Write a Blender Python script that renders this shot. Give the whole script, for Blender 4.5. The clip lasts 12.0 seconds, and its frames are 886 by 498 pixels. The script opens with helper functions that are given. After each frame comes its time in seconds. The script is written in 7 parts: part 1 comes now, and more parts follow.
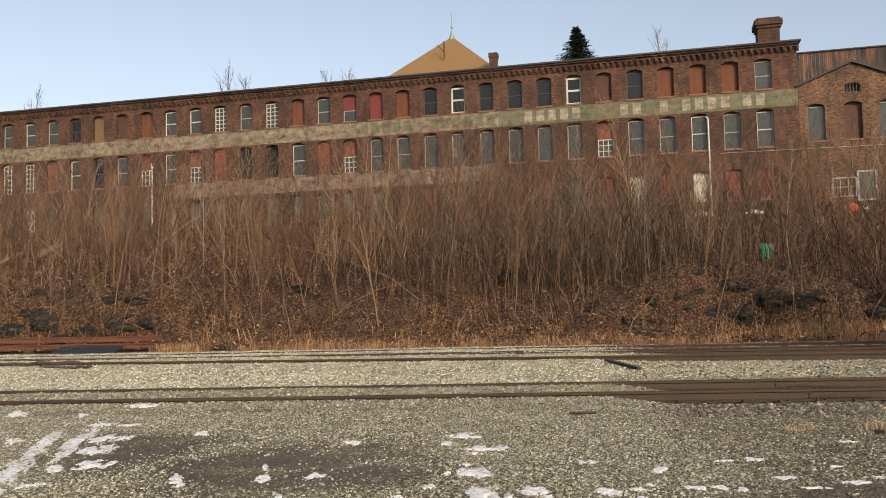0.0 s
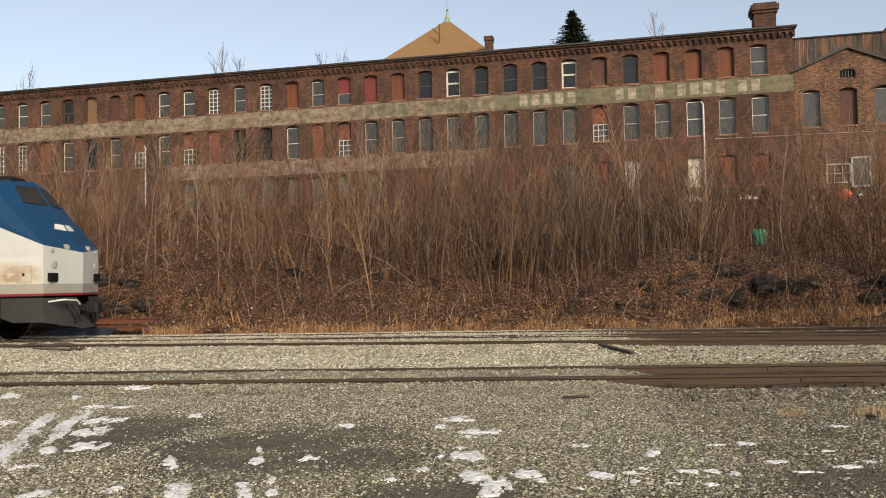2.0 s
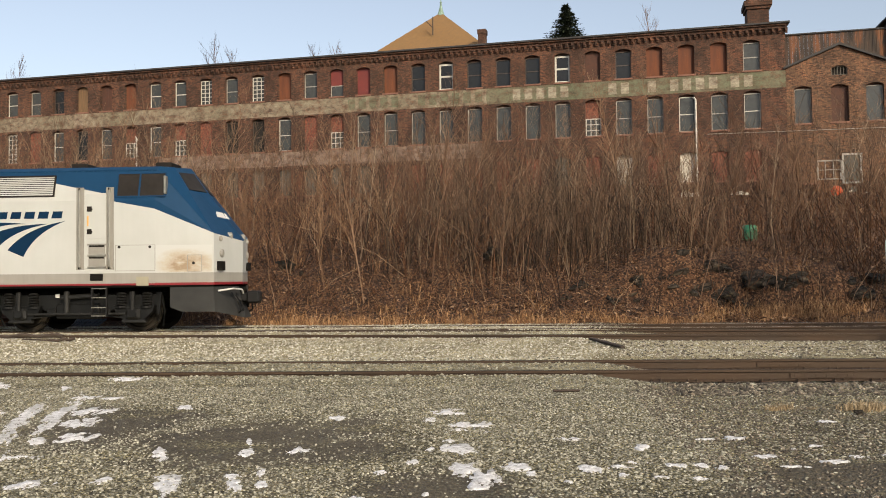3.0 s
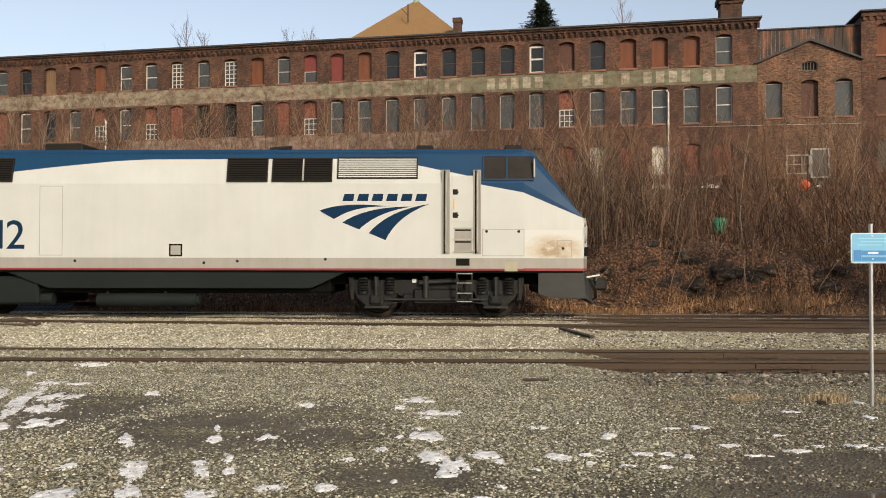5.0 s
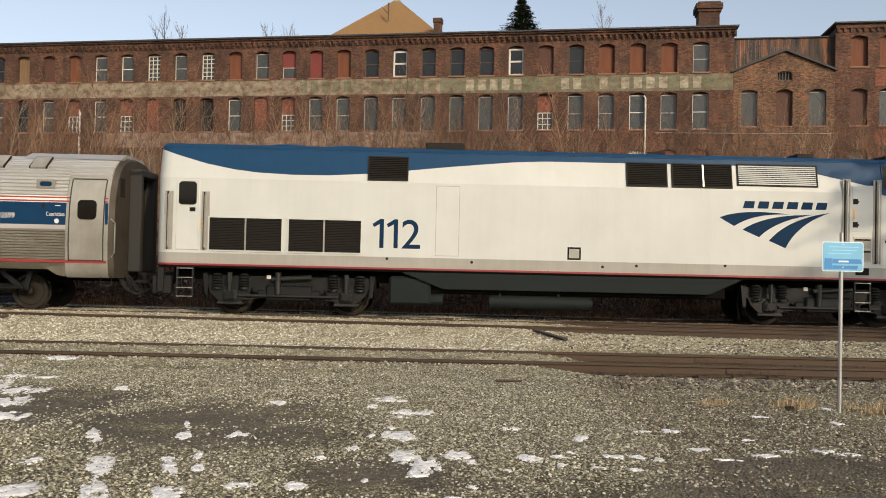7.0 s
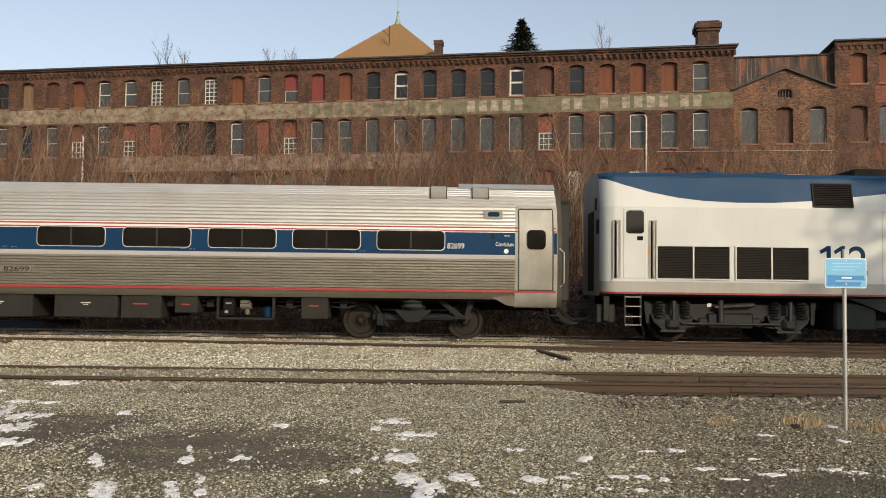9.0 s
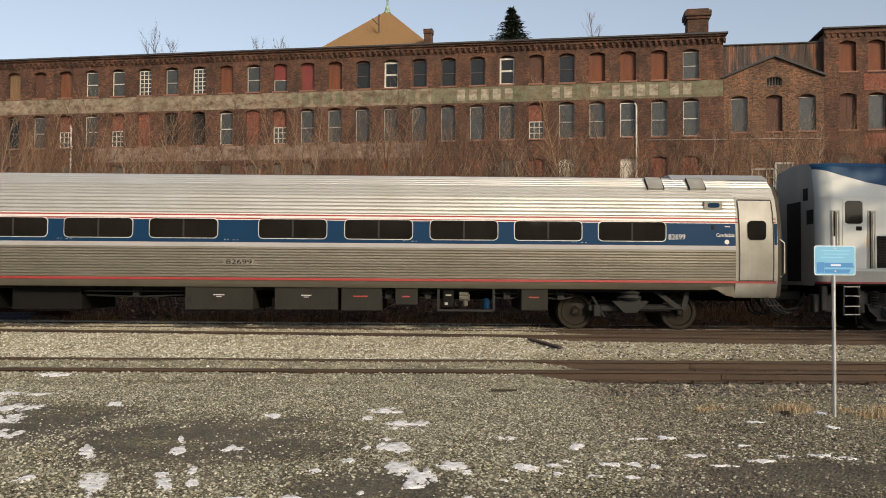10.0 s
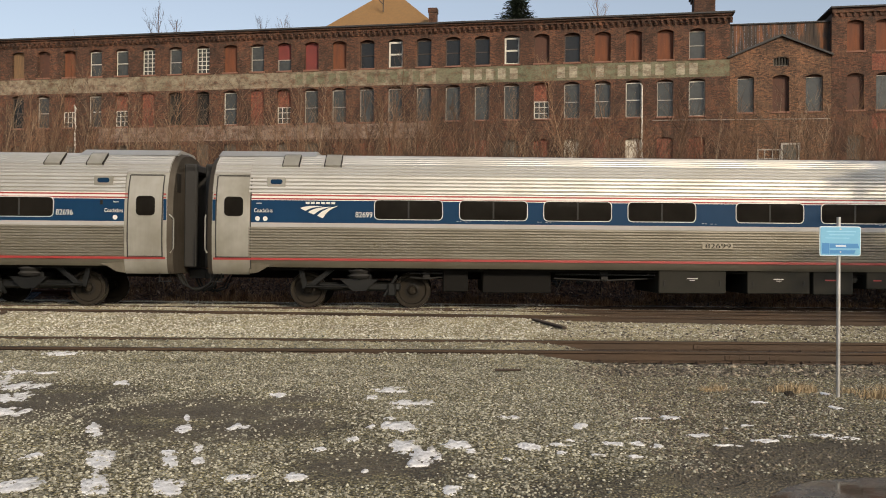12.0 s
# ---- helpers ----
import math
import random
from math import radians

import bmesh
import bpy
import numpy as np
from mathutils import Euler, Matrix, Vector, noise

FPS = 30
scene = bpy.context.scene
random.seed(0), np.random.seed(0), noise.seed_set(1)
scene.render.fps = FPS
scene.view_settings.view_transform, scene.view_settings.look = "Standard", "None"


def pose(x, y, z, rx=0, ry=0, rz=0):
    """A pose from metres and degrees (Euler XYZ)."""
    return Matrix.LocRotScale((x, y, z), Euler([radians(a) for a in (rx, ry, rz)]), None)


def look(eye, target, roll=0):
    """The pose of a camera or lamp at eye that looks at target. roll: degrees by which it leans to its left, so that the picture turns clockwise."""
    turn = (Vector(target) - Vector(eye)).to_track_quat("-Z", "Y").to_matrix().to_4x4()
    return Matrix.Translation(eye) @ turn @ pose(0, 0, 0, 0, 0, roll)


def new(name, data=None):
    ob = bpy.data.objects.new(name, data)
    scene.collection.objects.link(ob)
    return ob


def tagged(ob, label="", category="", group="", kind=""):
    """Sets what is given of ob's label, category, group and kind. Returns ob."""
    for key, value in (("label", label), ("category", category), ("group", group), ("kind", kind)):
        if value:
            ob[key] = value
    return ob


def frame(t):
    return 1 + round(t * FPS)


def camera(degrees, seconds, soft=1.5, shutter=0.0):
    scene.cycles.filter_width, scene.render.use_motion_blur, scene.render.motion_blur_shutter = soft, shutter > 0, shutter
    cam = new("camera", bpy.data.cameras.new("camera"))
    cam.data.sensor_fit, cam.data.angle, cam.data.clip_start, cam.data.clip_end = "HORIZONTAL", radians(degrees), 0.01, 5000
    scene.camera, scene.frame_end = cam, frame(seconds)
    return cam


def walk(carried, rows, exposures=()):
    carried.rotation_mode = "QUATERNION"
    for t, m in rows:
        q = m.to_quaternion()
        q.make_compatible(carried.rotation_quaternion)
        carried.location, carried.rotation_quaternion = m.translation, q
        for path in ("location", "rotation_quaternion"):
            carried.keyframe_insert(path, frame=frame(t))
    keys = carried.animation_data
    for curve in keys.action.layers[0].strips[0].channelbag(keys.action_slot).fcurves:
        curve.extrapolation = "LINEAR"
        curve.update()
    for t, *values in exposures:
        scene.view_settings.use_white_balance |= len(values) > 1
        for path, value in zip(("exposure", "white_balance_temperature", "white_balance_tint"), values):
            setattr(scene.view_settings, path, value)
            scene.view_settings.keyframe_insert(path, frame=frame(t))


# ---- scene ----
cam = camera(55.3, 12.0, soft=1.0)
PATH = [
    (0, (0.002, 0.013, 1.392), (-0.181, 2.001, 1.513), -1.3),
    (0.5, (-0.002, 0.017, 1.394), (-0.176, 2.006, 1.508), -1.1),
    (1, (0.0, 0.017, 1.398), (-0.168, 2.007, 1.51), -1.0),
    (1.5, (0.0, 0.013, 1.394), (-0.166, 2.004, 1.496), -1.0),
    (2, (-0.006, 0.027, 1.389), (-0.176, 2.018, 1.472), -1.0),
    (2.5, (-0.005, 0.021, 1.391), (-0.169, 2.013, 1.463), -0.8),
    (3, (-0.003, 0.03, 1.388), (-0.154, 2.024, 1.455), -0.6),
    (5, (0.003, 0.033, 1.384), (-0.083, 2.03, 1.424), 0.1),
    (5.5, (0.001, 0.044, 1.379), (-0.064, 2.043, 1.41), 0.4),
    (6, (0.001, 0.047, 1.38), (-0.044, 2.046, 1.409), 1.0),
    (6.5, (0.007, 0.056, 1.379), (-0.004, 2.055, 1.416), 1.2),
    (7, (-0.002, 0.047, 1.379), (-0.03, 2.047, 1.42), 1.3),
    (7.2, (-0.006, 0.051, 1.374), (-0.047, 2.05, 1.411), 1.4),
    (9, (0.01, 0.047, 1.378), (-0.026, 2.044, 1.468), 0.7),
    (9.5, (-0.005, 0.042, 1.378), (-0.04, 2.04, 1.468), 0.6),
    (10, (0.009, 0.053, 1.378), (-0.005, 2.052, 1.443), 0.4),
    (10.5, (0.004, 0.058, 1.372), (0.001, 2.058, 1.407), 0.4),
    (11, (0.006, 0.052, 1.369), (-0.005, 2.052, 1.391), 0.6),
    (11.5, (0.003, 0.056, 1.371), (-0.016, 2.055, 1.389), 0.6),
    (12, (0.009, 0.052, 1.373), (-0.015, 2.052, 1.392), 0.5),
]
# the camera stops down a little as the bright train fills its picture
walk(cam, [(t, look(eye, target, roll)) for t, eye, target, roll in PATH], exposures=((0, 0.8), (5, 0.78), (7, 0.74), (9.5, 0.66), (12, 0.56)))

# ---------------- world, sun, exposure ----------------
world = bpy.data.worlds.new("sky")
scene.world = world
world.use_nodes = True
wn = world.node_tree.nodes
sky = wn.new("ShaderNodeTexSky")
sky.sky_type, sky.sun_disc = "NISHITA", False
SUN_EL, SUN_AZ = 26.0, 150.0   # degrees; azimuth clockwise from +y
sky.sun_elevation, sky.sun_rotation = radians(SUN_EL), radians(SUN_AZ)
sky.air_density, sky.dust_density, sky.ozone_density = 1.0, 2.6, 1.2
haze = wn.new("ShaderNodeHueSaturation")      # thin high haze pales the blue
haze.inputs["Saturation"].default_value, haze.inputs["Value"].default_value = 0.62, 0.71
world.node_tree.links.new(sky.outputs[0], haze.inputs["Color"])
world.node_tree.links.new(haze.outputs[0], wn["Background"].inputs[0])
wn["Background"].inputs[1].default_value = 0.15
sun = new("sun", bpy.data.lights.new("sun", "SUN"))
sun.data.energy, sun.data.angle, sun.data.color = 2.2, radians(0.6), (1.0, 0.80, 0.55)
sd = Vector((math.sin(radians(SUN_AZ)) * math.cos(radians(SUN_EL)), math.cos(radians(SUN_AZ)) * math.cos(radians(SUN_EL)), math.sin(radians(SUN_EL))))
sun.matrix_world = look(sd * 100, (0, 0, 0))

# ---------------- mesh helpers ----------------
class Shape:
    """Collects vertices and faces of one mesh."""
    def __init__(self):
        self.v, self.f, self.m = [], [], []

    def add(self, verts, faces, mat=0):
        o = len(self.v)
        self.v.extend([tuple(p) for p in verts])
        self.f.extend([tuple(i + o for i in f) for f in faces])
        self.m.extend([mat] * len(faces))
        return self

    def box(self, x0, x1, y0, y1, z0, z1, b=0.0, mat=0):
        if b <= 0:
            v = [(x, y, z) for x in (x0, x1) for y in (y0, y1) for z in (z0, z1)]
            return self.add(v, [(0, 1, 3, 2), (4, 6, 7, 5), (0, 4, 5, 1), (2, 3, 7, 6), (0, 2, 6, 4), (1, 5, 7, 3)], mat)
        b = min(b, 0.45 * min(abs(x1 - x0), abs(y1 - y0), abs(z1 - z0)))
        c, h = Vector(((x0 + x1) / 2, (y0 + y1) / 2, (z0 + z1) / 2)), Vector((abs(x1 - x0) / 2, abs(y1 - y0) / 2, abs(z1 - z0) / 2))
        idx, v = {}, []
        for sx in (-1, 1):
            for sy in (-1, 1):
                for sz in (-1, 1):
                    for a in range(3):
                        q = [h[i] if i == a else h[i] - b for i in range(3)]
                        idx[sx, sy, sz, a] = len(v)
                        v.append((c[0] + sx * q[0], c[1] + sy * q[1], c[2] + sz * q[2]))
        f = []
        for a in range(3):
            for s in (-1, 1):
                o = [i for i in range(3) if i != a]
                r = []
                for p, q in ((-1, -1), (1, -1), (1, 1), (-1, 1)):
                    k = [0, 0, 0]
                    k[a], k[o[0]], k[o[1]] = s, p, q
                    r.append(idx[k[0], k[1], k[2], a])
                f.append(tuple(r))
        for a in range(3):
            o = [i for i in range(3) if i != a]
            for p in (-1, 1):
                for q in (-1, 1):
                    k0, k1 = [0, 0, 0], [0, 0, 0]
                    k0[a], k1[a] = -1, 1
                    for k in (k0, k1):
                        k[o[0]], k[o[1]] = p, q
                    f.append((idx[(*k0, o[0])], idx[(*k1, o[0])], idx[(*k1, o[1])], idx[(*k0, o[1])]))
        for sx in (-1, 1):
            for sy in (-1, 1):
                for sz in (-1, 1):
                    f.append(tuple(idx[sx, sy, sz, a] for a in range(3)))
        return self.add(v, f, mat)

    def tube(self, pts, r, n=6, mat=0, cap=True):
        pts = [Vector(p) for p in pts]
        rs = r if isinstance(r, (list, tuple)) else [r] * len(pts)
        v, f = [], []
        for i, p in enumerate(pts):
            d = (pts[min(i + 1, len(pts) - 1)] - pts[max(i - 1, 0)]).normalized()
            a = d.cross(Vector((0, 0, 1)) if abs(d.z) < 0.9 else Vector((1, 0, 0))).normalized()
            b = d.cross(a)
            for k in range(n):
                w = 2 * math.pi * (k + 0.5) / n
                v.append(p + (a * math.cos(w) + b * math.sin(w)) * rs[i])
        for i in range(len(pts) - 1):
            for k in range(n):
                f.append((i * n + k, i * n + (k + 1) % n, (i + 1) * n + (k + 1) % n, (i + 1) * n + k))
        if cap:
            f.append(tuple(range(n)))
            f.append(tuple(range((len(pts) - 1) * n, len(pts) * n)))
        return self.add(v, f, mat)

    def prism(self, poly, axis, a, b, mat=0):
        """A polygon of (p, q) pairs pushed along an axis from a to b."""
        def at(p, q, s):
            return {"x": (s, p, q), "y": (p, s, q), "z": (p, q, s)}[axis]
        n = len(poly)
        v = [at(p, q, a) for p, q in poly] + [at(p, q, b) for p, q in poly]
        f = [tuple(range(n)), tuple(range(2 * n - 1, n - 1, -1))] + [(i, (i + 1) % n, n + (i + 1) % n, n + i) for i in range(n)]
        return self.add(v, f, mat)

    def lathe(self, prof, axis, at, n=24, mat=0, cap=True):
        """(radius, place along axis) pairs turned round an axis through the point at."""
        v, f = [], []
        for r, s in prof:
            for k in range(n):
                w = 2 * math.pi * k / n
                c, t = r * math.cos(w), r * math.sin(w)
                q = {"x": (s, c, t), "y": (c, s, t), "z": (c, t, s)}[axis]
                v.append((at[0] + q[0], at[1] + q[1], at[2] + q[2]))
        for i in range(len(prof) - 1):
            for k in range(n):
                f.append((i * n + k, i * n + (k + 1) % n, (i + 1) * n + (k + 1) % n, (i + 1) * n + k))
        if cap:
            f.append(tuple(range(n)))
            f.append(tuple(range((len(prof) - 1) * n, len(prof) * n)))
        return self.add(v, f, mat)

    def lattice(self, xs, zs, y0, y1, mat=0):
        """One connected frame of bars: cells between odd edges in both directions are open."""
        nx, nz = len(xs), len(zs)
        v = [(x, y0, z) for z in zs for x in xs] + [(x, y1, z) for z in zs for x in xs]
        o, f = nx * nz, []
        solid = lambda i, j: 0 <= i < nx - 1 and 0 <= j < nz - 1 and not (i % 2 and j % 2)
        for j in range(nz - 1):
            for i in range(nx - 1):
                if not solid(i, j):
                    continue
                a, b, c, d = j * nx + i, j * nx + i + 1, (j + 1) * nx + i + 1, (j + 1) * nx + i
                f += [(a, b, c, d), (o + d, o + c, o + b, o + a)]
                for (p, q), (di, dj) in (((a, b), (0, -1)), ((b, c), (1, 0)), ((c, d), (0, 1)), ((d, a), (-1, 0))):
                    if not solid(i + di, j + dj):
                        f.append((q, p, o + p, o + q))
        return self.add(v, f, mat)

    def mesh(self, name, mats, smooth=False, fix=True):
        me = bpy.data.meshes.new(name)
        me.from_pydata(self.v, [], self.f)
        for m in (mats if isinstance(mats, (list, tuple)) else [mats]):
            me.materials.append(m)
        me.polygons.foreach_set("material_index", self.m)
        if fix:
            bm = bmesh.new()
            bm.from_mesh(me)
            bmesh.ops.recalc_face_normals(bm, faces=bm.faces)
            bm.to_mesh(me)
            bm.free()
        if smooth:
            me.shade_smooth()
            me.set_sharp_from_angle(angle=radians(40))
        me.update()
        return me


def part(name, shape, mats, parent=None, label="", smooth=False, m=None, fix=True):
    me = shape.mesh(name, mats, smooth, fix) if isinstance(shape, Shape) else shape
    ob = new(name, me)
    if parent is not None:
        ob.parent = parent
    if m is not None:
        ob.matrix_basis = m
    if label:
        tagged(ob, label)
    return ob


def thing(name, label, category, m=None, group="", kind=""):
    ob = new(name)
    ob.empty_display_size = 0.2
    if m is not None:
        ob.matrix_basis = m
    return tagged(ob, label, category, group, kind)


def writing(text, size, mat, parent, m, width=None, name="lettering", depth=0.004, bold=0.0):
    cu = bpy.data.curves.new(name, "FONT")
    cu.body, cu.size, cu.extrude, cu.offset = text, size, depth / 2, bold
    tmp = bpy.data.objects.new(name, cu)
    scene.collection.objects.link(tmp)
    dg = bpy.context.evaluated_depsgraph_get()
    me = bpy.data.meshes.new_from_object(tmp.evaluated_get(dg))
    bpy.data.objects.remove(tmp)
    xs = [v.co.x for v in me.vertices]
    k = (width / (max(xs) - min(xs))) if width else 1.0
    for v in me.vertices:
        v.co.x = (v.co.x - min(xs)) * k
    me.materials.clear()
    me.materials.append(mat)
    return part(name, me, mat, parent, m=m)


# ---------------- materials ----------------
def material(name):
    m = bpy.data.materials.new(name)
    m.use_nodes = True
    return m, m.node_tree.nodes, m.node_tree.links, m.node_tree.nodes["Principled BSDF"]


def ramp(nt, fac, stops):
    r = nt.nodes.new("ShaderNodeValToRGB")
    e = r.color_ramp.elements
    while len(e) < len(stops):
        e.new(0.5)
    for el, (p, c) in zip(e, stops):
        el.position, el.color = p, (*c, 1) if len(c) == 3 else c
    nt.links.new(fac, r.inputs[0])
    return r.outputs[0]


def coords(nt, scale=(1, 1, 1)):
    tc, mp = nt.nodes.new("ShaderNodeTexCoord"), nt.nodes.new("ShaderNodeMapping")
    mp.inputs["Scale"].default_value = scale
    nt.links.new(tc.outputs["Object"], mp.inputs[0])
    return mp.outputs[0]


def noise_tex(nt, vec, scale, detail=4, rough=0.6):
    n = nt.nodes.new("ShaderNodeTexNoise")
    n.inputs["Scale"].default_value, n.inputs["Detail"].default_value, n.inputs["Roughness"].default_value = scale, detail, rough
    nt.links.new(vec, n.inputs["Vector"])
    return n.outputs["Fac"]


def mix(nt, fac, a, b, mode="MIX"):
    n = nt.nodes.new("ShaderNodeMix")
    n.data_type, n.blend_type = "RGBA", mode
    for sock, val in ((n.inputs[0], fac), (n.inputs[6], a), (n.inputs[7], b)):
        if isinstance(val, (int, float)):
            sock.default_value = val
        elif isinstance(val, tuple):
            sock.default_value = (*val, 1)
        else:
            nt.links.new(val, sock)
    return n.outputs[2]


def bump(nt, bs, height, strength=0.3, dist=0.02):
    b = nt.nodes.new("ShaderNodeBump")
    b.inputs["Strength"].default_value, b.inputs["Distance"].default_value = strength, dist
    nt.links.new(height, b.inputs["Height"])
    nt.links.new(b.outputs[0], bs.inputs["Normal"])


def plain(name, col, rough=0.6, metal=0.0, vary=0.25, scale=3.0, fine=40.0, stretch=(1, 1, 1), bumps=0.1, spec=0.5):
    """A surface with dirt at two scales round one colour."""
    m, n, l, bs = material(name)
    nt = m.node_tree
    v = coords(nt, stretch)
    big, small = noise_tex(nt, v, scale), noise_tex(nt, v, fine, 3)
    dark = tuple(c * (1 - vary) for c in col)
    light = tuple(min(1, c * (1 + vary * 0.6)) for c in col)
    c1 = ramp(nt, big, [(0.3, dark), (0.7, light)])
    c2 = ramp(nt, small, [(0.3, (1 - vary * 0.5,) * 3), (0.7, (1, 1, 1))])
    l.new(mix(nt, 1.0, c1, c2, "MULTIPLY"), bs.inputs["Base Color"])
    bs.inputs["Roughness"].default_value, bs.inputs["Metallic"].default_value, bs.inputs["Specular IOR Level"].default_value = rough, metal, spec
    l.new(ramp(nt, big, [(0.2, (max(0, rough - 0.1),) * 3), (0.8, (min(1, rough + 0.12),) * 3)]), bs.inputs["Roughness"])
    if bumps:
        bump(nt, bs, small, bumps, 0.01)
    return m


def brick_mat(name, c1, c2, mortar, stain=0.5, seed=0.0):
    m, n, l, bs = material(name)
    nt = m.node_tree
    v = coords(nt)
    sw = nt.nodes.new("ShaderNodeSeparateXYZ")
    l.new(v, sw.inputs[0])
    cm = nt.nodes.new("ShaderNodeCombineXYZ")
    l.new(sw.outputs[0], cm.inputs[0])
    l.new(sw.outputs[2], cm.inputs[1])
    b = n.new("ShaderNodeTexBrick")
    b.inputs["Scale"].default_value = 1.0
    b.inputs["Brick Width"].default_value, b.inputs["Row Height"].default_value, b.inputs["Mortar Size"].default_value = 0.21, 0.072, 0.009
    b.inputs["Color1"].default_value, b.inputs["Color2"].default_value, b.inputs["Mortar"].default_value = (*c1, 1), (*c2, 1), (*mortar, 1)
    l.new(cm.outputs[0], b.inputs["Vector"])
    big = noise_tex(nt, v, 0.35 + seed * 0.1, 6, 0.65)
    mid = noise_tex(nt, coords(nt, (1.6, 1.6, 0.5)), 1.1, 5, 0.7)
    small = noise_tex(nt, v, 9.0, 4)
    a = mix(nt, 1.0, b.outputs[0], ramp(nt, big, [(0.3, (1 - stain * 0.75,) * 3), (0.55, (0.95, 0.95, 0.95)), (0.75, (1.25, 1.12, 1.0))]), "MULTIPLY")
    a = mix(nt, 1.0, a, ramp(nt, mid, [(0.3, (1 - stain * 0.6,) * 3), (0.6, (1.08, 1.04, 1.0))]), "MULTIPLY")
    a = mix(nt, 1.0, a, ramp(nt, small, [(0.32, (0.5, 0.5, 0.5)), (0.68, (1.4, 1.33, 1.28))]), "MULTIPLY")
    l.new(a, bs.inputs["Base Color"])
    bs.inputs["Roughness"].default_value = 0.9
    bump(nt, bs, b.outputs["Fac"], 0.35, -0.02)
    return m, nt, a, bs


def worn_paint(name, brick, paint_a, paint_b, cover=0.5):
    """Old flaking paint over brick."""
    m, nt, a, bs = brick_mat(name, *brick)
    v = coords(nt, (0.8, 0.8, 1.3))
    tone = ramp(nt, noise_tex(nt, coords(nt, (0.25, 0.25, 0.1)), 1.3, 4), [(0.3, paint_a), (0.7, paint_b)])
    p = noise_tex(nt, v, 1.9, 8, 0.68)
    mask = ramp(nt, p, [(cover - 0.13, (0, 0, 0)), (cover + 0.15, (0.92, 0.92, 0.92))])
    grain = ramp(nt, noise_tex(nt, coords(nt, (1, 1, 3)), 7.0, 5, 0.7), [(0.3, (0.66, 0.65, 0.62)), (0.62, (1.05, 1.05, 1.05))])
    nt.links.new(mix(nt, mask, mix(nt, 1.0, tone, grain, "MULTIPLY"), a), bs.inputs["Base Color"])
    return m


BR = ((0.036, 0.0165, 0.011), (0.146, 0.06, 0.032), (0.1, 0.073, 0.054))
MAT = {}
MAT["brick"] = brick_mat("old_brick", *BR, stain=0.85)[0]
MAT["brick_tan"] = brick_mat("tan_brick", (0.055, 0.0275, 0.0165), (0.23, 0.12, 0.066), (0.10, 0.08, 0.06), 0.65, 1.0)[0]
MAT["brick_red"] = brick_mat("red_brick", (0.16, 0.045, 0.027), (0.21, 0.068, 0.042), (0.15, 0.095, 0.07), 0.5, 2.0)[0]
MAT["band_cream"] = worn_paint("worn_cream_paint", BR, (0.34, 0.295, 0.225), (0.2, 0.19, 0.13), 0.49)
MAT["band"] = worn_paint("worn_sign_paint", BR, (0.20, 0.19, 0.13), (0.088, 0.112, 0.066), 0.54)
MAT["letters"] = worn_paint("worn_letter_paint", BR, (0.40, 0.37, 0.29), (0.31, 0.285, 0.22), 0.53)
MAT["whitewash"] = worn_paint("worn_whitewash", BR, (0.33, 0.27, 0.23), (0.22, 0.16, 0.125), 0.46)
MAT["white_frame"] = plain("white_window_paint", (0.56, 0.54, 0.49), 0.6, vary=0.3)
MAT["grey_frame"] = plain("weathered_window_paint", (0.33, 0.31, 0.28), 0.7, vary=0.35)
MAT["dark_frame"] = plain("dark_window_wood", (0.06, 0.045, 0.035), 0.7, vary=0.3)
MAT["orange_board"] = plain("rust_orange_board", (0.13, 0.042, 0.017), 0.8, vary=0.35, scale=1.2, stretch=(3, 3, 0.5))
MAT["red_board"] = plain("red_board", (0.15, 0.026, 0.022), 0.7, vary=0.25, scale=1.0)
MAT["brown_board"] = plain("brown_board", (0.075, 0.032, 0.02), 0.8, vary=0.3)
MAT["tan_board"] = plain("tan_plywood", (0.16, 0.098, 0.05), 0.8, vary=0.3, stretch=(3, 3, 0.4))
MAT["grey_board"] = plain("grey_panel", (0.10, 0.092, 0.078), 0.8, vary=0.4)
MAT["white_board"] = plain("white_panel", (0.62, 0.58, 0.5), 0.7, vary=0.35, scale=2.0)
MAT["stone_sill"] = plain("sandstone_sill", (0.2, 0.1, 0.07), 0.85)
# near-black colour that carries the darkness of rooms never built
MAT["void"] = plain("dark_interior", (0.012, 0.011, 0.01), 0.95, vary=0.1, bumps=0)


def glass_pane(name, col, rough, spec=0.5):
    m, n, l, bs = material(name)
    bs.inputs["Base Color"].default_value = (*col, 1)
    bs.inputs["Roughness"].default_value = rough
    bs.inputs["IOR"].default_value, bs.inputs["Specular IOR Level"].default_value = 1.5, spec
    nt = m.node_tree
    v = noise_tex(nt, coords(nt), 1.3, 4)
    l.new(ramp(nt, v, [(0.3, tuple(c * 0.7 for c in col)), (0.7, tuple(c * 1.3 for c in col))]), bs.inputs["Base Color"])
    bump(nt, bs, v, 0.12, 0.02)
    return m


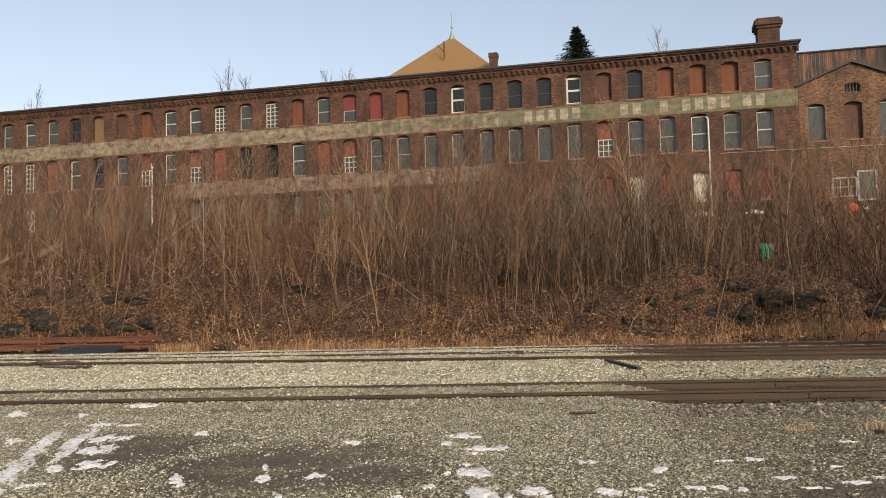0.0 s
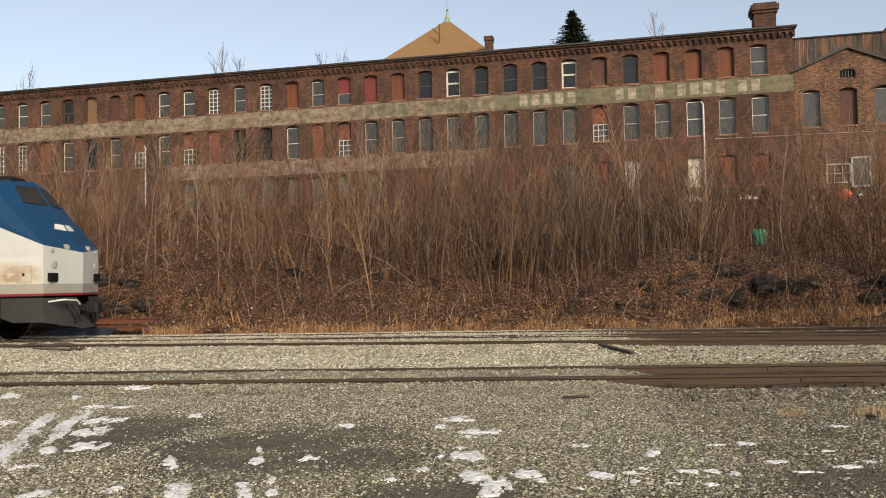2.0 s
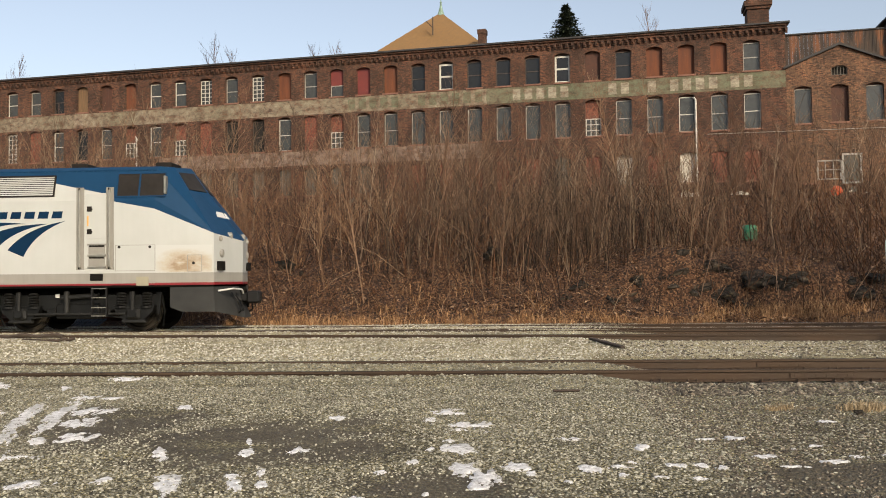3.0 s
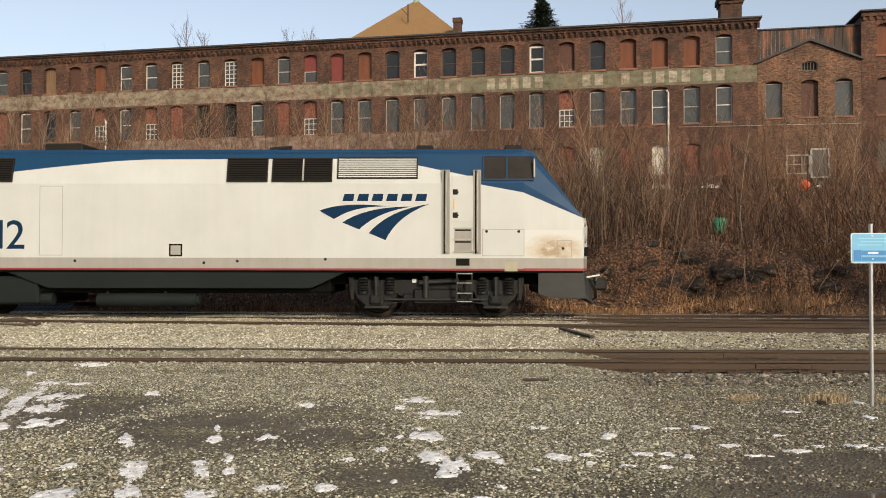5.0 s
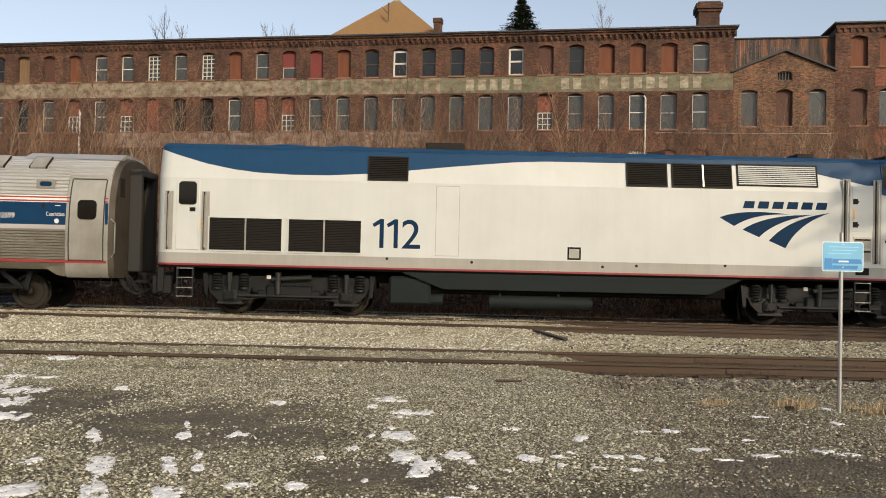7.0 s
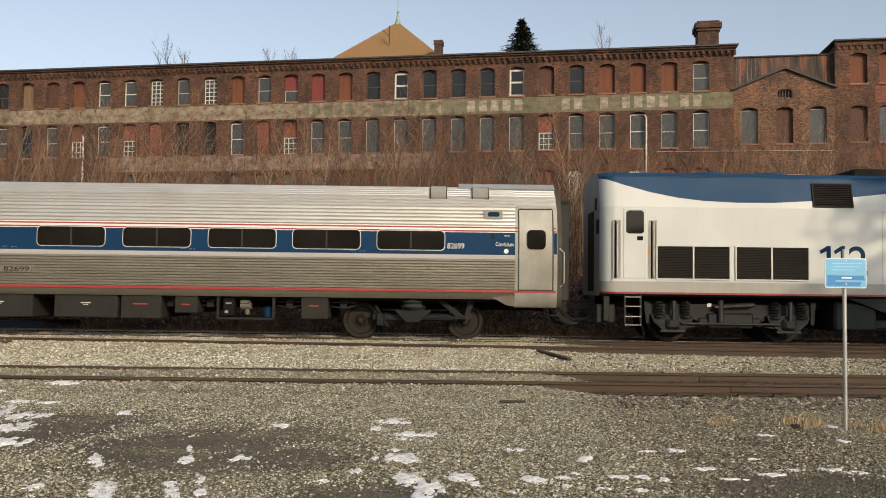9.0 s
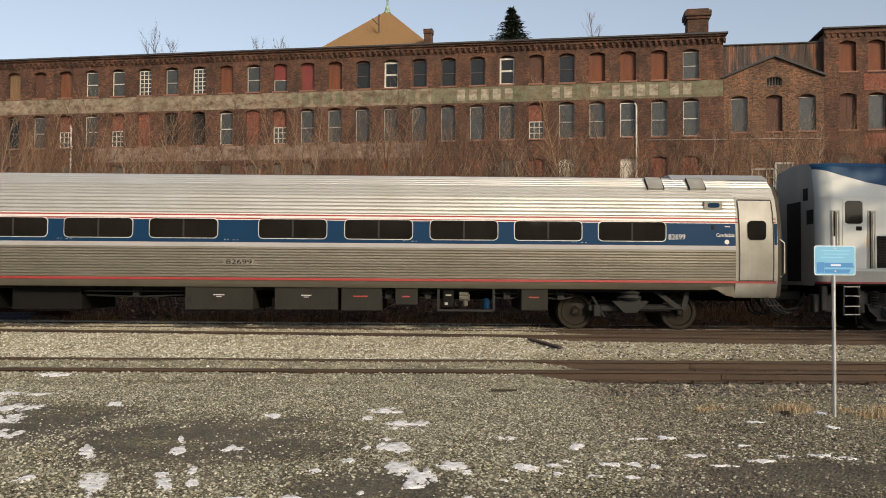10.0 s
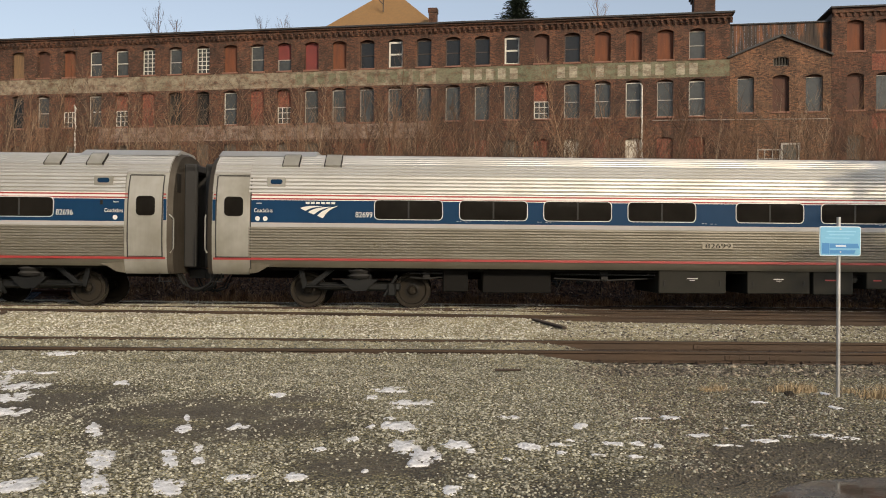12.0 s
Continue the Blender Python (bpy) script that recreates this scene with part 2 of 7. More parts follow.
MAT["pane"] = glass_pane("dusty_window_glass", (0.05, 0.054, 0.054), 0.22, 0.3)
MAT["pane_dark"] = glass_pane("dark_window_glass", (0.016, 0.017, 0.018), 0.12, 0.3)
MAT["pane_train"] = glass_pane("tinted_train_glass", (0.011, 0.0098, 0.0085), 0.05, 0.16)
MAT["pane_cab"] = glass_pane("cab_window_glass", (0.026, 0.0235, 0.022), 0.5, 0.04)
m, n_, l_, bs = material("rusty_cladding")
rk = noise_tex(m.node_tree, coords(m.node_tree, (1.6, 1.6, 0.22)), 1.6, 6, 0.7)
l_.new(ramp(m.node_tree, rk, [(0.36, (0.014, 0.011, 0.009)), (0.5, (0.05, 0.034, 0.025)), (0.62, (0.16, 0.06, 0.022)), (0.72, (0.12, 0.10, 0.08))]), bs.inputs["Base Color"])
bs.inputs["Roughness"].default_value = 0.85
MAT["rust_clad"] = m
MAT["roofing"] = plain("dark_roofing", (0.04, 0.04, 0.042), 0.8)
MAT["brown_roof"] = plain("brown_shingle", (0.205, 0.118, 0.046), 0.85, vary=0.15, fine=6)
MAT["copper"] = plain("green_copper", (0.2, 0.3, 0.24), 0.6)
MAT["steel_rust"] = plain("rusty_rail_steel", (0.055, 0.034, 0.02), 0.75, metal=0.2, vary=0.35, scale=1.5, stretch=(0.5, 2, 2))
MAT["rail_top"] = plain("dull_rail_head", (0.032, 0.026, 0.02), 0.5, metal=0.6, vary=0.3)
MAT["rail_shiny"] = plain("polished_rail_head", (0.42, 0.40, 0.38), 0.28, metal=1.0, vary=0.15)
MAT["sleeper"] = plain("weathered_sleeper", (0.07, 0.05, 0.038), 0.9, vary=0.4, stretch=(4, 0.6, 4))
MAT["pole"] = plain("galvanised_pole", (0.45, 0.45, 0.44), 0.45, metal=0.7, vary=0.15)
MAT["sign_blue"] = plain("light_blue_sign", (0.12, 0.35, 0.54), 0.45, vary=0.06, bumps=0)
MAT["sign_white"] = plain("sign_white", (0.5, 0.6, 0.66), 0.45, vary=0.05, bumps=0)
MAT["sign_dark"] = plain("sign_dark_blue", (0.02, 0.17, 0.42), 0.45, vary=0.1, bumps=0)
m, n_, l_, bs = material("old_snow")
nt = m.node_tree
sn = noise_tex(nt, coords(nt), 16, 6, 0.75)
l_.new(mix(nt, 1.0, ramp(nt, sn, [(0.34, (0.16, 0.15, 0.125)), (0.44, (0.58, 0.58, 0.58)), (0.62, (0.82, 0.82, 0.83))]), ramp(nt, noise_tex(nt, coords(nt), 2.5, 4), [(0.35, (0.72, 0.715, 0.69)), (0.6, (1, 1, 1))]), "MULTIPLY"), bs.inputs["Base Color"])
bs.inputs["Roughness"].default_value = 0.75
bump(nt, bs, sn, 0.8, 0.02)
MAT["snow"] = m
MAT["log"] = plain("dead_wood", (0.16, 0.11, 0.075), 0.9, vary=0.4, stretch=(1, 1, 1), scale=8)
MAT["plank"] = plain("dark_old_timber", (0.055, 0.04, 0.03), 0.9, vary=0.4)
MAT["mat_blue"] = plain("dark_blue_steel_grating", (0.03, 0.04, 0.055), 0.6, metal=0.3)
MAT["green_drum"] = plain("green_plastic", (0.03, 0.2, 0.11), 0.5)
MAT["orange_ball"] = plain("orange_plastic", (0.85, 0.12, 0.03), 0.5, vary=0.1)

# ---------------- ground ----------------
NEAR_C, NEAR_S = 13.37, 0.026    # near track: centre line y = NEAR_C + NEAR_S * x
FAR_C, FAR_S = 21.55, 0.02       # far track
FAR_Z = 0.12                     # far rail head above the near one
MID_C, MID_S, MID_Z = 19.53, -0.05, 0.112     # siding that leaves the far track


def smooth(a, b, x):
    t = max(0.0, min(1.0, (x - a) / (b - a)))
    return t * t * (3 - 2 * t)


def lerp(pts, x):
    for (a, p), (b, q) in zip(pts, pts[1:]):
        if x <= b:
            return p + (q - p) * max(0.0, (x - a) / (b - a))
    return pts[-1][1]


def rockiness(x, y):
    r = smooth(-23, -18, x) * (1 - smooth(-11.5, -9.5, x)) + smooth(2.5, 5, x) * (1 - smooth(9.5, 12, x))
    return r * smooth(24.2, 25.5, y) * (1 - smooth(29, 32, y))


def oval(x, y, cx, cy, rx, ry):
    return math.hypot((x - cx) / rx, (y - cy) / ry)


PUDDLE = (3.25, 5.05, 1.6, 0.92)
MUD = ((-2.1, 7.7, 1.3, 1.35), (-4.1, 8.5, 1.0, 1.3), (2.9, 6.45, 1.4, 0.45), (1.9, 5.6, 1.5, 0.5), (-0.6, 6.0, 0.8, 0.5))   # trodden, muddy parts of the yard


def muddy(x, y):
    k = max(1.15 - oval(x, y, *q) for q in MUD)
    return k + 0.75 * noise.noise((x * 0.9, y * 0.9, 9)) + 0.35 * noise.noise((x * 2.6, y * 2.6, 2))


def height(x, y):
    if y < 24.0:
        sink = smooth(1.2, 2.4, x + 0.25 * math.sin(y * 3.1))
        dn = abs(y - (NEAR_C + NEAR_S * x))
        g = -0.09 + 0.05 * smooth(11.4, 12.4, y)
        g += 0.03 * smooth(12.4, 14.5, y) + 0.09 * smooth(15.0, 20.5, y)
        side = y - (NEAR_C + NEAR_S * x)
        for q in (-0.753, 0.753):
            g -= 0.035 * (1 - smooth(0.04, 0.16, abs(side - q + 0.06))) * (1 - sink)
        side = y - (FAR_C + FAR_S * x)
        for q in (-0.753, 0.753):
            g -= 0.04 * (1 - smooth(0.04, 0.16, abs(side - q + 0.06)))
        g -= sink * 0.155 * (1 - smooth(1.05, 1.9, dn))
        front = MID_C + MID_S * x - 0.753
        side = y - (MID_C + MID_S * x)
        for q in (-0.753, 0.753):
            g -= 0.035 * (1 - smooth(0.04, 0.16, abs(side - q + 0.06)))
        sf = smooth(2.6, 5.2, x)
        g -= sf * 0.15 * smooth(front - 0.45, front - 0.08, y) * (1 - smooth(22.6, 23.3, y))
        g -= sink * 0.04 * smooth(14.6, 15.4, y) * (1 - smooth(18.5, 20.0, y))
        g -= 0.07 * smooth(1.5, 3.0, x) * (1 - smooth(5.2, 6.6, y))
        g -= 0.05 * (1 - smooth(0.6, 1.05, oval(x, y, *PUDDLE)))
        g += 0.022 * smooth(19.4, 20.3, y) * (1 - smooth(2.0, 3.4, x))
        g += 0.012 * noise.noise((x * 1.7, y * 1.7, 0)) + 0.02 * noise.noise((x * 0.4, y * 0.4, 3))
        return g
    r = rockiness(x, y)
    base = lerp([(24, 0.06), (25.2, 0.5), (28, 1.75), (32, 2.5), (36, 2.95), (44, 4.4), (53, 6.3), (58, 6.6), (90, 7.0), (200, 9.0), (3000, 40)], y)
    rock = lerp([(24, 0.06), (25.3, 0.35), (25.9, 1.3), (26.4, 1.9), (30, 2.3), (32, 2.5), (3000, 2.5)], y)
    g = base * (1 - r) + rock * r
    k = smooth(24.0, 27, y) * (1 - smooth(55, 60, y))
    g += k * (0.5 * noise.noise((x * 0.16, y * 0.16, 5)) + 0.16 * noise.noise((x * 0.6, y * 0.6, 7)))
    g += r * 0.35 * noise.noise((x * 0.9, y * 1.4, 11))
    return g


def spread(a, b, fine, lo, hi, grow=1.35):
    xs = [a + fine * i for i in range(int((b - a) / fine) + 1)]
    st = fine
    while xs[-1] < hi:
        st *= grow
        xs.append(xs[-1] + st)
    st = fine
    while xs[0] > lo:
        st *= grow
        xs.insert(0, xs[0] - st)
    return xs


gx = spread(-26, 22, 0.3, -1500, 1500)
gy = spread(3.0, 11.6, 0.3, -600, 11.6)
for stop, st in ((15.0, 0.1), (17.4, 0.3), (23.4, 0.1), (34.0, 0.3), (64.0, 0.6)):
    while gy[-1] < stop - 1e-6:
        gy.append(gy[-1] + st)
st = 0.6
while gy[-1] < 3000:
    st *= 1.35
    gy.append(gy[-1] + st)
S = Shape()
S.v = [(x, y, height(x, y)) for y in gy for x in gx]
nx = len(gx)
for j in range(len(gy) - 1):
    for i in range(nx - 1):
        a = j * nx + i
        S.f.append((a, a + 1, a + nx + 1, a + nx))
        S.m.append(0)


def toned(cols, k, squeeze, tint=(1, 1, 1)):
    """The same stops scaled by k and drawn together towards their middle."""
    mid_ = [sum(c[i] for _, c in cols) / len(cols) for i in range(3)]
    return [(p, tuple((c[i] + (mid_[i] - c[i]) * squeeze) * k * tint[i] for i in range(3))) for p, c in cols]


def ground_mat():
    m, n, l, bs = material("gravel_and_leaf_litter")
    nt = m.node_tree
    v = coords(nt)
    sep = n.new("ShaderNodeSeparateXYZ")
    l.new(v, sep.inputs[0])

    def stones(scale, cols, gap):
        vo = n.new("ShaderNodeTexVoronoi")
        vo.inputs["Scale"].default_value = scale
        l.new(v, vo.inputs["Vector"])
        s = n.new("ShaderNodeSeparateColor")
        l.new(vo.outputs["Color"], s.inputs[0])
        edge = ramp(nt, vo.outputs["Distance"], [(0.25, (1.15, 1.15, 1.15)), (0.7, gap)])
        return mix(nt, 1.0, ramp(nt, s.outputs[0], cols), edge, "MULTIPLY"), vo.outputs["Distance"]

    grey = [(0.0, (0.103, 0.091, 0.056)), (0.3, (0.209, 0.190, 0.115)), (0.6, (0.342, 0.308, 0.189)), (0.85, (0.448, 0.401, 0.246)), (1.0, (0.631, 0.559, 0.350))]
    pale = [(0.0, (0.193, 0.177, 0.125)), (0.35, (0.315, 0.298, 0.222)), (0.7, (0.414, 0.399, 0.309)), (1.0, (0.535, 0.523, 0.428))]
    g1, d1 = stones(46, toned(grey, 1.1, -0.1, (0.98, 1.0, 0.98)), (0.24, 0.23, 0.21))
    p1, d2 = stones(48, toned(pale, 1.38, 0.0, (1.03, 1.0, 0.89)), (0.4, 0.37, 0.3))
    big = noise_tex(nt, v, 0.55, 5, 0.6)
    mid = noise_tex(nt, v, 2.3, 5, 0.65)
    # pale ballast between the tracks
    mr = n.new("ShaderNodeMapRange")
    mr.inputs[1].default_value, mr.inputs[2].default_value = 11.0, 14.6
    l.new(sep.outputs[1], mr.inputs[0])
    wob = n.new("ShaderNodeMath")
    wob.operation = "ADD"
    l.new(mr.outputs[0], wob.inputs[0])
    l.new(ramp(nt, mid, [(0.3, (0, 0, 0)), (0.7, (0.35, 0.35, 0.35))]), wob.inputs[1])
    # tree shade on the right, put into the gravel colour: less pale, darker grey
    mx = n.new("ShaderNodeMapRange")
    mx.inputs[1].default_value, mx.inputs[2].default_value, mx.inputs[3].default_value, mx.inputs[4].default_value = 2.6, 7.0, 0.0, 0.42
    l.new(sep.outputs[0], mx.inputs[0])
    w2 = n.new("ShaderNodeMath")
    w2.operation = "SUBTRACT"
    l.new(wob.outputs[0], w2.inputs[0])
    l.new(mx.outputs[0], w2.inputs[1])
    pale_mask = ramp(nt, w2.outputs[0], [(0.35, (0, 0, 0)), (0.95, (1, 1, 1))])
    shade_tint = ramp(nt, mx.outputs[0], [(0.0, (1, 1, 1)), (0.75, (0.5, 0.455, 0.38))])
    gravel = mix(nt, pale_mask, mix(nt, 1.0, g1, shade_tint, "MULTIPLY"), p1)
    # darker, browner bed of the exposed tracks
    sk = n.new("ShaderNodeMath")
    sk.operation = "MULTIPLY_ADD"
    sk.inputs[1].default_value = -MID_S
    l.new(sep.outputs[0], sk.inputs[0])
    l.new(sep.outputs[1], sk.inputs[2])
    bed_y, bed_x, bed = n.new("ShaderNodeMapRange"), n.new("ShaderNodeMapRange"), n.new("ShaderNodeMath")
    bed_y.inputs[1].default_value, bed_y.inputs[2].default_value = MID_C - 1.0, MID_C - 0.6
    bed_x.inputs[1].default_value, bed_x.inputs[2].default_value = 2.4, 5.0
    l.new(sk.outputs[0], bed_y.inputs[0])
    l.new(sep.outputs[0], bed_x.inputs[0])
    bed.operation = "MULTIPLY"
    l.new(bed_y.outputs[0], bed.inputs[0])
    l.new(bed_x.outputs[0], bed.inputs[1])
    gravel = mix(nt, bed.outputs[0], gravel, mix(nt, 1.0, gravel, (0.34, 0.27, 0.2), "MULTIPLY"))
    mud = ramp(nt, noise_tex(nt, v, 30, 4), [(0.3, (0.069, 0.058, 0.043)), (0.7, (0.162, 0.139, 0.103))])
    inv = n.new("ShaderNodeMath")
    inv.operation = "SUBTRACT"
    inv.inputs[0].default_value = 1.0
    l.new(pale_mask, inv.inputs[1])
    mudm = n.new("ShaderNodeMath")
    mudm.operation = "MULTIPLY"
    wet = noise_tex(nt, v, 1.1, 6, 0.65)
    for cx, cy, rx, ry in MUD:
        mp = n.new("ShaderNodeMapping")
        mp.vector_type = "TEXTURE"
        mp.inputs["Location"].default_value, mp.inputs["Scale"].default_value = (cx, cy, 0), (rx * 1.5, ry * 1.5, 50)
        l.new(v, mp.inputs[0])
        gr = n.new("ShaderNodeTexGradient")
        gr.gradient_type = "SPHERICAL"
        l.new(mp.outputs[0], gr.inputs[0])
        ad = n.new("ShaderNodeMath")
        ad.operation = "MULTIPLY_ADD"
        ad.inputs[1].default_value = 0.34
        l.new(gr.outputs["Fac"], ad.inputs[0])
        l.new(wet, ad.inputs[2])
        wet = ad.outputs[0]
    l.new(ramp(nt, wet, [(0.56, (0, 0, 0)), (0.72, (0.9, 0.9, 0.9))]), mudm.inputs[0])
    l.new(inv.outputs[0], mudm.inputs[1])
    gravel = mix(nt, mudm.outputs[0], gravel, mud)
    gravel = mix(nt, 1.0, gravel, ramp(nt, mid, [(0.3, (0.68, 0.67, 0.66)), (0.7, (1.18, 1.17, 1.12))]), "MULTIPLY")
    gravel = mix(nt, 1.0, gravel, ramp(nt, noise_tex(nt, coords(nt, (1, 0.55, 1)), 0.8, 6, 0.7), [(0.36, (0.66, 0.65, 0.64)), (0.62, (1.12, 1.12, 1.1))]), "MULTIPLY")
    # leaf litter on the bank
    vo = n.new("ShaderNodeTexVoronoi")
    vo.inputs["Scale"].default_value = 21
    l.new(v, vo.inputs["Vector"])
    s = n.new("ShaderNodeSeparateColor")
    l.new(vo.outputs["Color"], s.inputs[0])
    leaf = ramp(nt, s.outputs[1], [(0.0, (0.014, 0.007, 0.004)), (0.4, (0.072, 0.033, 0.014)), (0.75, (0.165, 0.077, 0.033)), (1.0, (0.32, 0.18, 0.09))])
    leaf = mix(nt, 1.0, leaf, ramp(nt, mid, [(0.3, (0.55, 0.55, 0.55)), (0.7, (1.1, 1.1, 1.1))]), "MULTIPLY")
    ms = n.new("ShaderNodeMapRange")
    ms.inputs[1].default_value, ms.inputs[2].default_value = 22.9, 23.5
    l.new(sep.outputs[1], ms.inputs[0])
    l.new(mix(nt, ms.outputs[0], gravel, leaf), bs.inputs["Base Color"])
    bs.inputs["Roughness"].default_value = 0.95
    hh = n.new("ShaderNodeMath")
    hh.operation = "ADD"
    l.new(d1, hh.inputs[0])
    l.new(noise_tex(nt, v, 45, 3), hh.inputs[1])
    bump(nt, bs, hh.outputs[0], 1.0, -0.045)
    return m


MAT["ground"] = ground_mat()
ground = part("ground", S, MAT["ground"], smooth=False, fix=False)
for p in ground.data.polygons:
    p.use_smooth = True
tagged(ground, "grey gravel yard rising to a leaf-covered bank", "ground", kind="structure")


# ---------------- tracks ----------------
RAIL = [(-0.075, -0.165), (0.075, -0.165), (0.075, -0.152), (0.012, -0.132), (0.010, -0.045), (0.036, -0.034), (0.036, -0.006), (0.026, 0.0), (-0.026, 0.0), (-0.036, -0.006), (-0.036, -0.034), (-0.010, -0.045), (-0.012, -0.132), (-0.075, -0.152)]


def railway(name, label, cy, slope, z, x0, x1, ties_from, head):
    ob = thing(name, label, "railway track", pose(0, cy, z, 0, 0, math.degrees(math.atan(slope))), kind="structure")
    for sy in (-0.753, 0.753):
        part("rail", Shape().prism([(p + sy, q) for p, q in RAIL], "x", x0, x1), MAT["steel_rust"], ob)
        part("rail_head", Shape().box(x0, x1, sy - 0.024, sy + 0.024, -0.001, 0.003), head, ob)
    for k, xj in enumerate((4.5, 16.4)):
        for sy in (-0.753, 0.753):
            s = Shape().box(xj - 0.45 - k * 0.2, xj + 0.45, sy - 0.03, sy - 0.012, -0.125, -0.05, 0.004)
            for q in range(6):
                s.tube([(xj - 0.38 + q * 0.15, sy - 0.028, -0.088), (xj - 0.38 + q * 0.15, sy - 0.042, -0.088)], 0.012, 6)
            part("joint_bar", s, MAT["steel_rust"], ob)
    rnd = random.Random(3)
    tie = Shape().box(-0.115, 0.115, -1.3, 1.3, -0.33, -0.166, 0.012).mesh("sleeper", MAT["sleeper"])
    plate = Shape().box(-0.09, 0.09, -0.17, 0.17, -0.166, -0.15, 0.003)
    for sy in (-0.1, 0.1):
        for sx in (-0.06, 0.06):
            plate.box(sx - 0.012, sx + 0.012, sy - 0.012, sy + 0.02, -0.152, -0.125, 0.003)
    plate = plate.mesh("tie_plate", MAT["steel_rust"])
    x = ties_from
    while x < min(x1, 20):
        a = rnd.uniform(-0.7, 0.7)
        part("sleeper", tie, None, ob, m=pose(x, rnd.uniform(-0.04, 0.04), rnd.uniform(-0.012, 0.004), 0, 0, a))
        for sy in (-0.753, 0.753):
            part("tie_plate", plate, None, ob, m=pose(x, sy, 0.0, 0, 0, a))
        x += 0.52
    return ob


railway("near_track", "rusty little-used railway track half buried in gravel", NEAR_C, NEAR_S, 0.0, -120, 120, 1.6, MAT["rail_top"])
railway("far_track", "brown steel main-line track on pale ballast", FAR_C, FAR_S, FAR_Z, -160, 160, 3.2, MAT["rail_shiny"])

railway("siding_track", "rusty siding track running into the main line", MID_C, MID_S, MID_Z, -60, 120, 3.0, MAT["rail_top"])

# ---------------- mill building ----------------
PHI = -9.0
MILL = pose(-5.47, 62.01, 0, 0, 0, PHI)      # x along the facade, -y to the yard
GROUND_Z = 6.2


def arched(w, z0, z1, half, rise=0.16, n=6):
    """Outline of a window opening with a low segmental arch."""
    pts = [(w - half, z0), (w + half, z0), (w + half, z1 - rise)]
    for i in range(1, n):
        t = i / n
        pts.append((w + half * (1 - 2 * t), z1 - rise + rise * 4 * t * (1 - t)))
    pts.append((w - half, z1 - rise))
    return pts


def facade(S, w0, w1, z0, z1, holes, depth=0.32, mat=0):
    """A wall face at y = 0 with arched holes (w, z0, z1, half) and their reveals; one hole in each bay and storey."""
    rows = sorted({(h[1], h[2]) for h in holes})
    levels = [z0] + [(rows[i][1] + rows[i + 1][0]) / 2 for i in range(len(rows) - 1)] + [z1]
    for r, (a, b) in enumerate(rows):
        row = sorted([h for h in holes if (h[1], h[2]) == (a, b)])
        edges = [w0] + [(row[i][0] + row[i + 1][0]) / 2 for i in range(len(row) - 1)] + [w1]
        zb, zt = levels[r], levels[r + 1]
        for i, (w, ha, hb, half) in enumerate(row):
            l, rr = edges[i], edges[i + 1]
            o = arched(w, ha, hb, half)
            S.add([(l, 0, zb), (rr, 0, zb), (rr, 0, ha), (l, 0, ha)], [(0, 1, 2, 3)], mat)
            top = o[2][1]
            S.add([(l, 0, ha), (w - half, 0, ha), (w - half, 0, top), (l, 0, top)], [(0, 1, 2, 3)], mat)
            S.add([(w + half, 0, ha), (rr, 0, ha), (rr, 0, top), (w + half, 0, top)], [(0, 1, 2, 3)], mat)
            arch = o[2:]
            up = [(l, 0, zt), (rr, 0, zt), (rr, 0, top)] + [(p, 0, q) for p, q in arch] + [(l, 0, top)]
            k = len(up)
            S.add(up, [tuple(range(k - 1, -1, -1))], mat)
            m = len(o)
            S.add([(p, 0, q) for p, q in o] + [(p, depth, q) for p, q in o], [(j, (j + 1) % m, m + (j + 1) % m, m + j) for j in range(m)], mat)


ROW1, ROW2, ROW3 = (15.23, 17.33), (11.27, 13.86), (7.75, 9.85)
COLS = [1.14 + 2.135 * (i - 18) if i >= 12 else 1.14 + 2.135 * -6 + 2.235 * (i - 12) for i in range(-6, 29)]
HALF = 0.54

mill = thing("mill_building", "long old brick mill with arched windows and faded painted sign band", "building", MILL)
S = Shape()
W_L, W_R = COLS[0] - 2.0, 24.65
holes = [(w, *r, HALF) for w in COLS for r in (ROW1, ROW2, ROW3)]
facade(S, W_L, W_R, GROUND_Z - 2, 18.0, holes)
S.add([(W_R, 0, GROUND_Z - 2), (W_R, 12, GROUND_Z - 2), (W_R, 12, 18.2), (W_R, 0, 18.0)], [(0, 1, 2, 3)])
S.add([(W_L, 0, GROUND_Z - 2), (W_L, 12, GROUND_Z - 2), (W_L, 12, 18.2), (W_L, 0, 18.0)], [(3, 2, 1, 0)])
S.add([(W_L, 12, GROUND_Z - 2), (W_R, 12, GROUND_Z - 2), (W_R, 12, 18.2), (W_L, 12, 18.2)], [(3, 2, 1, 0)])
part("wall", S, MAT["brick"], mill, fix=False)
# slab in place of the rooms; their shade is its colour
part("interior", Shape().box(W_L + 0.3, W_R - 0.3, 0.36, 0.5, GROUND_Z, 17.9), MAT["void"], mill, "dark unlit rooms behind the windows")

# corbelled brick cornice and roof edge
S = Shape()
S.box(W_L, W_R + 0.1, -0.12, 0.0, 17.95, 18.12)
S.box(W_L, W_R + 0.16, -0.26, 0.0, 18.12, 18.24)
w = W_L
while w < W_R:
    S.box(w, w + 0.16, -0.22, 0.0, 17.72, 17.95)
    S.box(w, w + 0.16, -0.12, 0.0, 17.62, 17.72)
    w += 0.42
part("cornice", S, MAT["brick"], mill, "corbelled brick cornice")
S = Shape()
S.prism([(-0.38, 18.24), (12.2, 18.45), (12.2, 18.56), (-0.38, 18.35)], "x", W_L - 0.2, W_R + 0.28)
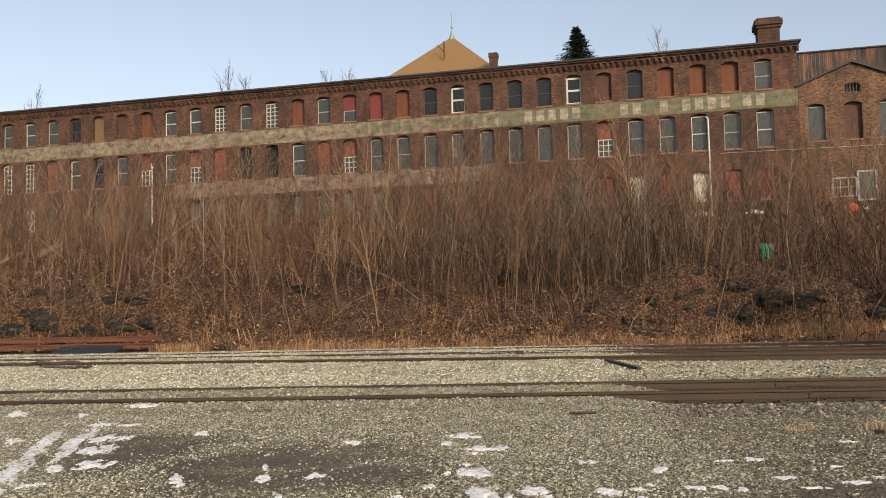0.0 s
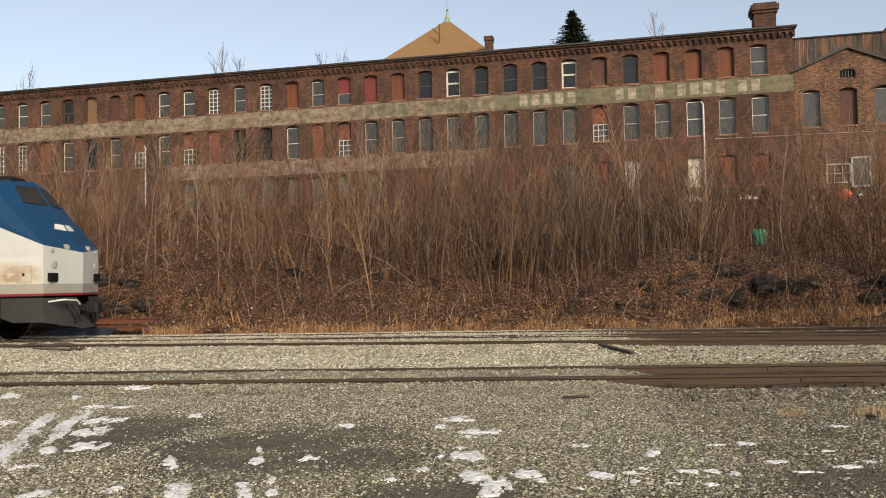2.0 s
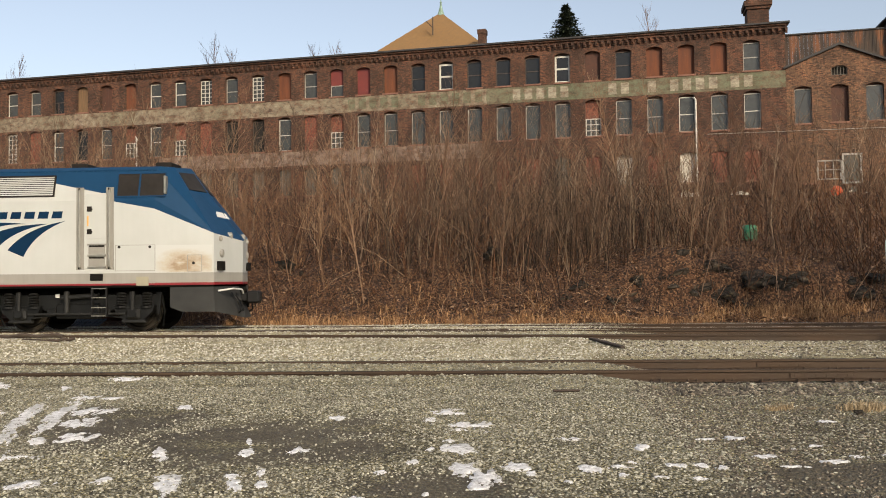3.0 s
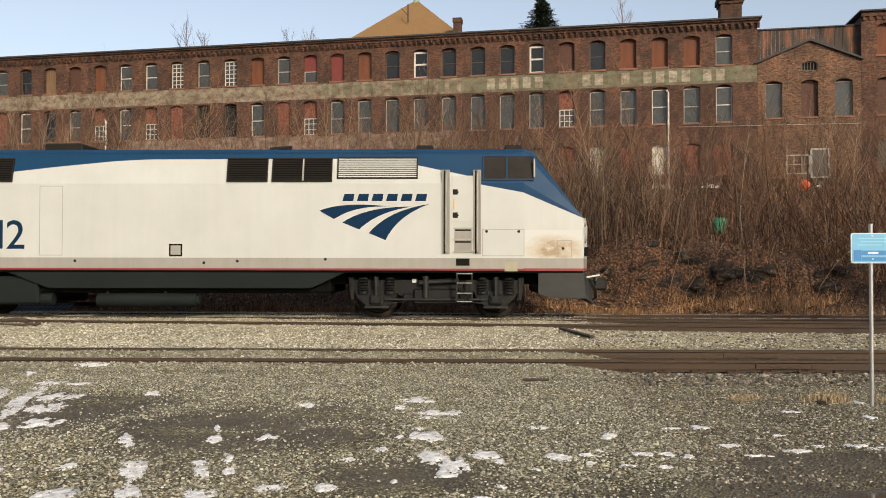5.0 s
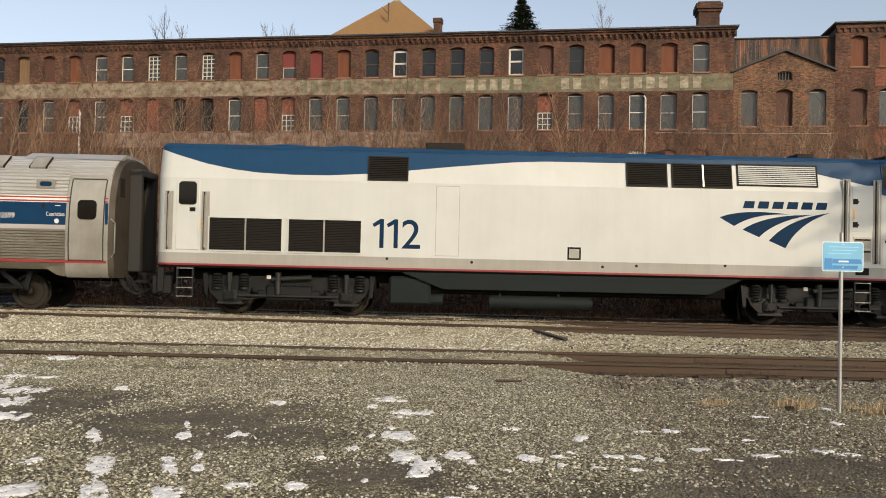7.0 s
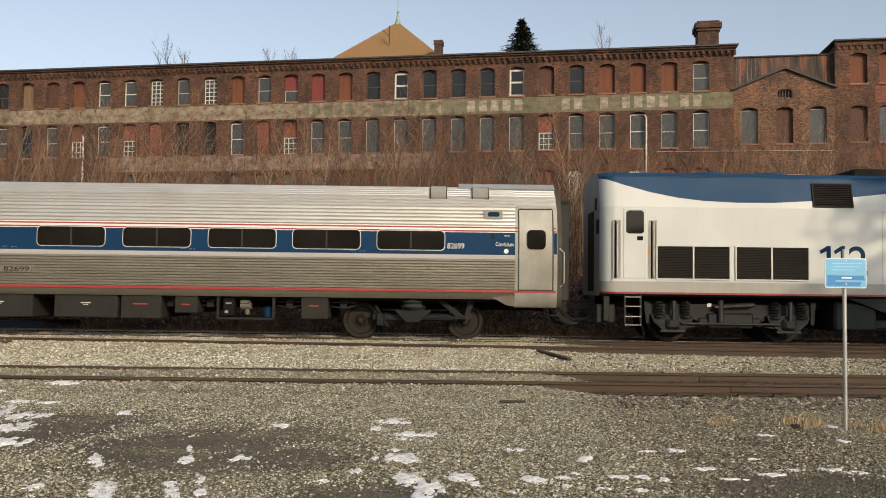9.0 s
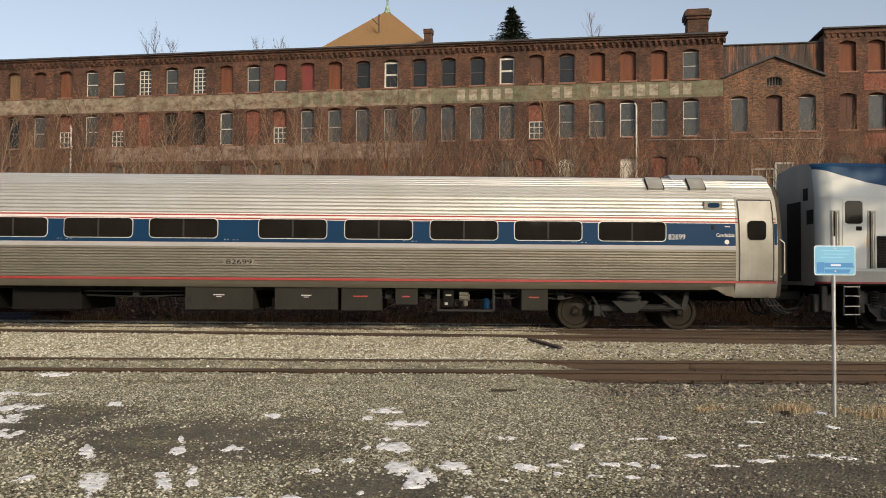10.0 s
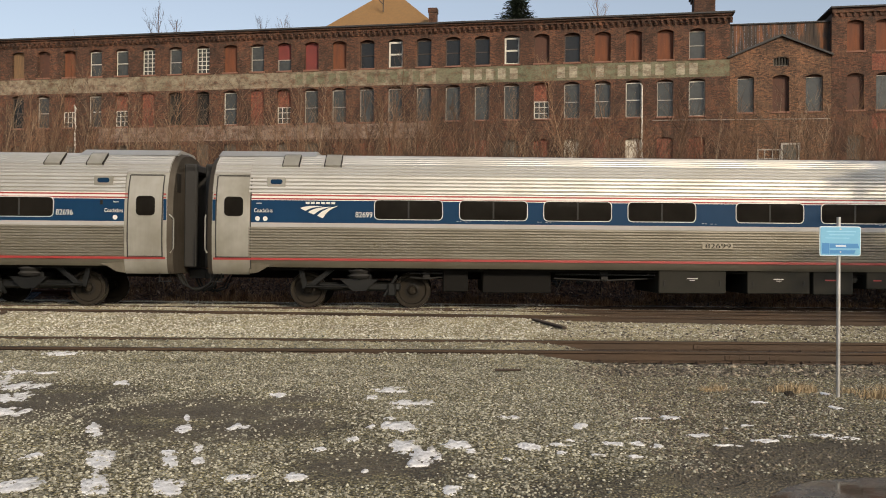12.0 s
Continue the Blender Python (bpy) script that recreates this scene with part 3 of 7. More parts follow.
part("roof", S, MAT["roofing"], mill, "dark flat roof with a thin metal edge")

# painted sign bands on the brick, with worn bars for the lettering
part("sign_band", Shape().box(W_L, 4.2, -0.005, 0.0, 13.95, 15.1), MAT["band_cream"], mill, "flaking cream painted band")
part("sign_band", Shape().box(4.2, W_R - 0.02, -0.005, 0.0, 13.95, 15.1), MAT["band"], mill, "faded green painted band")
part("whitewash_band", Shape().box(-22.5, 4.0, -0.005, 0.0, 10.05, 11.15), MAT["whitewash"], mill, "flaking whitewashed band")
for a, b in ((6.1, 10.3), (12.9, 14.4), (15.6, 16.5), (17.1, 20.7), (21.1, 22.4), (-6.5, -2.6), (-1.0, 4.6)):
    w = a
    while w < b - 0.3:
        s = Shape().box(w, w + 0.56, -0.010, -0.005, 14.14, 14.93)
        part("letter_bar", s, MAT["letters"] if a > 5 else MAT["band"], mill)
        w += 0.86

# ---- windows ----
def bar_edges(a, b, bar, n, thin, mid=0.0):
    """Edges of bars and gaps from a to b: outer bars, then n - 1 thin bars, or one bar at the share mid."""
    e = [a, a + bar]
    cuts = [a + (b - a) * mid] if mid else [a + (b - a) * k / n for k in range(1, n)]
    for c in cuts:
        e += [c - thin / 2, c + thin / 2]
    return e + [b - bar, b]


def frame_bars(S, half, h, bar, cols, rows, mid, y=0.0, z0=0.0):
    zs = bar_edges(z0, h, bar, rows, 0.045) if rows > 1 else bar_edges(z0, h, bar, 1, bar, mid)
    return S.lattice(bar_edges(-half, half, bar, cols, 0.045), zs, y, y + 0.07)


def arch_panel(half, h, y0, y1, rise=0.16):
    return Shape().prism(arched(0, 0, h, half, rise), "y", y0, y1)


WIN = {}


def window_meshes(kind, h):
    if (kind, h) in WIN:
        return WIN[kind, h]
    out, top = [], h - 0.16
    head = Shape().prism([(-HALF, top - 0.02), (HALF, top - 0.02)] + arched(0, 0, h, HALF)[2:], "y", 0.20, 0.26)
    if kind in "SWMDGX":
        fm = {"S": "white_frame", "W": "white_frame", "M": "white_frame", "D": "dark_frame", "G": "grey_frame", "X": "grey_frame"}[kind]
        bar = {"S": 0.06, "W": 0.12, "M": 0.06, "D": 0.06, "G": 0.05, "X": 0.06}[kind]
        c, r = {"M": (3, 6)}.get(kind, (1, 1))
        mid = {"S": 0.5, "W": 0.52, "M": 0.5, "D": 0.5, "G": 0, "X": 0.48}[kind]
        out.append(("window_frame", frame_bars(Shape(), HALF, top, bar, c, r, mid, 0.16).mesh("window_frame", MAT[fm])))
        out.append(("pane", Shape().box(-HALF + 0.03, HALF - 0.03, 0.20, 0.21, 0.03, top - 0.02).mesh("pane", MAT["pane_dark" if kind in "DW" else "pane"])))
        out.append(("arch_board", head.mesh("arch_board", MAT["brown_board" if kind != "W" else "dark_frame"])))
    elif kind in "OBTRYKV":
        bm_ = {"O": "orange_board", "B": "brown_board", "T": "tan_board", "R": "red_board", "Y": "grey_board", "K": "brick_red", "V": "white_board"}[kind]
        s = arch_panel(HALF, h, 0.2 if kind != "K" else 0.08, 0.26)
        if kind in "OBT":
            s.box(-0.02, 0.02, 0.185, 0.2, 0.02, top)
        out.append(("board", s.mesh("board", MAT[bm_])))
    elif kind in "HP":       # board above, sash below
        cut = top * (0.52 if kind == "H" else 0.45)
        s = Shape().prism([(-HALF, cut), (HALF, cut)] + arched(0, 0, h, HALF)[2:], "y", 0.18, 0.25)
        out.append(("board", s.mesh("board", MAT["red_board" if kind == "P" else "brick_red"])))
        out.append(("window_frame", frame_bars(Shape(), HALF, cut, 0.06, 3 if kind == "H" else 1, 3 if kind == "H" else 1, 0, 0.14).mesh("window_frame", MAT["white_frame" if kind == "H" else "grey_frame"])))
        out.append(("pane", Shape().box(-HALF + 0.03, HALF - 0.03, 0.19, 0.2, 0.03, cut).mesh("pane", MAT["pane"])))
    elif kind == "N":
        out.append(("window_frame", frame_bars(Shape(), HALF, top, 0.05, 1, 1, 0.5, 0.2).mesh("window_frame", MAT["dark_frame"])))
    sill = Shape().box(-HALF - 0.08, HALF + 0.08, -0.15, 0.12, -0.12, 0.0, 0.01)
    out.append(("sill", sill.mesh("sill", MAT["stone_sill"])))
    WIN[kind, h] = out
    return out


def put_window(parent, w, z0, z1, kind, y=0.0):
    ms = window_meshes(kind, round(z1 - z0, 3))
    top = part("window", ms[0][1], None, parent, m=pose(w, y + 0.08, z0))     # set deep in the reveal
    for nm, me in ms[1:]:
        part(nm, me, None, top)


KINDS1 = "SDSOBD" + "XSXDTBOSSMXMOXPRODWDDDWBDOOOX"
KINDS2 = "MSXDSO" + "MMKSDXHSHKNNSKHXXGGGGGGHXXSXS"
KINDS3 = "YYKYYY" + "YVYYYYYYYYYYYYYYKKKKKKYKVKVKK"
for i, w in enumerate(COLS):
    for kinds, (a, b) in ((KINDS1, ROW1), (KINDS2, ROW2), (KINDS3, ROW3)):
        put_window(mill, w, a, b, kinds[i])

# white downpipes
for w, za, zb in ((-24.45, 7.9, 13.0), (18.78, 6.4, 13.6)):
    s = Shape().tube([(w, -0.1, za), (w, -0.1, zb - 0.2), (w - 0.12, -0.02, zb)], 0.06, 8)
    for q in range(4):
        s.box(w - 0.09, w + 0.09, -0.18, 0.0, za + 0.6 + q * 1.4, za + 0.66 + q * 1.4)
    part("downpipe", s, MAT["white_frame"], mill, "white drain pipe")

# chimney at the end of the roof
S = Shape().box(22.4, 23.85, 1.2, 2.6, 18.3, 19.75, 0.03).box(22.3, 23.95, 1.1, 2.7, 19.75, 19.95, 0.03).box(22.2, 24.05, 1.0, 2.8, 19.95, 20.35, 0.03).box(22.35, 23.9, 1.15, 2.65, 20.35, 20.5, 0.03)
part("chimney", S, MAT["brick"], mill, "stout brick chimney", fix=False)

# ---- gabled annex and further block ----
annex = thing("gabled_annex", "tan brick gabled annex joined to the mill", "building", MILL)
S = Shape()
ah = [(25.7, 11.44, 13.95, 0.54), (27.98, 11.44, 13.95, 0.54), (30.12, 11.44, 13.95, 0.54)]
facade(S, 24.66, 31.2, GROUND_Z - 2, 14.4, ah)
facade(S, 24.66, 31.2, 14.4, 15.24, [(27.98, 14.55, 15.2, 0.5)])
S.add([(24.66, 0, 15.24), (31.2, 0, 15.24), (28.0, 0, 16.55)], [(0, 1, 2)])
# index 1: near-black sheet painted as the unlit inside
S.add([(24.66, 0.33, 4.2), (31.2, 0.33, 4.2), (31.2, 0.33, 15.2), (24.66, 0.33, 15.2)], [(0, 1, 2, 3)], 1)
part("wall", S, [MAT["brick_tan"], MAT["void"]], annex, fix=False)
part("roof", Shape().prism([(24.5, 15.14), (28.0, 16.55), (31.3, 15.14), (31.3, 15.28), (28.0, 16.72), (24.5, 15.28)], "y", -0.2, 9), MAT["roofing"], annex)
S = Shape()
for i in range(26):
    a = 24.68 + i * 0.25
    S.box(a, a + 0.235, 0.5 + 0.012 * (i % 2), 0.56, 14.9, 17.55 + 0.02 * (i % 3))
part("cladding", S, MAT["rust_clad"], annex, "rust-streaked vertical cladding above the gable")
part("cladding_cap", Shape().box(24.66, 31.2, 0.4, 0.7, 17.56, 17.64), MAT["roofing"], annex)
for (w, a, b, h_), k in zip(ah, "GBG"):
    put_window(annex, w, a, b, k)
part("vent", frame_bars(Shape(), 0.48, 0.62, 0.05, 5, 1, 0, 0.1), MAT["grey_board"], annex, m=pose(27.98, 0, 14.56))

block = thing("far_block", "brown brick three-storey block with boarded windows", "building", MILL)
S = Shape()
bw = [32.73 + 1.83 * i for i in range(12)]
facade(S, 31.21, 54, GROUND_Z - 2, 18.0, [(w, *r, HALF) for w in bw for r in ((15.43, 17.52), (11.47, 13.95), (7.75, 9.85))])
S.add([(31.21, 0, 4.2), (31.21, 10, 4.2), (31.21, 10, 18), (31.21, 0, 18)], [(3, 2, 1, 0)])
S.box(31.21, 54, -0.12, 0.0, 18.0, 18.3)
w = 31.3
while w < 54:
    S.box(w, w + 0.16, -0.1, 0.0, 17.75, 18.0)
    w += 0.42
part("wall", S, MAT["brick"], block, fix=False)
# dark slab again stands for unlit rooms
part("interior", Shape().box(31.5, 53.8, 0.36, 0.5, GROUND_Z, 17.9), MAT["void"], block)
part("roof", Shape().prism([(-0.3, 18.3), (10, 18.5), (10, 18.6), (-0.3, 18.4)], "x", 31.1, 54.2), MAT["roofing"], block)
for i, w in enumerate(bw):
    put_window(block, w, 15.43, 17.52, "OOBOOBOOBOOB"[i])
    put_window(block, w, 11.47, 13.95, "BGBGGBGBGBGB"[i])
    put_window(block, w, 7.75, 9.85, "YKYKYKYKYKYK"[i])

for z0, z1 in ((10.2, 11.2), (14.1, 15.2)):
    part("painted_patch", Shape().box(33.75, 37.0, -0.006, 0.0, z0, z1), MAT["brick_red"], block, "old red paint on the brick")
# ---- tower roof, small chimney beyond ----
tower = thing("tower_house", "brown pyramid-roofed tower behind the mill", "building", MILL @ pose(-6.75, 32, 0))
part("roof", Shape().add([(-6.5, -6.5, 25.2), (6.5, -6.5, 25.2), (6.5, 6.5, 25.2), (-6.5, 6.5, 25.2), (0, 0, 31.4)], [(0, 1, 4), (1, 2, 4), (2, 3, 4), (3, 0, 4), (3, 2, 1, 0)]), MAT["brown_roof"], tower, "brown shingled pyramid roof")
part("wall", Shape().box(-6, 6, -6, 6, 6, 25.25), MAT["brick_tan"], tower)
part("finial", Shape().lathe([(0.5, 30.9), (0.35, 31.3), (0.14, 32.0), (0.09, 32.4), (0.16, 32.5), (0.04, 32.7), (0.025, 34.2)], "z", (0, 0, 0), 10), MAT["copper"], tower, "green copper finial")
part("vent_pipe", Shape().tube([(0.1, -4.3, 27.6), (0.1, -4.3, 29.6)], 0.07, 6).tube([(0.1, -4.3, 28.4), (-0.6, -4.6, 29.1)], 0.05, 6), MAT["dark_frame"], tower)
ch = thing("brick_chimney", "small brick chimney rising behind the roof line", "chimney", MILL)
part("stack", Shape().box(-1.1, -0.3, 24.6, 25.4, 10, 26.4, 0.03).box(-1.17, -0.23, 24.53, 25.47, 26.4, 26.9, 0.03), MAT["brick"], ch)

# ---------------- the train ----------------
def streaked(name, col, rough, metal, vary, vertical=True, grime=0.35, spec=0.3):
    """Paint or bare metal with vertical dirt streaks and grime that varies along the side."""
    m, n, l, bs = material(name)
    nt = m.node_tree
    st = noise_tex(nt, coords(nt, (6, 6, 0.35) if vertical else (0.2, 8, 8)), 1.0, 5, 0.65)
    bg = noise_tex(nt, coords(nt), 0.7, 4)
    a = ramp(nt, st, [(0.25, tuple(c * (1 - vary) for c in col)), (0.6, col)])
    a = mix(nt, 1.0, a, ramp(nt, bg, [(0.3, (1 - grime, 1 - grime * 1.05, 1 - grime * 1.2)), (0.65, (1, 1, 1))]), "MULTIPLY")
    l.new(a, bs.inputs["Base Color"])
    bs.inputs["Metallic"].default_value = metal
    bs.inputs["Specular IOR Level"].default_value = spec
    l.new(ramp(nt, bg, [(0.3, (rough + 0.15,) * 3), (0.7, (rough,) * 3)]), bs.inputs["Roughness"])
    return m


MAT["loco_white"] = streaked("silver_white_paint", (0.44, 0.46, 0.45), 0.42, 0.0, 0.035, True, 0.09)
# grimy grey of the low band; also painted shade on rear wall and recesses
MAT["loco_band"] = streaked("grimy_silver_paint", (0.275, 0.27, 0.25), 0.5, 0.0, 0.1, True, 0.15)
MAT["loco_blue"] = streaked("deep_blue_paint", (0.008, 0.042, 0.102), 0.42, 0.0, 0.06, True, 0.1, 0.12)
MAT["blue_mark"] = plain("dark_blue_marking", (0.004, 0.022, 0.055), 0.6, spec=0.08, vary=0.1, bumps=0)
MAT["red"] = plain("red_stripe", (0.19, 0.012, 0.018), 0.45, vary=0.15, bumps=0)
# underframe and truck colours are darkened to carry the shade below the body
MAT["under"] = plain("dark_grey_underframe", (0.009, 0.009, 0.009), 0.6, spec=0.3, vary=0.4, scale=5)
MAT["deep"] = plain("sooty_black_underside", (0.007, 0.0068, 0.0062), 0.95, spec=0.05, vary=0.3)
# paler copy of the cast steel; painted highlights for the truck fittings
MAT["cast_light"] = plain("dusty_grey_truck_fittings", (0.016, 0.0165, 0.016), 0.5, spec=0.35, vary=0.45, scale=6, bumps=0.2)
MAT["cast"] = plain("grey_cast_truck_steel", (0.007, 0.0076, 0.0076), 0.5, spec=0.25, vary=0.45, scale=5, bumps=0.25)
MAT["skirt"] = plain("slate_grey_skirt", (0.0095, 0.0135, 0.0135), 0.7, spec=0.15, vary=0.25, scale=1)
MAT["plow"] = plain("worn_grey_pilot_paint", (0.034, 0.035, 0.034), 0.6, spec=0.3, vary=0.35, scale=1.6)
MAT["black"] = plain("black_grille", (0.006, 0.0055, 0.005), 0.8, spec=0.15, vary=0.3)
MAT["slat"] = plain("dark_louvre_slats", (0.014, 0.012, 0.010), 0.7, spec=0.2, vary=0.3)
MAT["alu"] = plain("bare_aluminium_trim", (0.36, 0.35, 0.31), 0.4, metal=0.7, vary=0.2)
MAT["wheel"] = plain("dusty_wheel_steel", (0.024, 0.0205, 0.016), 0.9, spec=0.12, metal=0.0, vary=0.15, scale=8)
MAT["oily"] = plain("oil_darkened_steel", (0.008, 0.007, 0.006), 0.6, spec=0.2, vary=0.2, scale=8)
MAT["tread"] = plain("polished_wheel_tread", (0.4, 0.39, 0.37), 0.3, metal=1.0, vary=0.1)
# upper steel's base colour is paled for sun glare; lower_steel is dusty
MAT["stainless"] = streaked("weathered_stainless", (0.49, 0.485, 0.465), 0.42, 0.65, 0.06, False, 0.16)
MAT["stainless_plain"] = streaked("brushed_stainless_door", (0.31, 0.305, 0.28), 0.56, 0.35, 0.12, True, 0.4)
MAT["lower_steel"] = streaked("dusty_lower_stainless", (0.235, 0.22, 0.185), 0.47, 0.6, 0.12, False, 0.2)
MAT["grey_stripe"] = streaked("dusty_white_stripe", (0.33, 0.33, 0.33), 0.5, 0.0, 0.1, False, 0.15)
MAT["rim"] = plain("bright_window_rim", (0.55, 0.55, 0.53), 0.35, metal=0.3, vary=0.1)
MAT["car_blue"] = streaked("navy_blue_band", (0.0065, 0.031, 0.078), 0.4, 0.0, 0.06, True, 0.12, 0.08)
MAT["mark_white"] = plain("white_marking", (0.56, 0.56, 0.54), 0.45, vary=0.06, bumps=0)
MAT["stencil"] = plain("faded_stencil_paint", (0.2, 0.22, 0.25), 0.5, vary=0.1, bumps=0)
MAT["end_dark"] = streaked("grimy_brown_end_steel", (0.07, 0.06, 0.048), 0.6, 0.3, 0.3, True, 0.4)
# dusty sill steel with the shade of a down-facing sill in its colour
MAT["sill_steel"] = streaked("grimy_sill_steel", (0.12, 0.108, 0.084), 0.6, 0.2, 0.2, True, 0.3)
MAT["mark_red"] = plain("vermilion_stripe", (0.25, 0.024, 0.022), 0.45, vary=0.1, bumps=0)
MAT["rubber"] = plain("black_rubber", (0.02, 0.02, 0.02), 0.8)
# equipment colour lowered too, for the shade under the floor
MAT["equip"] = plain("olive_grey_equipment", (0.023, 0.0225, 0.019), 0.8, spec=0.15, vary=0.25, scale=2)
MAT["lamp"] = plain("headlamp_glass", (0.36, 0.35, 0.31), 0.1, vary=0.05, bumps=0)
MAT["yellow"] = plain("amber_plate", (0.7, 0.32, 0.04), 0.5, vary=0.1, bumps=0)
MAT["paper"] = plain("cream_plate", (0.30, 0.285, 0.21), 0.6, vary=0.1)

FAR_A = math.degrees(math.atan(FAR_S))
SIDE = -1.52


def wheelset(parent, x, r, inner=False):
    """One axle with both wheels; turns about its own y axis."""
    s = Shape()
    for sy in (-1, 1):
        s.lathe([(0.02, sy * 0.845), (0.06, sy * 0.845), (0.07, sy * 0.83), (0.10, sy * 0.83)], "y", (0, 0, 0), 28)
        s.lathe([(0.10, sy * 0.83), (0.12, sy * 0.795), (0.185, sy * 0.785)], "y", (0, 0, 0), 28, 2, False)
        s.lathe([(0.185, sy * 0.785), (r * 0.62, sy * 0.77), (r * 0.74, sy * 0.775)], "y", (0, 0, 0), 28, 0, False)
        s.lathe([(r * 0.74, sy * 0.775), (r * 0.80, sy * 0.812)], "y", (0, 0, 0), 28, 2, False)
        s.lathe([(r * 0.80, sy * 0.812), (r * 0.86, sy * 0.815), (r * 0.985, sy * 0.815)], "y", (0, 0, 0), 28, 0, False)
        s.lathe([(r, sy * 0.815), (r, sy * 0.70)], "y", (0, 0, 0), 28, 1, False)
        s.lathe([(r + 0.028, sy * 0.70), (r + 0.028, sy * 0.67), (r * 0.8, sy * 0.67)], "y", (0, 0, 0), 28, 0, False)
        for k in range(6):
            w = k * math.pi / 3
            s.tube([(0.16 * math.cos(w), sy * 0.80, 0.16 * math.sin(w)), (0.16 * math.cos(w), sy * 0.83, 0.16 * math.sin(w))], 0.018, 5)
    s.tube([(0, -0.8, 0), (0, 0.8, 0)], 0.085, 10)
    ob = part("wheelset", s, [MAT["wheel"], MAT["tread"], MAT["oily"]], parent, smooth=True, m=pose(x, 0, r))
    return ob


def bar_ladder(S, x0, x1, y, zs, z0, z1):
    for x in (x0, x1):
        S.box(x - 0.02, x + 0.02, y - 0.03, y + 0.03, z0, z1)
    for z in zs:
        S.box(x0, x1, y - 0.05, y + 0.05, z - 0.009, z + 0.009, mat=1)


# ---------- locomotive: x from 0 (rear) to 19.9 (nose), z from the rail ----------
BLUE = [(0.0, 3.93), (0.5, 3.76), (1.14, 3.58), (1.8, 3.45), (2.4, 3.38), (3.2, 3.345), (4.06, 3.35), (5.0, 3.41), (5.78, 3.49), (7.0, 3.63), (8.43, 3.77), (9.2, 3.81), (14.3, 3.82), (15.54, 3.69), (17.03, 3.37), (18.3, 2.97), (19.62, 2.40)]
KNUCK, ROOF_E, ROOF_T = 3.22, 3.98, 4.16
LEAN = 0.16          # how far the upper side leans in


def loco_profile(x):
    c = lerp(BLUE, x)
    def side(z):
        if z <= KNUCK:
            return 1.52
        return 1.52 - (z - KNUCK) * LEAN / (ROOF_E - KNUCK)
    lo, hi = min(c, KNUCK), max(c, KNUCK)
    return [(1.44, 1.10), (1.52, 1.155), (1.52, 1.2), (1.52, 1.45), (1.52, lo), (side(hi), hi), (1.52 - LEAN, ROOF_E), (1.2, 4.07), (0.55, 4.14), (0.0, ROOF_T)], c < KNUCK


loco = thing("locomotive", "white and blue diesel passenger locomotive with a sloped nose", "locomotive")
CORNER = 0.36      # radius of the rounded rear corners
xs = sorted(set([b[0] for b in BLUE if b[0] < 18.3] + [18.2, 3.6, 10.5, 12.0, 13.2, 16.2] + [CORNER * (1 - math.cos(radians(9 * k))) for k in range(11)]))
S = Shape()
rows = [loco_profile(x) for x in xs]
n = len(rows[0][0])
for sy in (-1, 1):
    o = len(S.v)
    for (pr, _), x in zip(rows, xs):
        for k, (y, z) in enumerate(pr):
            inset = CORNER - math.sqrt(max(0.0, CORNER ** 2 - max(0.0, CORNER - x) ** 2))
            S.v.append((x, sy * max(0.0, y - inset), z))
    for i in range(len(xs) - 1):
        low = rows[i][1] or rows[i + 1][1]
        for k in range(n - 1):
            mat = [3, 4, 2, 0, (1 if low else 0), 1, 1, 1, 1][k]
            if k == 1:
                mat = 4
            if k == 2:
                mat = 2
            S.f.append((o + i * n + k, o + (i + 1) * n + k, o + (i + 1) * n + k + 1, o + i * n + k + 1))
            S.m.append(mat)
# rear end wall; white paint whose shade is put in as grey
pr = rows[0][0]
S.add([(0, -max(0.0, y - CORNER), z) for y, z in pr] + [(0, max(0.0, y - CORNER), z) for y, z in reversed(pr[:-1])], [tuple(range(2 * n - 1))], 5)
# nose
D_, E_, F_ = (18.2, 1.52, 2.998), (18.2, 1.52 - LEAN, ROOF_E), (18.2, 1.2, 4.07)
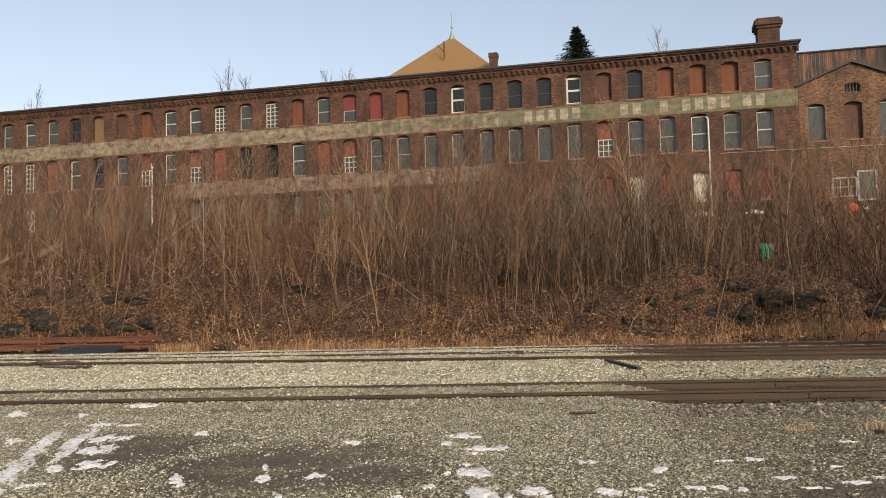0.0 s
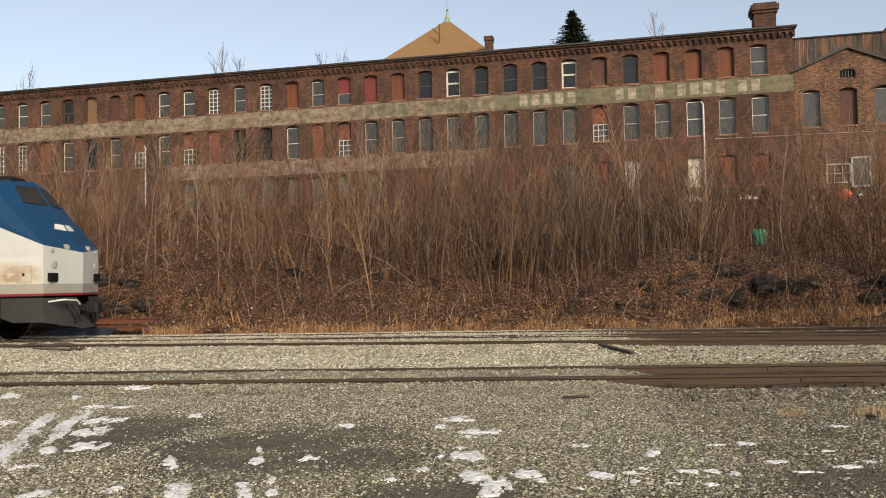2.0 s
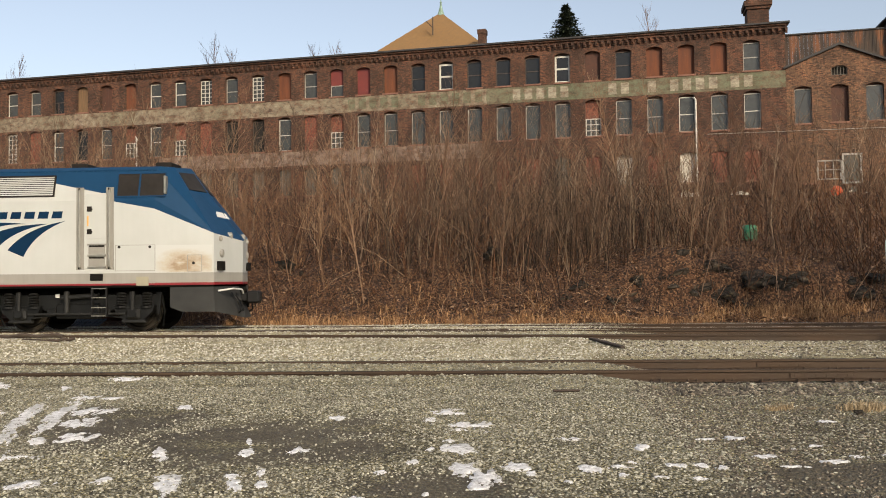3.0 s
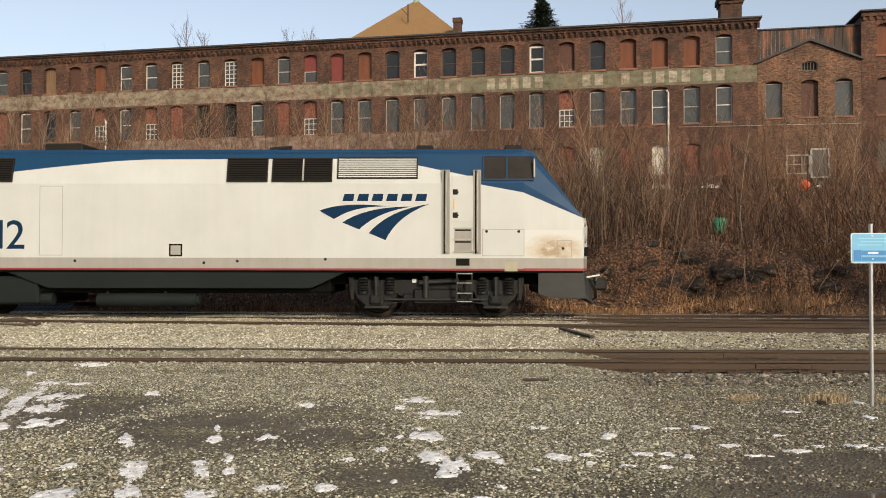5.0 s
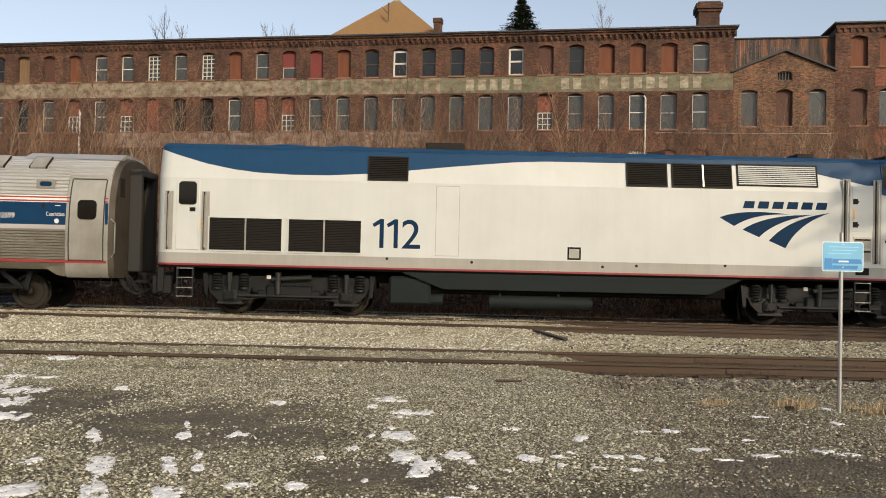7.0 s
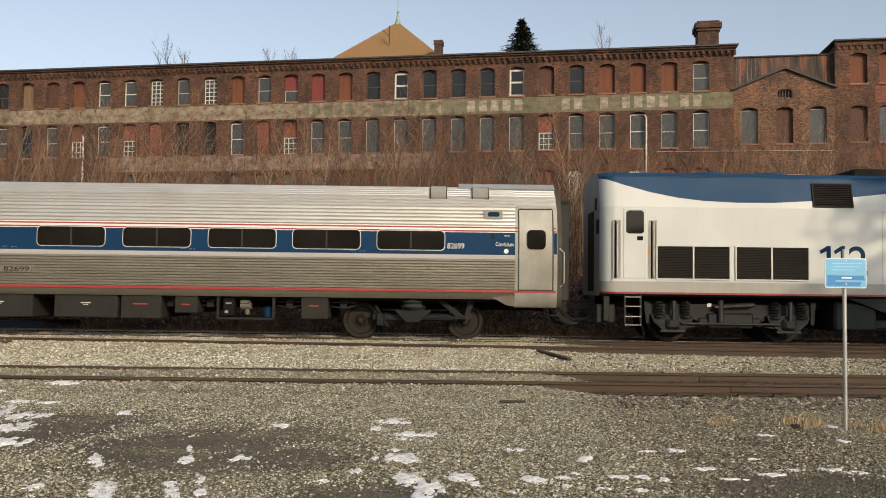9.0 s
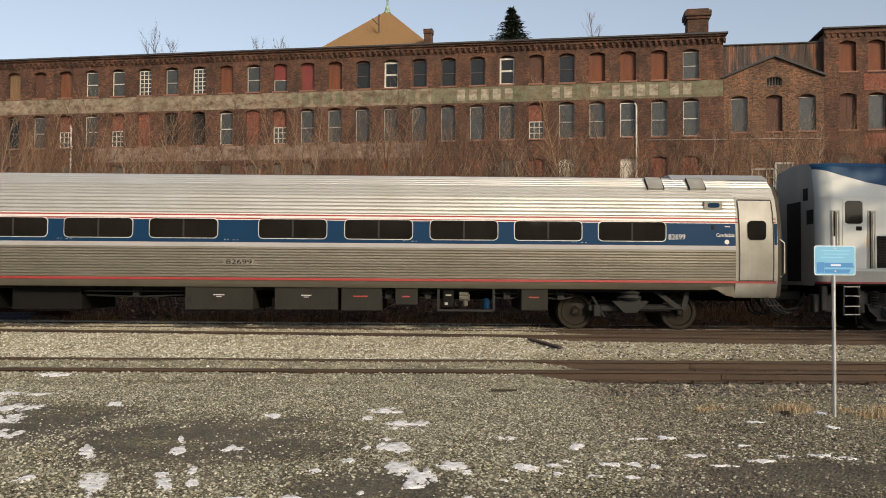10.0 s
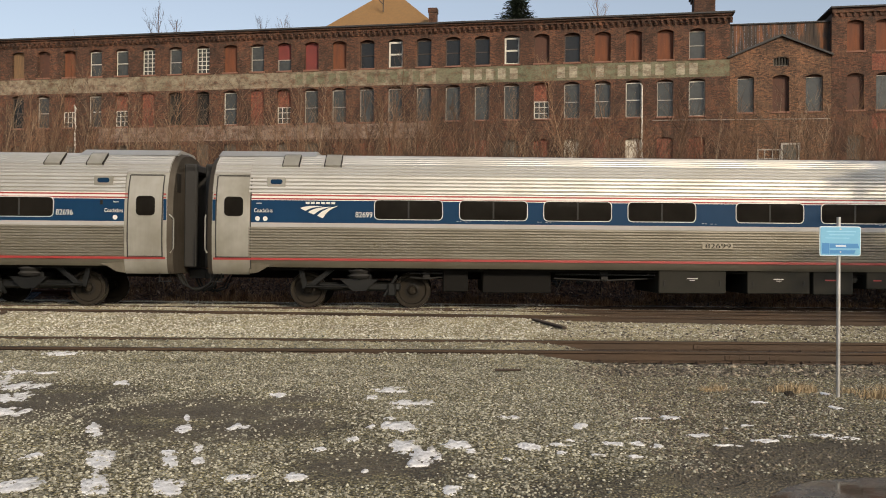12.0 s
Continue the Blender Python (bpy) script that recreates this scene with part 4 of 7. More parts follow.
for sy in (-1, 1):
    f = lambda p: (p[0], sy * p[1], p[2])
    a0, a1, a2, a3 = (18.2, 1.44, 1.10), (18.2, 1.52, 1.15), (18.2, 1.52, 1.21), (18.2, 1.52, 1.45)
    b0, b1, b2, b3, c4 = (19.6, 1.36, 1.10), (19.62, 1.42, 1.15), (19.62, 1.42, 1.21), (19.62, 1.42, 1.45), (19.62, 1.42, 2.40)
    o0, o1, o2, o3, o4 = (19.88, 0, 1.10), (19.9, 0, 1.15), (19.9, 0, 1.21), (19.9, 0, 1.45), (19.92, 0, 2.26)
    top0 = (18.55, 0, ROOF_T)
    knee = (18.2, 1.52, KNUCK)
    S.add([f(p) for p in (a0, a1, b1, b0)], [(0, 1, 2, 3)], 3)
    S.add([f(p) for p in (a1, a2, b2, b1)], [(0, 1, 2, 3)], 4)
    S.add([f(p) for p in (a2, a3, b3, b2)], [(0, 1, 2, 3)], 2)
    S.add([f(p) for p in (a3, D_, c4, b3)], [(0, 1, 2, 3)], 0)
    S.add([f(p) for p in (D_, knee, c4)], [(0, 1, 2)], 1)
    S.add([f(p) for p in (knee, E_, c4)], [(0, 1, 2)], 1)
    S.add([f(p) for p in (b1, b2, o2, o1)], [(0, 1, 2, 3)], 4)
    S.add([f(p) for p in (b2, b3, o3, o2)], [(0, 1, 2, 3)], 2)
    S.add([f(p) for p in (b3, c4, o4, o3)], [(0, 1, 2, 3)], 0)
    S.add([f(p) for p in (E_, F_, (18.42, 0.8, 4.09), c4)], [(0, 1, 2, 3)], 1)
    S.add([f(p) for p in ((18.42, 0.8, 4.09), top0, o4, c4)], [(0, 1, 2, 3)], 1)
    S.add([f(p) for p in (F_, (18.2, 0.55, 4.14), (18.2, 0, ROOF_T), top0, (18.42, 0.8, 4.09))], [(0, 1, 2, 3, 4)], 1)
body = part("body", S, [MAT["loco_white"], MAT["loco_blue"], MAT["loco_band"], MAT["under"], MAT["red"], MAT["loco_band"]], loco)

Yp = SIDE - 0.001   # paint plane of the lower side


def upper_y(z):
    return -(1.52 - max(0, z - KNUCK) * LEAN / (ROOF_E - KNUCK))


def tilt_pose(x, z):
    """A pose on the sloped upper side: x along the train, y up the slope."""
    ang = math.degrees(math.atan2(LEAN, ROOF_E - KNUCK))
    return pose(x, upper_y(z), z, 90 - ang, 0, 0)


# louvre panels
def louvres(name, x0, x1, z0, z1, post, slats, slat_mat, upper, label):
    w, h = x1 - x0, z1 - z0
    m = tilt_pose(x0, z0) if upper else pose(x0, SIDE, z0, 90, 0, 0)
    back = part(name, Shape().box(0, w, 0, h, -0.01, 0.006), MAT["black"], loco, label, m=m)
    s = Shape()
    for i in range(slats):
        z = h * (i + 0.5) / slats
        s.add([(0, z - h / slats * 0.42, 0.03), (w, z - h / slats * 0.42, 0.03), (w, z + h / slats * 0.35, 0.008), (0, z + h / slats * 0.35, 0.008)], [(0, 1, 2, 3)])
    part("slats", s, slat_mat, back, fix=False)
    fr = Shape().box(-0.03, w + 0.03, -0.03, 0.0, 0, 0.035).box(-0.03, w + 0.03, h, h + 0.03, 0, 0.035).box(-0.03, 0, 0, h, 0, 0.035).box(w, w + 0.03, 0, h, 0, 0.035)
    part("rim", fr, MAT["loco_white"] if not upper else MAT["slat"], back)
    for p in post:
        part("post", Shape().box(p * w - 0.018, p * w + 0.018, 0, h, 0.008, 0.042), MAT["alu"], back)


louvres("radiator_grille", 1.30, 3.0, 1.53, 2.29, (0.5,), 20, MAT["slat"], False, "black louvred radiator grille")
louvres("radiator_grille", 3.17, 4.87, 1.53, 2.29, (0.49,), 20, MAT["slat"], False, "black louvred radiator grille")
louvres("intake_grille", 5.03, 5.93, 3.28, 3.82, (), 12, MAT["slat"], True, "black louvred intake")
louvres("intake_grille", 11.16, 12.08, 3.28, 3.82, (), 12, MAT["slat"], True, "black louvred intake")
louvres("intake_grille", 12.24, 13.62, 3.28, 3.82, (0.52,), 12, MAT["slat"], True, "black louvred intake")
louvres("intake_grille", 13.8, 15.66, 3.36, 3.84, (), 10, MAT["loco_white"], True, "pale louvred intake")

# rear side door with window, handrails
d = part("side_door", Shape().box(0.5, 1.05, SIDE - 0.012, SIDE + 0.01, 1.52, 3.18, 0.01), MAT["loco_white"], loco, "narrow white side door")
part("door_window", Shape().prism([(0.56, 2.62), (0.62, 2.58), (0.92, 2.58), (0.98, 2.62), (0.98, 3.08), (0.92, 3.13), (0.62, 3.13), (0.56, 3.08)], "y", SIDE - 0.02, SIDE - 0.01), MAT["pane_train"], d)
part("door_handle", Shape().box(0.82, 0.96, SIDE - 0.03, SIDE - 0.01, 2.42, 2.52, 0.01), MAT["black"], d)
part("amber_plate", Shape().box(1.08, 1.13, SIDE - 0.006, SIDE, 2.02, 2.27), MAT["yellow"], loco)
for x, z0, z1 in ((0.34, 1.55, 2.86), (1.2, 1.55, 2.86), (16.36, 1.58, 3.5), (17.1, 1.58, 3.5)):
    h = part("handrail", Shape().tube([(x, SIDE - 0.005, z0), (x, SIDE - 0.07, z0 + 0.04), (x, SIDE - 0.07, z1 - 0.04), (x, SIDE - 0.005, z1)], 0.024, 8), MAT["alu"], loco, smooth=True)
    # no real hollow: grey patch and dark strip paint the recess's shade
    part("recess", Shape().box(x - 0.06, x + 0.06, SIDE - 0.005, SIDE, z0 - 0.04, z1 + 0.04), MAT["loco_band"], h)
    part("slot", Shape().box(x - 0.055, x - 0.018, SIDE - 0.009, SIDE - 0.004, z0 - 0.03, z1 + 0.03), MAT["slat"], h)
    part("edge_strip", Shape().box(x - 0.10, x - 0.06, SIDE - 0.02, SIDE, z0 - 0.04, z1 + 0.04).box(x + 0.06, x + 0.09, SIDE - 0.02, SIDE, z0 - 0.04, z1 + 0.04), MAT["loco_band"], h)

# cab door, steps and window
part("cab_door", Shape().box(16.5, 17.0, SIDE - 0.008, SIDE + 0.01, 2.3, 3.4, 0.006), MAT["loco_white"], loco, "cab door flush in the side")
for z in (2.40, 2.95):
    part("door_latch", Shape().box(16.52, 16.64, SIDE - 0.014, SIDE - 0.006, z, z + 0.13, 0.01).box(16.56, 16.66, SIDE - 0.03, SIDE - 0.012, z + 0.04, z + 0.08), MAT["slat"], loco)
part("amber_plate", Shape().box(16.53, 16.56, SIDE - 0.014, SIDE - 0.006, 2.6, 2.85), MAT["yellow"], loco)
# flush grey patches for the white recesses; the grey is their shade
s = Shape()
for z0, z1 in ((1.9, 2.14), (1.60, 1.88)):
    s.box(16.56, 16.97, SIDE - 0.004, SIDE, z0, z1)
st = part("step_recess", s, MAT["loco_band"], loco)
# dark strips painted as the shadow at the top of each step
for z in (2.09, 1.81):
    part("step_slot", Shape().box(16.58, 16.95, SIDE - 0.007, SIDE - 0.003, z, z + 0.04), MAT["slat"], st)
for z in (1.87, 1.58, 2.13):
    part("step_tread", Shape().box(16.54, 16.99, SIDE - 0.03, SIDE - 0.002, z, z + 0.04), MAT["alu"], st)
# flush black patch that stands for a shaded step hole
part("step_recess", Shape().box(16.6, 16.92, SIDE - 0.006, SIDE, 1.27, 1.44), MAT["black"], loco)
m = tilt_pose(17.26, 3.32)
cw = part("cab_window", Shape().box(0, 1.16, 0, 0.56, -0.01, 0.006), MAT["pane_cab"], loco, "dark cab side window", m=m)
part("window_frame", Shape().box(-0.03, 1.19, -0.03, 0.0, 0, 0.02).box(-0.03, 1.19, 0.56, 0.59, 0, 0.02).box(-0.03, 0, 0, 0.56, 0, 0.02).box(0.52, 0.56, 0, 0.56, 0, 0.02).box(1.16, 1.19, 0, 0.56, 0, 0.02), MAT["loco_blue"], cw)
part("mirror", Shape().box(18.42, 18.47, -1.55, -1.38, 3.36, 3.8, 0.015), MAT["alu"], loco, "pale folding mirror")
# windscreen: panes laid on the sloped nose plane
def nose_point(u, v, off=0.012):
    """u from 0 (centre) to 1 (near edge), v from 0 (base) to 1 (roof)."""
    lo = Vector((19.92, 0, 2.26)).lerp(Vector((19.62, -1.42, 2.40)), u)
    hi = Vector((18.55, 0, ROOF_T)).lerp(Vector((18.42, -0.8, 4.09)), u)
    p = lo.lerp(hi, v)
    return p + Vector((0.78, -0.08, 0.62)) * off


def nose_patch(name, us, vs, mat, off=0.012):
    pts = [nose_point(us[0], vs[0], off), nose_point(us[1], vs[0], off), nose_point(us[3], vs[1], off), nose_point(us[2], vs[1], off)]
    far = [Vector((p.x, -p.y, p.z)) for p in pts]
    back = [p - Vector((0.02, 0, 0.015)) for p in pts]
    for k, q in enumerate((pts, far)):
        b = [p - Vector((0.02, 0, 0.015)) for p in q]
        part(name, Shape().add(q + b, [(0, 1, 2, 3), (4, 5, 6, 7), (0, 1, 5, 4), (1, 2, 6, 5), (2, 3, 7, 6), (3, 0, 4, 7)]), mat, loco)


nose_patch("windscreen", (0.10, 0.93, 0.1, 0.93), (0.66, 0.92), MAT["pane_cab"])
nose_patch("nose_emblem", (0.05, 0.4, 0.05, 0.3), (0.30, 0.38), MAT["mark_white"])
for y, z, r in ((-1.12, 2.28, 0.07), (-0.55, 2.36, 0.10), (-1.05, 1.92, 0.11)):
    for sy in (1, -1):
        x = 19.9 - abs(y) * 0.2 - (max(0, z - 2.3) * 0.6)
        part("headlamp", Shape().lathe([(r, -0.06), (r, 0.03), (r * 0.8, 0.045)], "x", (x, sy * y, z), 14), MAT["loco_band"], loco)
        part("lamp_glass", Shape().lathe([(r * 0.75, 0.04), (r * 0.6, 0.05)], "x", (x, sy * y, z), 14), MAT["lamp"], loco)
for sy in (-1, 1):
    part("nose_socket", Shape().box(19.6, 19.76, sy * 1.12 - 0.16, sy * 1.12 + 0.16, 1.5, 1.72, 0.01), MAT["black"], loco)

# pilot and coupler
S = Shape().prism([(18.55, 1.1), (19.62, 1.1), (19.66, 0.5), (18.85, 0.5), (18.55, 0.62)], "y", -1.45, -1.41).prism([(18.55, 1.1), (19.62, 1.1), (19.66, 0.5), (18.85, 0.5), (18.55, 0.62)], "y", 1.41, 1.45)
S.add([(19.62, -1.45, 1.1), (19.9, -0.3, 1.1), (20.05, -0.3, 0.30), (19.66, -1.45, 0.5)], [(0, 1, 2, 3)])
S.add([(19.62, 1.45, 1.1), (19.9, 0.3, 1.1), (20.05, 0.3, 0.30), (19.66, 1.45, 0.5)], [(3, 2, 1, 0)])
S.add([(19.9, -0.3, 0.62), (19.9, 0.3, 0.62), (20.05, 0.3, 0.30), (20.05, -0.3, 0.30)], [(0, 1, 2, 3)])
part("pilot", S, MAT["plow"], loco, "dark grey snow pilot", fix=False)
S = Shape().box(19.6, 20.1, -0.12, 0.12, 0.72, 0.92, 0.03).box(20.05, 20.38, -0.2, 0.16, 0.66, 0.98, 0.05)
for y in (-0.5, 0.5, -0.75):
    S.tube([(19.85, y, 0.95), (20.0, y, 0.75), (20.05, y * 0.8, 0.5), (19.95, y * 0.7, 0.42)], 0.025, 6)
S.tube([(19.85, -1.15, 1.05), (20.02, -1.0, 1.06), (20.05, -0.5, 1.0), (20.03, -0.35, 0.94)], 0.02, 6)
part("coupler", S, MAT["under"], loco)
part("uncoupling_bar", Shape().tube([(19.7, -1.35, 1.0), (20.02, -1.2, 1.05), (20.06, -0.6, 1.02), (20.05, -0.45, 0.92)], 0.022, 6), MAT["mark_white"], loco)

# skirt, tank, roof gear
S = Shape().prism([(5.85, 1.10), (13.95, 1.10), (13.15, 0.73), (6.85, 0.72)], "y", -1.47, -1.40).prism([(5.85, 1.10), (13.95, 1.10), (13.15, 0.73), (6.85, 0.72)], "y", 1.40, 1.47)
part("skirt", S, MAT["skirt"], loco, "slate grey side skirt")
# backing boxes in near-black, painted as the shade behind the trucks
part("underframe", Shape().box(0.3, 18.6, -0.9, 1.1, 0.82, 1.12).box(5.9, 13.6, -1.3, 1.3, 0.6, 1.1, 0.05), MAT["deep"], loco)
part("fuel_tank", Shape().box(5.55, 6.55, -1.4, 1.4, 0.32, 1.0, 0.06).tube([(6.55, -1.2, 0.45), (6.85, -1.2, 0.45)], 0.14, 12), MAT["skirt"], loco)
S = Shape().tube([(7.95, -1.2, 0.43), (10.35, -1.2, 0.43)], 0.17, 16).tube([(10.35, -1.2, 0.43), (10.42, -1.2, 0.43)], 0.12, 12)
for x in (8.2, 9.6):
    S.box(x - 0.03, x + 0.03, -1.3, -1.1, 0.55, 0.75)
part("air_reservoir", S, MAT["skirt"], loco, "long grey air reservoir", smooth=True)
S = Shape()
for k in range(5):
    S.tube([(10.5 + k * 0.5, -1.1, 0.62 + 0.05 * (k % 2)), (11.1 + k * 0.5, -1.15, 0.66)], 0.02, 5)
S.tube([(10.3, -1.25, 0.66), (13.2, -1.25, 0.66)], 0.022, 5)
part("piping", S, MAT["under"], loco)
part("roof_hatch", Shape().box(6.35, 7.3, -0.75, 0.75, 4.1, 4.3, 0.03), MAT["slat"], loco, "dark exhaust housing")
part("roof_fan", Shape().lathe([(0.6, 4.1), (0.6, 4.17), (0.55, 4.2)], "z", (2.9, 0, 0), 20).lathe([(0.6, 4.1), (0.6, 4.17), (0.55, 4.2)], "z", (4.4, 0, 0), 20), MAT["loco_blue"], loco, smooth=True)
for x in (15.6, 17.8):
    part("roof_vent", Shape().box(x, x + 0.42, -0.5, 0.2, 4.1, 4.27, 0.02), MAT["slat"], loco)
part("horn", Shape().tube([(11.9, -0.3, 4.22), (12.35, -0.3, 4.22)], [0.03, 0.07], 8).tube([(12.0, -0.1, 4.25), (12.4, -0.1, 4.25)], [0.03, 0.07], 8).box(11.9, 12.1, -0.4, 0.1, 4.1, 4.2), MAT["slat"], loco)
S = Shape().box(0.4, 18.2, -1.375, -1.345, 3.955, 3.975)
part("rain_gutter", S, MAT["loco_blue"], loco)

# rust weeping over the nose panel
m, n_, l_, bs = material("rust_stained_paint")
nt = m.node_tree
mp = n_.new("ShaderNodeMapping")
mp.vector_type = "TEXTURE"
mp.inputs["Location"].default_value, mp.inputs["Scale"].default_value = (18.95, -1.47, 1.66), (0.85, 3.0, 0.42)
l_.new(coords(nt), mp.inputs[0])
gr = n_.new("ShaderNodeTexGradient")
gr.gradient_type = "SPHERICAL"
l_.new(mp.outputs[0], gr.inputs[0])
rs = mix(nt, 1.0, gr.outputs["Color"], ramp(nt, noise_tex(nt, coords(nt, (1.2, 1, 2.0)), 3.0, 6, 0.65), [(0.3, (0.25, 0.25, 0.25)), (0.7, (1.9, 1.9, 1.9))]), "MULTIPLY")
l_.new(ramp(nt, rs, [(0.05, (0.44, 0.46, 0.45)), (0.4, (0.40, 0.37, 0.31)), (0.75, (0.345, 0.29, 0.22)), (1.0, (0.27, 0.205, 0.135))]), bs.inputs["Base Color"])
bs.inputs["Roughness"].default_value = 0.5


def nose_side(x):
    return -(1.52 - 0.10 * (x - 18.2) / 1.42)


S = Shape()
S.add([(x, nose_side(x) - o, z) for o in (0.004, -0.03) for x, z in ((18.22, 1.46), (19.58, 1.46), (19.58, 2.12), (18.22, 2.12))], [(0, 1, 2, 3), (7, 6, 5, 4), (0, 4, 5, 1), (1, 5, 6, 2), (2, 6, 7, 3), (3, 7, 4, 0)])
stain = part("stained_panel", S, m, loco, "rust-stained nose panel")
hx = (18.98, 19.0, 19.32, 19.34)
S = Shape()
for (xa, xb), (za, zb) in (((0, 1), (1.47, 1.88)), ((2, 3), (1.47, 1.88)), ((0, 3), (1.47, 1.485)), ((0, 3), (1.865, 1.88))):
    p, q = hx[xa], hx[xb]
    S.add([(x, nose_side(x) - 0.006, z) for x, z in ((p, za), (q, za), (q, zb), (p, zb))], [(0, 1, 2, 3)])
part("hatch_seam", S, MAT["loco_band"], stain, fix=False)
part("hatch_lock", Shape().tube([(19.13, nose_side(19.13) + 0.01, 1.68), (19.13, nose_side(19.13) - 0.014, 1.68)], 0.035, 10), MAT["slat"], stain)

# panel seams, sockets, hatch
for x0, x1, z0, z1 in ((6.63, 7.18, 1.5, 3.15), (17.22, 18.2, 1.5, 2.12)):
    part("panel_seam", Shape().lattice([x0, x0 + 0.012, x1, x1 + 0.012], [z0, z0 + 0.012, z1, z1 + 0.012], Yp - 0.003, Yp + 0.002), MAT["loco_band"], loco)
for x, z in ((7.5, 1.37), (10.6, 1.33), (11.4, 1.37), (13.5, 1.42), (17.32, 2.08), (18.08, 2.08), (5.5, 1.41)):
    part("lifting_socket", Shape().tube([(x, SIDE + 0.01, z), (x, SIDE - 0.012, z)], 0.035, 10), MAT["slat"], loco)
hb = part("fuel_filler", Shape().box(9.76, 10.08, SIDE - 0.006, SIDE, 1.48, 1.78, 0.02), MAT["black"], loco, "fuel filler recess")
part("filler_flap", Shape().box(9.80, 10.04, SIDE - 0.012, SIDE - 0.004, 1.52, 1.74, 0.01), MAT["loco_band"], hb)
part("builder_plate", Shape().box(17.75, 18.05, SIDE - 0.012, SIDE - 0.001, 1.14, 1.36), MAT["paper"], loco)

# markings: number, plain bars for the maker's word, three sweeping blades
for x in (5.31, 5.645):
    part("road_digit", Shape().prism([(x, 1.66), (x + 0.1, 1.66), (x + 0.1, 2.345), (x + 0.015, 2.345), (x - 0.17, 2.225), (x - 0.13, 2.15), (x, 2.225)], "y", SIDE - 0.006, SIDE - 0.001), MAT["blue_mark"], loco)
writing("2", 0.98, MAT["blue_mark"], loco, pose(5.835, SIDE - 0.003, 1.66, 90, 0, 0), 0.44, "road_digit", bold=0.004)
x = 13.9
for k in range(6):
    s = Shape().prism([(x, 2.80), (x + 0.26, 2.80), (x + 0.29, 2.97), (x + 0.05, 2.97)], "y", SIDE - 0.006, SIDE - 0.001)
    part("wordmark_bar", s, MAT["blue_mark"], loco)
    x += 0.345


def blade(S, p0, p1, p2, p3, y, steps=10):
    """A blade between two curves: from p0..p1 (outer) to p3..p2 (inner); each a pair of end points and a mid point."""
    a, b = [], []
    for i in range(steps + 1):
        t = i / steps
        q = lambda A, B, C: ((1 - t) ** 2 * A[0] + 2 * t * (1 - t) * B[0] + t * t * C[0], (1 - t) ** 2 * A[1] + 2 * t * (1 - t) * B[1] + t * t * C[1])
        a.append(q(*p0))
        b.append(q(*p1))
    S.prism(a + b[::-1], "y", y - 0.004, y)


def swoosh(parent, x0, z0, k, mat, y):
    T = lambda p: (x0 + p[0] * k, z0 + p[1] * k)
    for o, i in ((((0, 0.70), (0.55, 0.93), (1.68, 0.80)), ((0.35, 0.50), (0.85, 0.83), (1.68, 0.80))),
                 (((0.55, 0.42), (1.1, 0.80), (2.2, 0.80)), ((0.95, 0.25), (1.35, 0.66), (2.2, 0.80))),
                 (((1.18, 0.17), (1.65, 0.72), (2.62, 0.86)), ((1.58, 0.0), (1.85, 0.58), (2.62, 0.86)))):
        S = Shape()
        blade(S, [T(p) for p in o], [T(p) for p in i], None, None, y)
        part("emblem_blade", S, mat, parent)


swoosh(loco, 13.35, 1.87, 1.0, MAT["blue_mark"], SIDE - 0.001)


